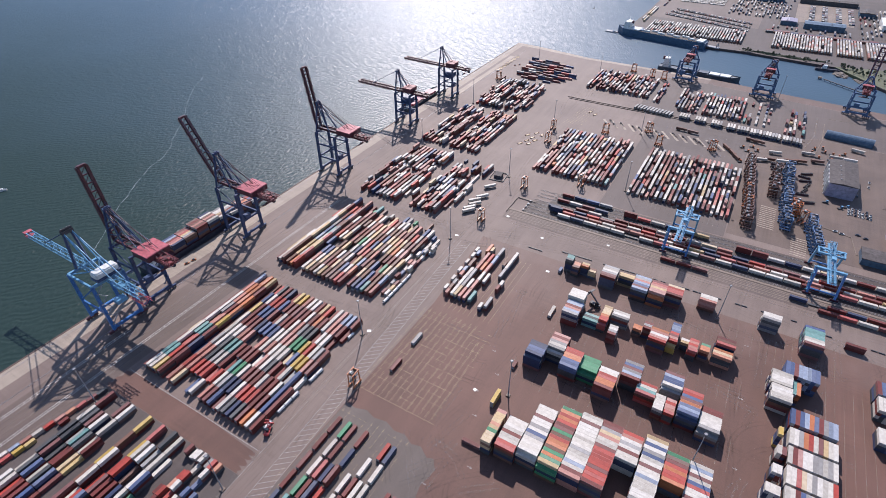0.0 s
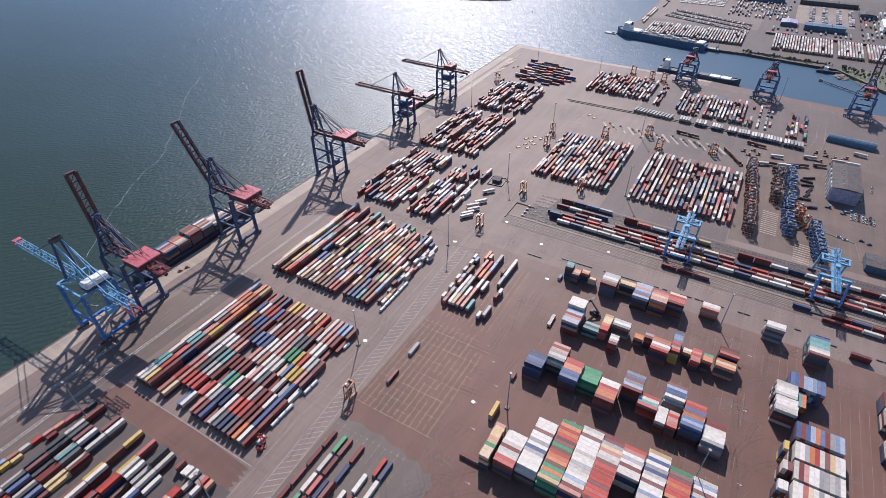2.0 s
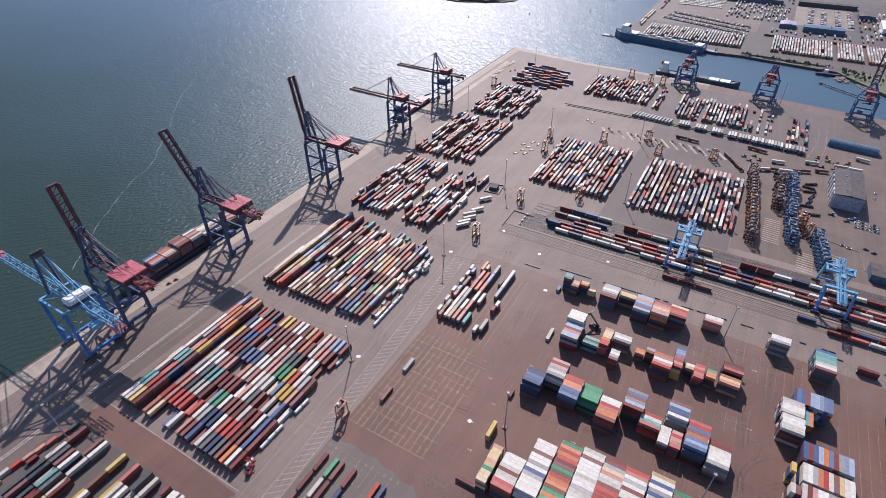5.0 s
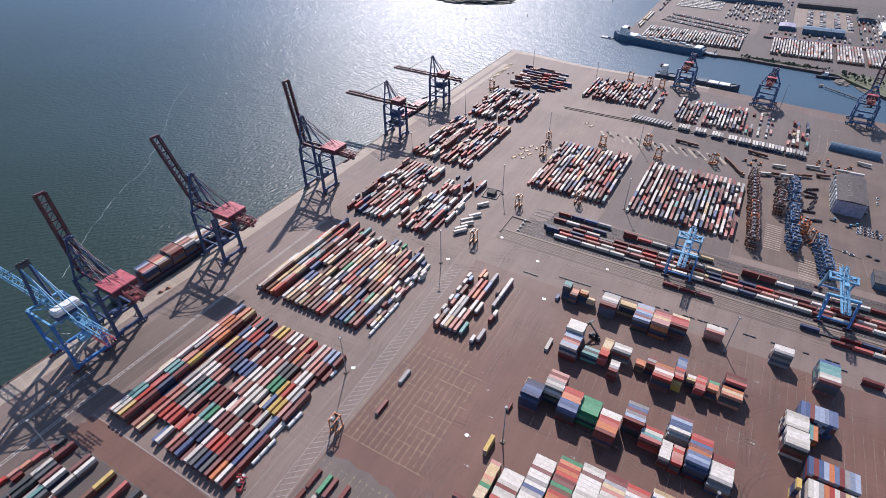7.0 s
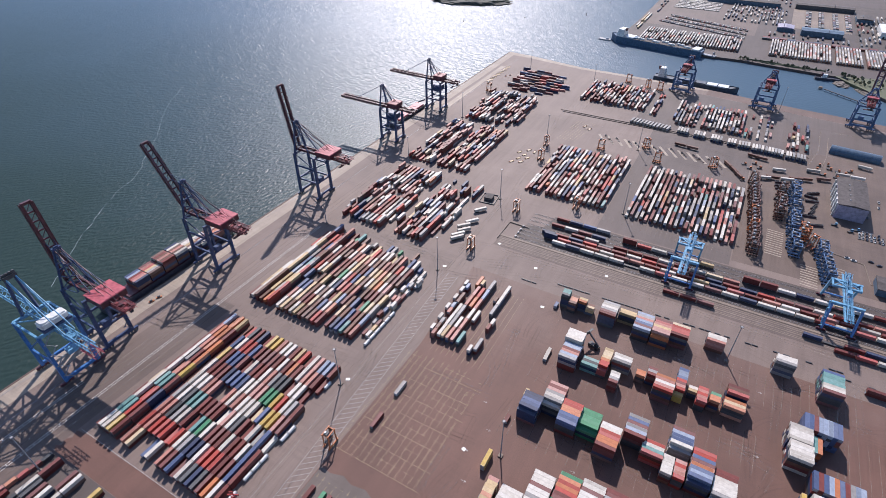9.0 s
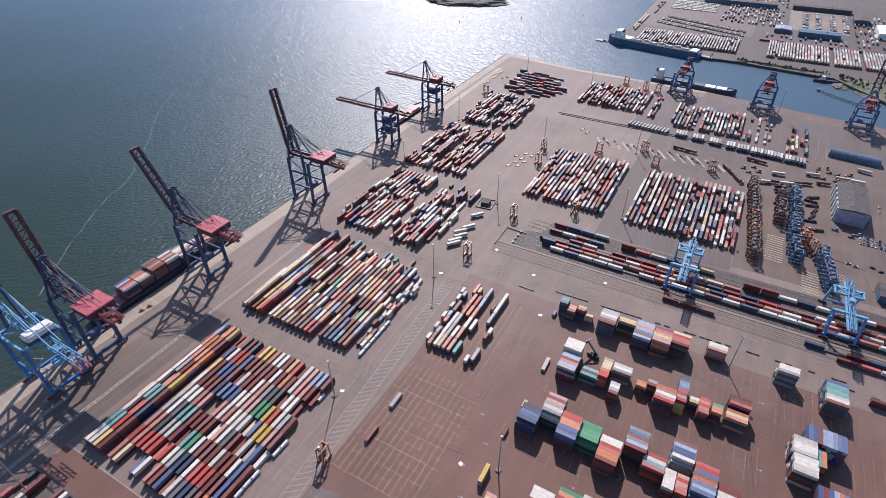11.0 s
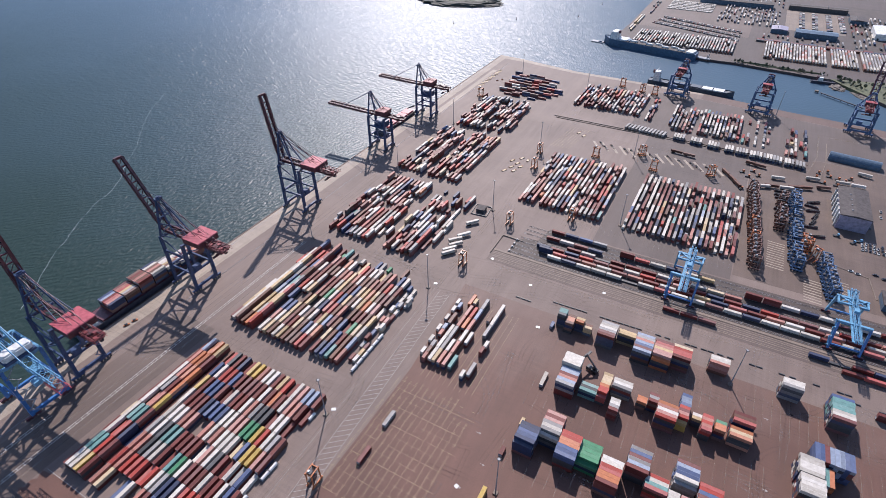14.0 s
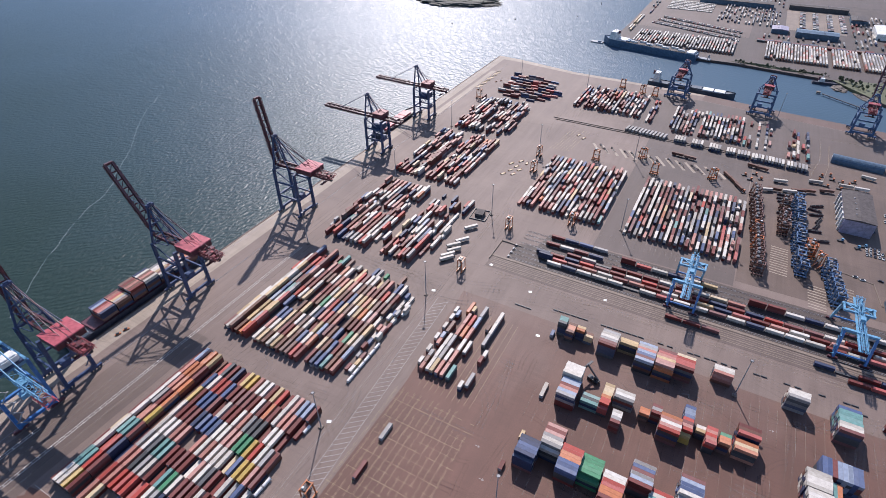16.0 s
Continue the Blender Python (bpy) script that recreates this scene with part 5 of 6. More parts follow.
for i in range(14):
    x = -167.5 + i * 4.4
    y, end = 165 + 0.6 * (i % 3), 254 - (0 if i < 11 else 12)
    while y < end:
        for off in (-0.42, 0.42):
            if RNG.random() < 0.88:
                strip(b, (x + off, y), (x + off, y + RNG.uniform(1.7, 2.75)), 0.14)
        y += 2.75
    for j in range(14):
        if RNG.random() < 0.85:
            strip(b, (x - 1.3, 166 + 6.6 * j), (x + 1.3, 166 + 6.6 * j), 0.24)
        if j % 2 == 0 and RNG.random() < 0.7:
            strip(b, (x + 0.9, 166 + 6.6 * j), (x + 3.5, 166 + 6.6 * j), 0.12)
thing("slot_marking", b, LINE_YELLOW, "faded yellow grid of empty container slots on asphalt", "slot marking", kind="stuff")
b = bmesh.new()
for i in range(13):
    x = -168 + i * 4.5
    for j in range(26):
        if RNG.random() < 0.6:
            strip(b, (x, 40 + 4.2 * j), (x, 42.6 + 4.2 * j), 0.13)
    for j in range(8):
        strip(b, (x - 0.8, 54 + j * 13.1), (x + 0.8, 54 + j * 13.1), 0.18)
for i in range(10):
    strip(b, (-156 + 4.3 * i, 262), (-156 + 4.3 * i, 345), 0.14)
for i in range(7):
    strip(b, (-196 + 3.6 * i, 640), (-188 + 3.6 * i, 705), 0.2)
thing("slot_marking", b, LINE_YELLOW, "worn row lines between container slots", "slot marking", kind="stuff")
b = bmesh.new()
for k in range(12):
    strip(b, (46, 507 + 3.7 * k), (60, 506 + 3.7 * k), 1.1)
for k in range(9):
    strip(b, (75, 474 + 3.6 * k), (88, 473 + 3.6 * k), 1.1)
    if k < 7:
        strip(b, (97, 489 + 3.8 * k), (108, 488 + 3.8 * k), 1.0)
thing("parking_strips", b, QUAY_PALE, "pale concrete strips marking carrier parking bays", "parking bays", kind="stuff")
b = bmesh.new()
for x, y in ((-74, 152), (-96, 203), (-90, 222), (-35, 221), (57, 284), (60, 229), (55, 336), (-88, 185), (-101, 240), (-92, 130)):
    strip(b, (x - 1.5, y), (x + 1.0, y), 0.24)
    strip(b, (x + 1.5, y), (x + 0.4, y + 0.7), 0.22)
    strip(b, (x + 1.5, y), (x + 0.4, y - 0.7), 0.22)
thing("arrow_marking", b, LINE_WHITE, "small white painted arrows on the yard", "road marking", kind="stuff")
for k, (x, y) in enumerate(((-194, 350.6), (-166, 403.5), (-67.1, 405.4), (-191.4, 210.8), (-123.4, 386.3), (-97.1, 202.9), (-100.9, 343.4))):
    b = bmesh.new()
    bx(b, 0, 0, 0.13, 3.0 - 0.3 * (k % 3), 2.2, 0.1)
    bmesh.ops.bevel(b, geom=list(b.edges), offset=0.03, segments=1, affect="EDGES")
    plate = thing("cover_slab", b, WHITE, "small white-painted cover slab set in the asphalt", "cover slab", "cover slabs")
    plate.matrix_world = pose(x, y, 0.02, 0, 0, (20, -15, 8, 30)[k % 4])
b = bmesh.new()
for x in (-386.5, -361.5):
    for s in (-0.25, 0.25):
        bx(b, x + s, 200, 0.06, 0.12, 1400, 0.08)
thing("crane_rails", b, STEEL, "steel crane rails along the quay", "rails", kind="structure")
b = bmesh.new()
for x0, x1, y in ((-129, -106, 367.4), (-100, 100, 375.6), (104, 150, 376.0)):
    k = x0
    while k < x1:
        bx(b, k + 2.2, y + (0.031 * (k + 100) if x0 == -100 else 0), 0.35, 4.0, 0.7, 0.7)
        k += RNG.choice((4.6, 4.6, 6.5, 14))
thing("concrete_barrier", b, DARK, "dark line of low concrete barriers behind the stacks", "barrier", kind="stuff")


def wheel_run(b, x, y, heading, length, bend, gauge, w, z=0.062):
    """Two parallel bands that follow an arc of the given bend (degrees over its length)."""
    n = max(2, int(length / 5))
    left, right = [], []
    for k in range(n + 1):
        s = Vector((-math.sin(heading), math.cos(heading)))
        for side, rows in ((-gauge / 2, left), (gauge / 2, right)):
            rows.append((Vector((x, y)) + s * (side - w / 2), Vector((x, y)) + s * (side + w / 2)))
        x, y = x + math.cos(heading) * length / n, y + math.sin(heading) * length / n
        heading += radians(bend) / n
    for rows in (left, right):
        vs = [(b.verts.new((*p, z)), b.verts.new((*q, z))) for p, q in rows]
        for (p, q), (r, t) in zip(vs, vs[1:]):
            b.faces.new((p, r, t, q))


def wheel_marks(name, label, material, count, areas, gauge, w, z):
    b = bmesh.new()
    for k in range(count):
        x0, x1, y0, y1, turn = RNG.choice(areas)
        wheel_run(b, RNG.uniform(x0, x1), RNG.uniform(y0, y1), radians(turn + RNG.gauss(0, 7) + RNG.choice((0, 0, 0, 90))), RNG.uniform(14, 55), RNG.choice((0, 0, 0, 6, -6, 25, -25, 70, -70)), gauge, w, z + 0.00012 * k)
    thing(name, b, material, label, "wheel marks", kind="stuff")


OPEN_YARD = [(-110, 40, 222, 250, 0), (-100, 60, 275, 300, 0), (-60, 100, 330, 350, 0), (-110, -85, 120, 330, 90), (50, 70, 120, 350, 90), (-110, -70, 100, 160, 45), (100, 160, 180, 360, 90)]
ROADS = [(-190, -180, 60, 480, 92), (-178, -170, 60, 480, 92), (-345, -320, 0, 480, 90), (-300, -180, 215, 228, 0), (-310, -195, 352, 366, 0), (-120, 120, 372, 396, -3), (-215, -190, 480, 760, 90), (-200, 20, 630, 720, -8), (-190, -110, 340, 400, 20)]
wheel_marks("tyre_marks", "curving dark tyre marks on the stack yard", TYRE_BLACK, 80, OPEN_YARD, 2.6, 0.9, 0.062)
wheel_marks("tyre_marks", "long dark tyre marks on the yard roads", TYRE_BLACK, 110, ROADS, 4.2, 0.8, 0.062)
wheel_marks("dust_marks", "pale dusty wheel tracks on the yard roads", PALE_DUST, 120, ROADS + OPEN_YARD, 3.4, 1.3, 0.090)
b = bmesh.new()
for x0, x1, y0, y1, step in ((-20, 115, 322, 361, 5.2), (-85, 60, 270, 304, 6.4), (-85, 60, 222, 250, 6.4), (105, 160, 200, 330, 5.2), (-312, -190, 216, 230, 4.0), (-334, -210, 352, 369, 4.7), (-130, 20, 482, 502, 4.5)):
    x = x0
    while x < x1:
        strip(b, (x, y0 + RNG.uniform(0, 5)), (x, y1 - RNG.uniform(0, 8)), 0.22, 0.07)
        x += step
for y in (394.5, 397.5):
    strip(b, (-160, y), (260, y), 0.4, 0.09)
for x in (-345, -340.5, -336, -323):
    strip(b, (x, -100), (x, 480), 0.35, 0.07)
for x in (-192.5, -190.8, -188.6):
    strip(b, (x + 4, 60), (x - 3, 480), 0.3, 0.08)
for p, q in (((89.8, 819), (87.7, 755)), ((87.7, 755), (78, 709)), ((101, 820), (143, 820))):
    strip(b, p, q, 0.9, 0.09)
thing("worn_lines", b, OLD_LINES, "old worn slot lines and lane edges on the asphalt", "road marking", kind="stuff")


# ---- halls, sheds and small buildings of the terminal ----
def hall(name, label, x0, x1, y0, y1, h, wall, roof, doors=0, rise=1.2):
    """A hall with an overhanging low gable roof; doors along its west side."""
    c = hub(name, label, "building")
    cx, cy = (x0 + x1) / 2, (y0 + y1) / 2
    b = bmesh.new()
    bx(b, cx, cy, h / 2, x1 - x0, y1 - y0, h)
    part("wall", b, wall, c)
    b = bmesh.new()
    along_x = (x1 - x0) > (y1 - y0)
    vs = bx(b, cx, cy, h + 0.3, x1 - x0 + 0.8, y1 - y0 + 0.8, 0.6)
    bmesh.ops.subdivide_edges(b, edges=[e for e in b.edges if abs((e.verts[0].co - e.verts[1].co).normalized()[1 if along_x else 0]) > 0.9], cuts=1)
    for v in b.verts:
        if v.co.z > h + 0.4 and abs((v.co.y - cy) if along_x else (v.co.x - cx)) < 0.1:
            v.co.z += rise
    part("roof", b, roof, c)
    for k in range(4):
        b = bmesh.new()
        bx(b, cx + (x1 - x0) * (0.16 if along_x else -0.12), y0 + (y1 - y0) * (k + 1) / 5.5, h + rise + 0.4, 1.2, 1.2, 1.0)
        part("roof_vent", b, STEEL, c)
    if doors:
        step = (y1 - y0 - 6) / doors
        for k in range(doors):
            yd = y0 + 3 + step * (k + 0.5)
            b = bmesh.new()
            bx(b, x0 - 0.12, yd, h * 0.44, 0.2, step * 0.62, h * 0.86)
            part("door", b, WHITE if k < 2 else GLASS, c, "tall white hall door" if k < 2 else "tall open hall door")
            for s in (-1, 1):
                b = bmesh.new()
                bx(b, x0 - 0.7, yd + s * step * 0.42, h * 0.48, 1.4, step * 0.12, h * 0.95)
                part("door_pier", b, WHITE, c)
    return c


hall("workshop", "lilac-grey clad workshop hall with tall doors and grey roof", 100, 125, 601, 660, 14.5, WALL_LILAC, ROOF_GREY, 5)
shed = hub("long_shed", "long steel-blue shed with a rounded barrel roof", "building")
b = bmesh.new()
ribs = []
for k in range(11):
    x = -25 + 5 * k
    ribs.append([b.verts.new((x, -7.2 * math.cos(a), 2.2 + 5.6 * math.sin(a))) for a in (math.pi * m / 10 for m in range(11))])
for r0, r1 in zip(ribs, ribs[1:]):
    for m in range(10):
        b.faces.new((r0[m], r1[m], r1[m + 1], r0[m + 1]))
b.faces.new(ribs[0])
b.faces.new(ribs[-1])
bmesh.ops.recalc_face_normals(b, faces=b.faces)
part("roof", b, SHED_BLUE, shed)
for sy in (-1, 1):
    b = bmesh.new()
    bx(b, 0, sy * 7.1, 1.15, 50, 0.3, 2.3)
    part("wall", b, SHED_BLUE, shed)
for sx in (-1, 1):
    b = bmesh.new()
    bx(b, sx * 25.1, 0, 2.4, 0.25, 7, 4.8)
    part("door", b, STEEL, shed, "grey sliding end door")
for k in range(9):
    b = bmesh.new()
    for m in range(10):
        a0, a1 = math.pi * m / 10, math.pi * (m + 1) / 10
        beam(b, (-20 + 5 * k, -7.25 * math.cos(a0), 2.2 + 5.65 * math.sin(a0)), (-20 + 5 * k, -7.25 * math.cos(a1), 2.2 + 5.65 * math.sin(a1)), 0.25, 0.12)
    part("roof_rib", b, SHED_BLUE, shed)
shed.matrix_world = pose(123.5, 758, 0.0, 0, 0, -7)
hall("service_building", "small dark-roofed service building in a walled yard", 150, 186, 520, 548, 7, WALL_LILAC, ROOF_GREY, 0, 0.6)
hall("service_building", "small dark-roofed service building by the tracks", 128, 160, 487, 506, 6, SHED_BLUE, ROOF_GREY, 0, 0.6)

sub = hub("substation", "small dark substation box inside a square fence", "substation")
b = bmesh.new()
bx(b, 0, 0, 1.9, 8, 9, 3.8)
part("box", b, DARK, sub)
b = bmesh.new()
bx(b, 0, 0, 3.95, 8.6, 9.6, 0.3)
part("roof", b, ROOF_GREY, sub)
for sx, sy, lx, ly in ((0, -9, 16, 0.5), (0, 9, 16, 0.5), (-8, 0, 0.5, 18), (8, 0, 0.5, 18)):
    b = bmesh.new()
    bx(b, sx, sy, 0.5, lx, ly, 1.0)
    part("kerb_wall", b, DARK, sub)
sub.matrix_world = pose(-208, 469, 0, 0, 0, 6)

b = bmesh.new()
for (xa, ya), (xb, yb) in (((78, 556), (82, 538)), ((82, 538), (123, 528)), ((123, 528), (126, 500)), ((126, 500), (250, 492)), ((150, 600), (260, 590)), ((160, 725), (300, 700)), ((88, 690), (96, 742)), ((96, 742), (98, 800))):
    beam(b, (xa, ya, 0.2), (xb, yb, 0.2), 0.6, 0.4)
thing("kerb", b, CONCRETE, "pale concrete kerbs round the service yard", "kerb", kind="structure")


# ---- trailers, trucks and cars ----
def semi_trailer(body, label, high=2.6):
    c = hub("semi_trailer", label, "trailer", "trailers")
    b = bmesh.new()
    bx(b, 0, 0, 1.3 + high / 2, 13.2, 2.5, high)
    bmesh.ops.bevel(b, geom=list(b.edges), offset=0.06, segments=1, affect="EDGES")
    part("box", b, body, c)
    b = bmesh.new()
    bx(b, 0, 0, 1.15, 13.0, 1.2, 0.3)
    part("chassis", b, DARK, c)
    for k in (-5.0, -3.7, -2.4):
        b = bmesh.new()
        rod(b, (k, -1.2, 0.5), (k, 1.2, 0.5), 0.5, sides=10)
        part("wheel", b, RUBBER, c)
    b = bmesh.new()
    for s in (-0.9, 0.9):
        bx(b, 4.0, s, 0.55, 0.2, 0.2, 1.1)
    part("landing_leg", b, STEEL, c)
    return c


def skeletal_trailer():
    c = hub("chassis_trailer", "empty dark skeletal container trailer parked at an angle", "trailer", "chassis trailers")
    for s in (-0.5, 0.5):
        b = bmesh.new()
        bx(b, 0, s, 1.1, 12.4, 0.25, 0.4)
        part("frame_rail", b, DARK, c)
    for k in (-6.0, 0.0, 6.0):
        b = bmesh.new()
        bx(b, k, 0, 1.15, 0.4, 2.4, 0.35)
        part("bolster", b, CRANE_RED, c)
    for k in (-4.8, -3.5):
        b = bmesh.new()
        rod(b, (k, -1.2, 0.5), (k, 1.2, 0.5), 0.5, sides=10)
        part("wheel", b, RUBBER, c)
    return c


def terminal_tractor(paint, label):
    c = hub("terminal_tractor", label, "truck", "terminal tractors")
    b = bmesh.new()
    bx(b, 0, 0, 0.95, 5.2, 2.3, 0.5)
    part("chassis", b, DARK, c)
    b = bmesh.new()
    bx(b, 1.4, 0.1, 2.1, 1.9, 2.0, 1.9)
    bmesh.ops.bevel(b, geom=list(b.edges), offset=0.12, segments=2, affect="EDGES")
    part("cab", b, paint, c)
    b = bmesh.new()
    bx(b, 1.4, 0.1, 2.45, 1.94, 2.04, 0.7)
    part("window_band", b, GLASS, c)
    for k in (-1.6, 1.7):
        b = bmesh.new()
        rod(b, (k, -1.15, 0.5), (k, 1.15, 0.5), 0.5, sides=10)
        part("wheel", b, RUBBER, c)
    return c


def car(paint, label):
    c = hub("car", label, "car", "parked cars")
    b = bmesh.new()
    bx(b, 0, 0, 0.62, 4.4, 1.8, 0.66)
    bmesh.ops.bevel(b, geom=list(b.edges), offset=0.15, segments=2, affect="EDGES")
    part("body", b, paint, c)
    b = bmesh.new()
    vs = bx(b, -0.2, 0, 1.18, 2.5, 1.6, 0.55)
    for v in vs:
        if v.co.z > 1.2:
            v.co.x, v.co.y = -0.2 + (v.co.x + 0.2) * 0.72, v.co.y * 0.86
    part("cabin", b, GLASS, c)
    for k in (-1.35, 1.35):
        b = bmesh.new()
        rod(b, (k, -0.9, 0.32), (k, 0.9, 0.32), 0.32, sides=10)
        part("wheel", b, RUBBER, c)
    return c


def put(first, places):
    first.matrix_world = pose(places[0][0], places[0][1], 0, 0, 0, places[0][2])
    for x, y, a in places[1:]:
        copy_thing(first, pose(x, y, 0, 0, 0, a))


put(semi_trailer(BOX_PAINT["W"], "white box trailer parked at an angle beside the road"), [(-205.5, 443.5, 52), (-203.5, 421.5, 52), (-207, 411, 48), (-203.5, 405, 50), (-205, 396, 52), (-203.5, 391, 52)])
put(semi_trailer(BOX_PAINT["G"], "grey box trailer in a line along the barrier", 2.6), [(-126 + 4.2 * k, 735 - 0.4 * k, 80) for k in range(12)])
put(skeletal_trailer(), [(-142, 672, -58), (-128, 670, -58), (-104, 668, -56), (-82, 667, -56), (-50, 668, -56), (-37, 668, -56), (-20, 666, -56), (-10, 658, -56), (-112, 668, -56), (-135, 664, -57), (-96, 674, -56), (-74, 662, -57), (-63, 672, -56), (-30, 662, -56)])
put(semi_trailer(BOX_PAINT["W"], "pale box trailer coupled in the waiting line"), [(36, 650, 20), (49, 676.5, 12), (82, 692, 10), (110, 696, 5), (124, 696, 2), (132, 727, -10), (58, 657, 14)])
put(semi_trailer(BOX_PAINT["n"], "brown box trailer standing in the waiting line"), [(66, 663, 14), (22, 700, -8), (30, 698, -8), (75, 667, 16), (-2, 664, -56), (6, 652, -56), (11, 643, -56), (-58, 690, -6), (-44, 688, -6), (44, 655, 8), (92, 676, 14)])
put(terminal_tractor(ORANGE, "orange terminal tractor parked by the service yard"), [(16, 636, 60), (20, 668, 10), (14, 676, 30), (24, 683, 0), (30, 674, 45), (86, 700, 80), (92, 690, 10), (104, 690, 0), (118, 712, 40), (77, 566, 20), (86, 556, 200), (79, 562, 90), (98, 708, 10), (106, 706, 20), (112, 704, 0), (30, 560, 0), (97, 718, 90), (88, 712, 60)])
put(terminal_tractor(SKY_BLUE, "blue terminal tractor parked by the workshop"), [(114, 579, 40), (119, 584, 20), (-300, 330, 90), (101, 585, 10)])
put(car(WHITE, "white car parked on the service yard"), [(121 + 3.1 * (k % 7) + RNG.uniform(-0.5, 0.5), 572 + 5.6 * (k // 7) + RNG.uniform(-0.8, 0.8), RNG.choice((80, 260)) + RNG.uniform(-5, 5)) for k in range(18) if k % 7 not in (2, 5)] + [(110, 532, 20), (115, 530, 10), (140, 640, 90), (141, 652, 90)])
put(car(HULL_DARK, "dark car parked on the service yard"), [(127.2 + 9.3 * (k % 2) + RNG.uniform(-0.4, 0.4), 572 + 5.6 * (k // 2), 80) for k in range(6)] + [(128, 535, 0), (134, 532, 20), (129, 614, 90), (129, 625, 90), (129, 640, 90)])
put(car(ORANGE, "orange service van by the quay cranes"), [(-378.8, 195.6, 70), (-377.8, 201.9, 62), (-345, 815, 80), (-340, 822, 80)])


def spreader_stack(label):
    c = hub("spreader_stack", label, "spreaders", "stored spreaders")
    for k in range(4):
        b = bmesh.new()
        z = 0.29 + k * 0.5
        for s in (-0.8, 0.8):
            bx(b, 0, s, z, 12.0, 0.4, 0.5)
        for e in (-5.8, -2, 2, 5.8):
            bx(b, e, 0, z, 0.5, 2.4, 0.5)
        part("spreader", b, (CRANE_RED, DARK, CRANE_RED, DARK)[k], c)
    return c


put(spreader_stack("stack of dark red container spreaders stored on the ground"), [(53, 640, 0), (54, 634, 0), (54, 610, 0), (56, 604, 0), (53, 649, 10), (82, 600, 70), (84, 612, 70), (83, 640, 30), (86, 575, 20), (80, 590, 10), (82, 622, 15), (81, 631, -10)] )


def empty_handler():
    """A lift truck for empty boxes: body, cab, counterweight, tall mast and side spreader."""
    c = hub("container_lift_truck", "bright red container lift truck with a raised mast on asphalt", "lift truck")
    b = bmesh.new()
    bx(b, -0.6, 0, 1.5, 6.0, 2.8, 1.3)
    bmesh.ops.bevel(b, geom=list(b.edges), offset=0.15, segments=2, affect="EDGES")
    part("chassis", b, BRIGHT_RED, c)
    b = bmesh.new()
    bx(b, -3.2, 0, 2.2, 1.8, 2.9, 1.8)
    bmesh.ops.bevel(b, geom=list(b.edges), offset=0.3, segments=2, affect="EDGES")
    part("counterweight", b, BRIGHT_RED, c)
    b = bmesh.new()
    bx(b, -0.8, 0, 3.4, 1.9, 1.8, 1.9)
    part("cab", b, GLASS, c, "glazed driver cab")
    for k, r in ((-2.6, 0.75), (2.0, 0.95)):
        for s in (-1.5, 1.5):
            b = bmesh.new()
            rod(b, (k, s - 0.35, r), (k, s + 0.35, r), r, sides=14)
            part("wheel", b, RUBBER, c)
    for s in (-0.9, 0.9):
        b = bmesh.new()
        beam(b, (2.9, s, 0.5), (2.7, s, 9.0), 0.35, 0.45)
        part("mast_rail", b, BRIGHT_RED, c)
    for z in (3.0, 6.0, 8.8):
        b = bmesh.new()
        bx(b, 2.8, 0, z, 0.3, 2.0, 0.35)
        part("mast_tie", b, BRIGHT_RED, c)
    b = bmesh.new()
    bx(b, 3.3, 0, 4.6, 0.5, 6.0, 0.7)
    for s in (-2.8, 2.8):
        bx(b, 3.6, s, 3.8, 0.4, 0.4, 1.4)
    part("spreader", b, BRIGHT_RED, c)
    c.matrix_world = pose(-193.6, 109.6, 0.0, 0, 0, 118)


empty_handler()


def flat_rack():
    """A low load platform: deck, two end frames and fork pockets."""
    c = hub("flat_rack", "tan low load platform lying beside the yard lane", "load platform", "load platforms")
    b = bmesh.new()
    bx(b, 0, 0, 0.35, 6.0, 2.4, 0.5)
    bmesh.ops.bevel(b, geom=list(b.edges), offset=0.05, segments=1, affect="EDGES")
    part("deck", b, BOX_PAINT["T"], c)
    for s in (-2.9, 2.9):
        b = bmesh.new()
        bx(b, s, 0, 0.85, 0.16, 2.4, 0.5)
        part("end_frame", b, BOX_PAINT["O"], c)
    return c


put(flat_rack(), [(-221, 556, 60), (-217, 567, 62), (-214, 578, 60), (-211, 560, 65), (-208, 572, 58), (-214, 592, 60), (-206, 590, 90), (-222, 582, 60), (-176, 690, 70), (-168, 684, 70)] + [(-360 + 1.6 * (k % 2), 782 + 6.5 * k, 20 + 4 * (k % 3)) for k in range(13)])


# ---- reach stacker between the stacks, tank containers, buffer stops ----
rs = hub("reach_stacker", "dark reach stacker with a raised boom between the stacks", "reach stacker")
b = bmesh.new()
bx(b, 0, 0, 1.8, 8.0, 3.4, 1.4)
part("chassis", b, DARK, rs)
for k in (-3.0, 3.0):
    for s in (-1.7, 1.7):
        b = bmesh.new()
        rod(b, (k, s - 0.4, 0.95), (k, s + 0.4, 0.95), 0.95, sides=14)
        part("wheel", b, RUBBER, rs)
b = bmesh.new()
bx(b, -1.2, 0, 3.4, 2.0, 1.8, 1.9)
part("cab", b, GLASS, rs)
b = bmesh.new()
beam(b, (-3.6, 0, 3.4), (6.5, 0, 11.0), 0.8, 1.0)
part("boom", b, DARK, rs)
b = bmesh.new()
bx(b, 6.8, 0, 9.4, 1.6, 12.0, 0.6)
bx(b, 6.8, 0, 10.2, 1.0, 2.4, 1.2)
part("spreader", b, DARK, rs)
rs.matrix_world = pose(-53, 322, 0.04, 0, 0, 160)


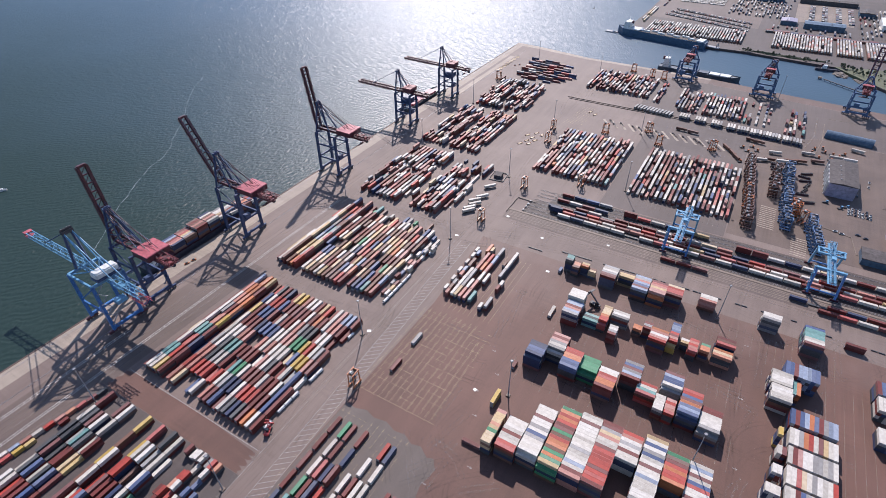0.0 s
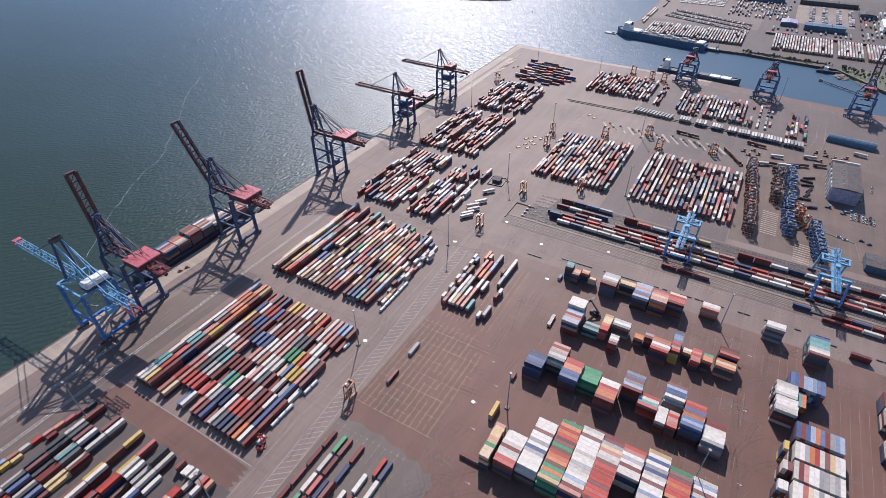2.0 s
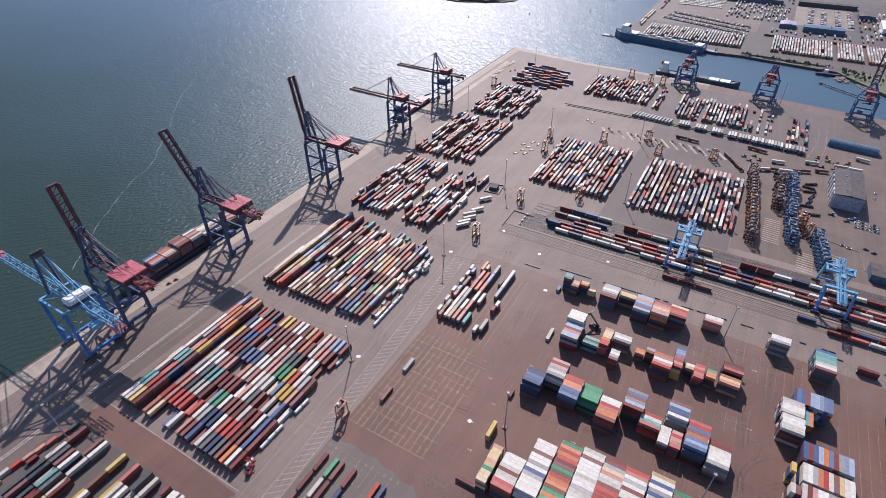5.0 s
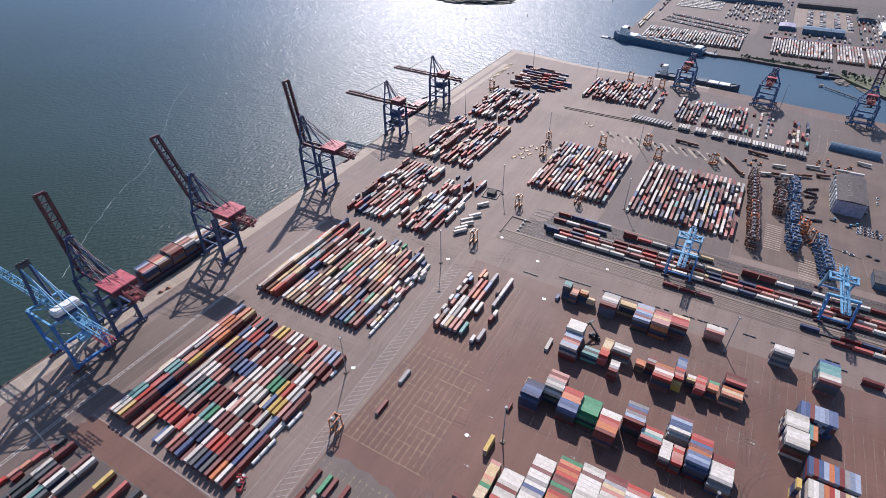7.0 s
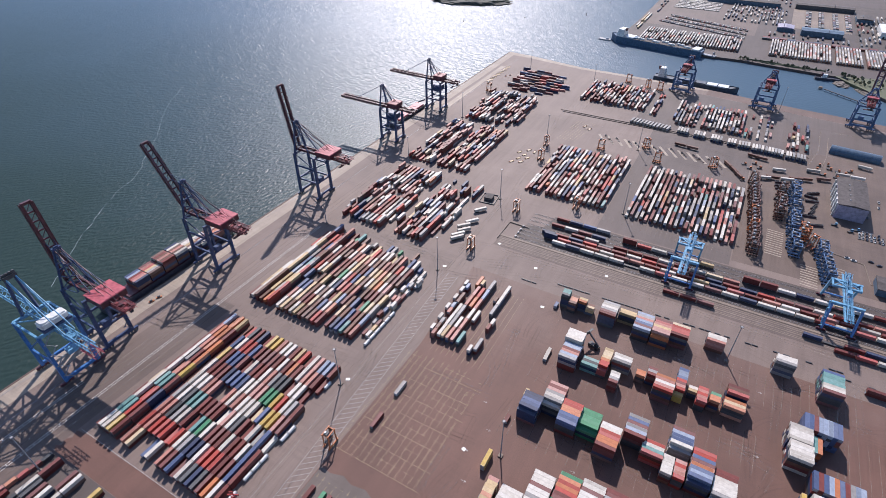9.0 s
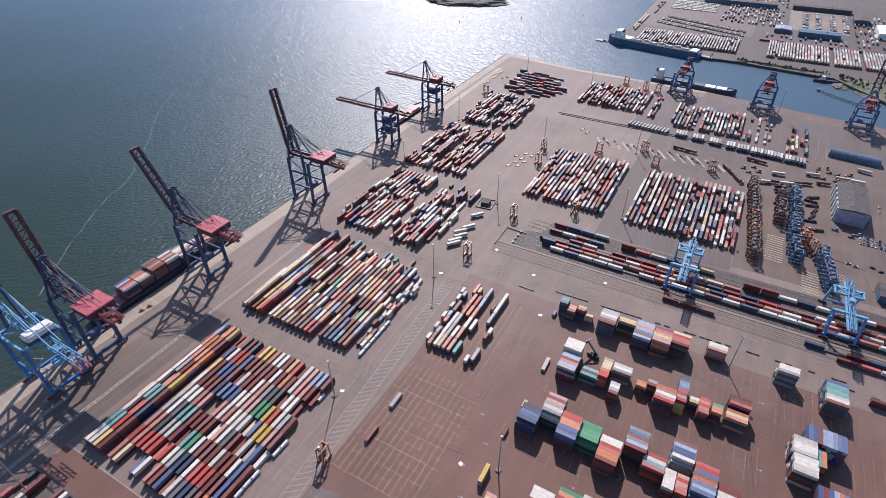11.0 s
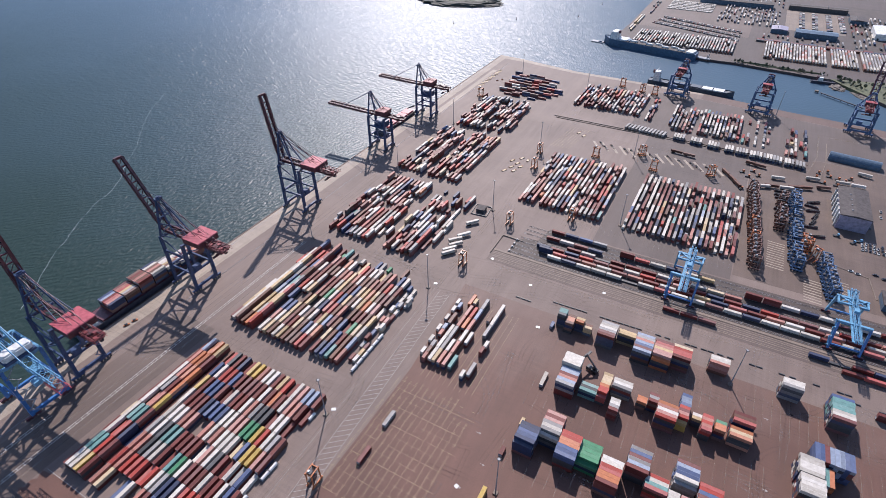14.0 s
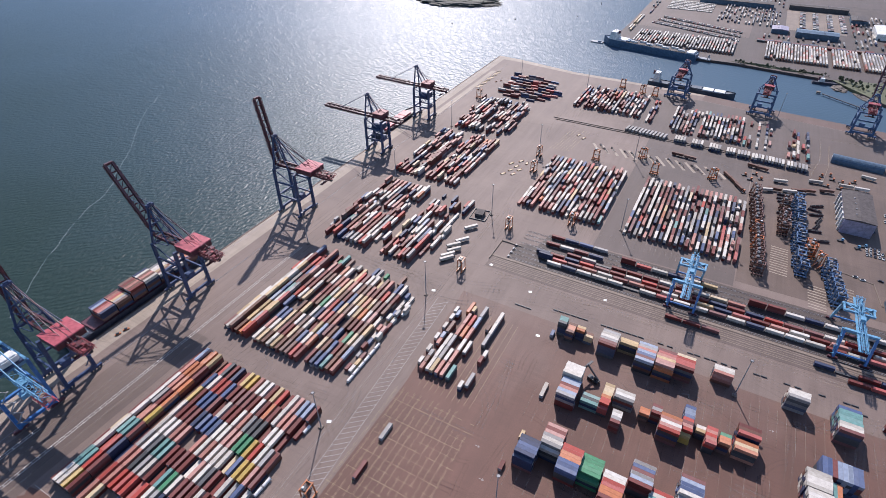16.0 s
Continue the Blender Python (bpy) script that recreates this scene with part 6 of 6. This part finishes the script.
def tank_container():
    c = hub("tank_container", "silver tank container in a white frame on asphalt", "tank container", "tank containers")
    b = bmesh.new()
    rod(b, (-2.8, 0, 1.3), (2.8, 0, 1.3), 1.1, sides=16)
    part("tank", b, WHITE, c)
    for s in (-3.0, 3.0):
        b = bmesh.new()
        for y in (-1.15, 1.15):
            bx(b, s, y, 1.3, 0.14, 0.14, 2.5)
        for z in (0.08, 2.5):
            bx(b, s, 0, z, 0.14, 2.4, 0.14)
        part("end_frame", b, STEEL, c)
    for s in (-1.15, 1.15):
        b = bmesh.new()
        bx(b, 0, s, 0.1, 6.0, 0.14, 0.16)
        part("side_rail", b, STEEL, c)
    return c


put(tank_container(), [(-196.8, 112.5, 90), (-198.0, 125.4, 90), (-198.0, 131.8, 90), (-197.8, 138.2, 90), (-197.2, 154.8, 90), (-197.0, 161.2, 90), (-199.5, 199, 90)] + [(-199.4 - 0.05 * k, 244 + 6.6 * k, 90) for k in range(6)] + [(-200.6, 315, 90), (-201, 322, 90)])
b = bmesh.new()
for yy in (421, 427.5, 433.3, 439.3):
    bx(b, -157.6, yy, 0.8, 0.9, 2.4, 1.4)
    bx(b, -156.4, yy, 1.3, 1.4, 0.4, 0.4)
thing("buffer_stop", b, STEEL, "steel buffer stops at the end of the tracks", "buffer stop", kind="stuff")
b = bmesh.new()
bx(b, -72, 724, 0.4, 292, 0.6, 0.8)
bx(b, -72, 728.6, 0.4, 300, 0.6, 0.8)
thing("barrier_wall", b, CONCRETE, "double line of low concrete barrier across the terminal", "barrier", kind="structure")


# ---- the far shore: ferry quay, trailer parks, halls, trees ----
slab("far_ground", [(-246, 1094), (-238, 1300), (-240, 1500), (-300, 2900), (2600, 2900), (2600, 930), (210, 930), (165, 985), (110, 1056), (13, 1068), (-29, 1074), (-92, 1072), (-94, 1082)], 0.6, 8.0, LIGHT_YARD, "pale dusty yard of the harbour across the basin")
slab("far_road", [(-10, 1225), (-10, 1246), (700, 1226), (700, 1204)], 0.64, 0.3, BALLAST, "dark railway strip across the far yard", "track bed")
slab("far_road", [(-240, 1500), (-240, 1240), (-20, 1240), (-20, 1500)], 0.63, 0.3, RAIL_LANE, "worn asphalt car park of the far harbour", "car park")
slab("far_yard", [(148, 1248), (146, 1318), (152, 1600), (900, 1600), (900, 1226)], 0.63, 0.3, BALLAST, "dark worn yard with goods and wagons of the far harbour", "yard")
slab("far_lot", [(38, 1335), (38, 1507), (141, 1507), (141, 1335)], 0.66, 0.3, CONCRETE, "pale concrete lorry park", "car park")
slab("shore_bank", [(108, 1057), (165, 986), (210, 931), (420, 931), (420, 1068), (180, 1074)], 0.9, 5.0, EARTH, "grassy bank with rocks at the end of the basin", "bank")


def box_rows(name, label, x0, x1, y0, y1, step, length, size, paints, base, along_y=True, keep=0.9, shaded_base=False, slant=0.0):
    """Rows of parked boxes, joined; each stands on wheels' height above the yard."""
    b = bmesh.new()
    x = x0
    while x < x1:
        shift = slant * (x - x0)
        y = y0 + shift + length / 2
        while y + length / 2 <= y1 + shift:
            if RNG.random() < keep:
                w, h = size
                low = 2.5 if shaded_base else 0.0
                # brown lower half stands in for the shade on the trailers' fronts
                if shaded_base:
                    under = bx(b, x, y, base + low / 2, w, length * 0.97, low)
                    for f in {f for v in under for f in v.link_faces}:
                        f.material_index = len(paints)
                made = bx(b, x, y, base + (h + low) / 2 + 0.02, w, length * 0.96, h - low) if along_y else bx(b, x, y, base + h / 2, length * 0.93, w, h)
                k = RNG.randrange(len(paints))
                for f in {f for v in made for f in v.link_faces}:
                    f.material_index = k
            y += length if along_y else step
        x += step if along_y else length
    me = mesh_of(name, b, *paints, BOX_PAINT["n"])
    return tagged(new(name, me), label, "vehicles", kind="stuff")


FLEET = [BOX_PAINT[k] for k in "WGWGGWGWGP"]
box_rows("parked_trailers", "rows of white trailers parked on the far quay", -206, -36, 1116, 1198, 4.9, 13.6, (2.45, 5.0), FLEET, 0.6, keep=0.9, shaded_base=True)
for xa in (12, 56, 80, 112, 156, 214):
    box_rows("parked_trailers", "rows of white trailers parked in the far yard", xa, xa + (40 if xa == 12 else 22 if xa < 100 else 38), 1120, 1216, 4.3, 13.6, (2.45, 5.0), FLEET, 0.6, keep=0.97, shaded_base=True)
CARS = [BOX_PAINT[k] for k in "WkGNkrGk"]
for k in range(3):
    for half in (0, 1):
        box_rows("parked_cars", "long rows of parked cars on the far car park", -200 + 6 * k, -34, 1268 + 26 * k + 8 * half, 1274 + 26 * k + 8 * half, 2.6, 5.2, (1.9, 1.8), CARS, 0.63, keep=0.93, slant=-0.37)
for k in range(6):
    box_rows("parked_cars", "rows of new white cars on the far car park", -196, -104, 1406 + 15 * k, 1418 + 15 * k, 2.6, 5.0, (1.9, 1.5), [BOX_PAINT[c] for c in "WWGW"], 0.63, keep=0.96)
box_rows("parked_trailers", "pale trailers parked along the far quay edge", -232, -223, 1188, 1330, 5.0, 14.2, (2.6, 3.6), [BOX_PAINT[c] for c in "TWTPW"], 0.6, keep=0.8)
box_rows("parked_trailers", "dark vehicles parked along the far quay edge", -226, -214, 1330, 1480, 6.0, 13.0, (2.6, 3.0), CARS, 0.6, keep=0.55)
for xa in (64, 87, 112, 134):
    box_rows("parked_cars", "double rows of vehicles on the pale lorry park", xa, xa + 9, 1352, 1492, 5.2, 4.2, (4.6, 2.2), CARS, 0.66, keep=0.85)
box_rows("parked_trailers", "dark trailers parked beside the far railway", 4, 140, 1250, 1278, 8.0, 13.5, (2.6, 3.2), CARS, 0.64, keep=0.55)
box_rows("parked_trailers", "mixed trailers beyond the far car park", -196, 30, 1522, 1700, 9.0, 14.5, (2.6, 3.4), CARS + FLEET[:3], 0.6, keep=0.4)
box_rows("rail_wagons", "dark goods wagons standing on the far tracks", 0, 420, 1222, 1238, 14, 5.0, (12.4, 3.2), [BOX_PAINT[c] for c in "nrkNr"], 0.64, keep=0.8)
box_rows("parked_trailers", "scattered trailers and vans on the far yard", -86, 26, 1340, 1496, 6.5, 14.0, (2.6, 3.4), CARS + FLEET[:4], 0.63, keep=0.5)
box_rows("parked_trailers", "scattered trailers and vans on the far yard", 152, 420, 1245, 1500, 7.5, 14.0, (2.6, 3.4), CARS * 3 + FLEET[:5], 0.63, keep=0.5)
for x0, x1, y0, y1, h, wall, roof in ((55, 123, 1284, 1312, 9, SHED_BLUE, SHED_BLUE), (14, 42, 1296, 1326, 7, SHED_BLUE, WALL_LILAC), (184, 240, 1330, 1400, 10, WHITE, WHITE), (-140, 10, 1496, 1520, 9, SHED_BLUE, ROOF_GREY), (40, 150, 1514, 1540, 8, DARK, ROOF_GREY), (250, 330, 1300, 1340, 9, DARK, ROOF_GREY), (150, 178, 1430, 1470, 8, SHED_BLUE, ROOF_GREY)):
    hall("far_hall", "low industrial hall with a shallow metal roof across the basin", x0, x1, y0, y1, h, wall, roof, 0, 1.5).location.z = 0.6


def tree(seed, h):
    """A broadleaf tree: forked trunk and a crown of leaf clumps."""
    r = random.Random(seed)
    c = hub("tree", "green leafy tree on the grassy bank", "tree", "bank trees")
    b = bmesh.new()
    rod(b, (0, 0, 0), (0.1, 0, h * 0.5), 0.26, 0.14, 7)
    for k in range(4):
        a = r.uniform(0, 6.28)
        rod(b, (0.1, 0, h * (0.3 + 0.06 * k)), (h * 0.2 * math.cos(a), h * 0.2 * math.sin(a), h * 0.72), 0.11, 0.05, 5)
    part("trunk", b, BARK, c)
    b = bmesh.new()
    for k in range(170):
        a, u = r.uniform(0, 6.28), r.uniform(0.15, 1) ** 0.6
        z = h * r.uniform(0.36, 1.0)
        rad = h * 0.34 * u * math.sin(math.pi * min(0.96, (z / h - 0.24) / 0.8)) ** 0.6
        m = Matrix.Translation((rad * math.cos(a), rad * math.sin(a), z)) @ Euler((r.uniform(0, 3), r.uniform(0, 3), r.uniform(0, 3))).to_matrix().to_4x4() @ Matrix.Diagonal((1, 1, 0.45, 1))
        bmesh.ops.create_icosphere(b, subdivisions=1, radius=h * r.uniform(0.035, 0.075), matrix=m)
    part("crown", b, LEAF, c)
    return c


TREES = [tree(3 + k, hh) for k, hh in enumerate((8.0, 10.5, 6.0))]
for k in range(130):
    x = 116 + RNG.random() * 150
    lo = max(938, 1060 - (x - 108) * 1.28)
    y = lo + 5 + RNG.random() * (1066 - lo - 8)
    if k < 3:
        TREES[k].matrix_world = pose(x, y, 0.9, 0, 0, k * 50)
    else:
        copy_thing(TREES[k % 3], pose(x, y, 0.9, 0, 0, RNG.uniform(0, 360)) @ Matrix.Scale(RNG.uniform(0.35, 0.75), 4))
for k in range(46):
    u = RNG.random() ** 1.3
    copy_thing(TREES[k % 3], pose(-30 + 134 * u, 1080 + RNG.uniform(-4, 5) - 8 * u, 0.3, 0, 0, k * 40) @ Matrix.Scale(RNG.uniform(0.3, 0.62), 4))


def rock_heap(name, label, x, y, lx, ly, h, seed, material, category, turn=14):
    b = bmesh.new()
    bmesh.ops.create_icosphere(b, subdivisions=5, radius=1.0)
    for v in b.verts:
        d = noise.noise(v.co * 2.3 + Vector((seed, 0, 0))) * 0.3 + noise.noise(v.co * 7 + Vector((seed, 0, 0))) * 0.12
        v.co = Vector((v.co.x * lx * (1 + d), v.co.y * ly * (1 + d), v.co.z * h * (1 + 2 * d)))
    o = thing(name, b, material, label, category, kind="structure")
    o.matrix_world = pose(x, y, -3.4, 0, 0, turn)


rock_heap("island", "dark low rocky island in the fairway", -640, 1262, 104, 46, 9, 2.0, DARK_ROCK, "island")
rock_heap("island", "scrub-covered top of the rocky island", -648, 1272, 84, 34, 12, 5.0, LEAF, "island")
rock_heap("scrub_bank", "low scrubby bank along the far quay wall", 36, 1077, 76, 6, 5.4, 3.0, EARTH, "bank", -4)
rock_heap("shore_rocks", "brown tumbled rocks at the foot of the bank", 150, 1000, 22, 6, 2.6, 11.0, ROCK, "rocks", -52)
rock_heap("shore_rocks", "pale tumbled rocks along the bank", 118, 1030, 10, 14, 3.0, 8.0, ROCK, "rocks")

b = bmesh.new()
bx(b, 0, 0, 0.2, 64, 2.4, 1.0)
for k in range(7):
    rod(b, (-30 + k * 10, 0, -6), (-30 + k * 10, 0, 0.2), 0.4)
o = thing("jetty", b, DARK, "narrow dark jetty on piles beside the bank", "jetty")
o.matrix_world = pose(120, 971, -0.8, 0, 0, -37.6)
b = bmesh.new()
bx(b, 0, 0, 0.3, 5, 4, 2.2)
for k in (-1.6, 1.6):
    rod(b, (k, 0, -6), (k, 0, 0.3), 0.5)
o = thing("mooring_dolphin", b, CONCRETE, "concrete mooring dolphin standing in the basin", "mooring")
o.matrix_world = pose(90, 996, -1.2)
tug = hub("work_boat", "dark harbour work boat moored at the bank", "ship")
part("hull", hull("hull", 44, 9, 2.6, HULL_DARK), HULL_DARK, tug)
superstructure(tug, -10, 6.5, 2, 1.8, 7)
tug.matrix_world = pose(104, 1045, -2.0, 0, 0, -84)
link = hub("ship_ramp", "pale steel loading ramp at the end of the far quay", "ramp")
b = bmesh.new()
bx(b, 0, 0, 1.2, 26, 9, 1.2)
part("deck", b, STEEL, link)
for k in (-10, 10):
    b = bmesh.new()
    bx(b, 9, k * 0.42, 4, 1.2, 1.2, 8)
    part("portal_post", b, STEEL, link)
link.matrix_world = pose(-80, 1076, -0.4, 0, 0, -10)
pont = hub("pontoon", "low grey pontoon ahead of the ferry's bow", "pontoon")
b = bmesh.new()
bx(b, 0, 0, 0.6, 22, 10, 2.4)
bmesh.ops.bevel(b, geom=list(b.edges), offset=0.4, segments=1, affect="EDGES")
part("float", b, STEEL, pont)
b = bmesh.new()
bx(b, 5, 0, 2.6, 5, 5, 2.0)
part("hut", b, HULL_BLUE, pont)
pont.matrix_world = pose(-266, 1098, -3.0, 0, 0, -8)


def buoy():
    c = hub("buoy", "small dark channel buoy on the water", "buoy", "buoys")
    b = bmesh.new()
    rod(b, (0, 0, -1), (0, 0, 1.2), 1.2, sides=12)
    part("float", b, DARK, c)
    b = bmesh.new()
    rod(b, (0, 0, 1.2), (0, 0, 6.0), 0.5, 0.25)
    part("pillar", b, DARK, c)
    return c


first = buoy()
first.matrix_world = pose(-567, 1090, -3.2)
for x, y in ((-463, 1178), (-353, 1260), (-338, 1392)):
    copy_thing(first, pose(x, y, -3.2))

boat = hub("motor_boat", "small white motor boat with a foaming wake", "boat")
part("hull", hull("hull", 11, 3.4, 1.2, WHITE), WHITE, boat)
b = bmesh.new()
bx(b, 0, -0.5, 1.5, 2.2, 3.4, 1.5)
part("cabin", b, WHITE, boat)
boat.matrix_world = pose(-664, 180, -3.0, 0, 0, 150)
b = bmesh.new()
pts = [Vector((x, y, -3.17)) for x, y in ((-474, 168), (-488, 184), (-512, 211), (-526, 228), (-539, 247), (-549, 261), (-569, 292), (-573, 305), (-581, 322), (-594, 339), (-609, 354), (-652, 406), (-690, 440), (-730, 482), (-775, 545))]
prev = None
for p, q in zip(pts, pts[1:]):
    for k in range(10):
        c = p.lerp(q, k / 10)
        d = (q - p).normalized()
        s = Vector((-d.y, d.x, 0))
        c = c + s * (2.2 * noise.noise(c * 0.06) + 0.7 * noise.noise(c * 0.3))
        w = 0.12 + 0.26 * abs(noise.noise(c * 0.15 + Vector((9, 0, 0))))
        pair = (b.verts.new(c - s * w), b.verts.new(c + s * w))
        if prev and noise.noise(c * 0.21) > -0.5:
            b.faces.new((prev[0], pair[0], pair[1], prev[1]))
        prev = pair
bmesh.ops.recalc_face_normals(b, faces=b.faces)
thing("foam_line", b, FOAM, "thin broken line of foam drifting on the water", "foam", kind="stuff")

b = bmesh.new()
for k in range(14):
    x = -150 + 10.6 * k
    d = Vector((0.56, -0.83))
    strip(b, (x - 6 * d.x, 668 - 11 * d.y), (x + 6 * d.x + 6, 668 + 13 * d.y), 3.0, 0.03)
thing("trailer_slots", b, QUAY_PALE, "pale worn angled trailer slots on the asphalt", "slot marking", kind="stuff")
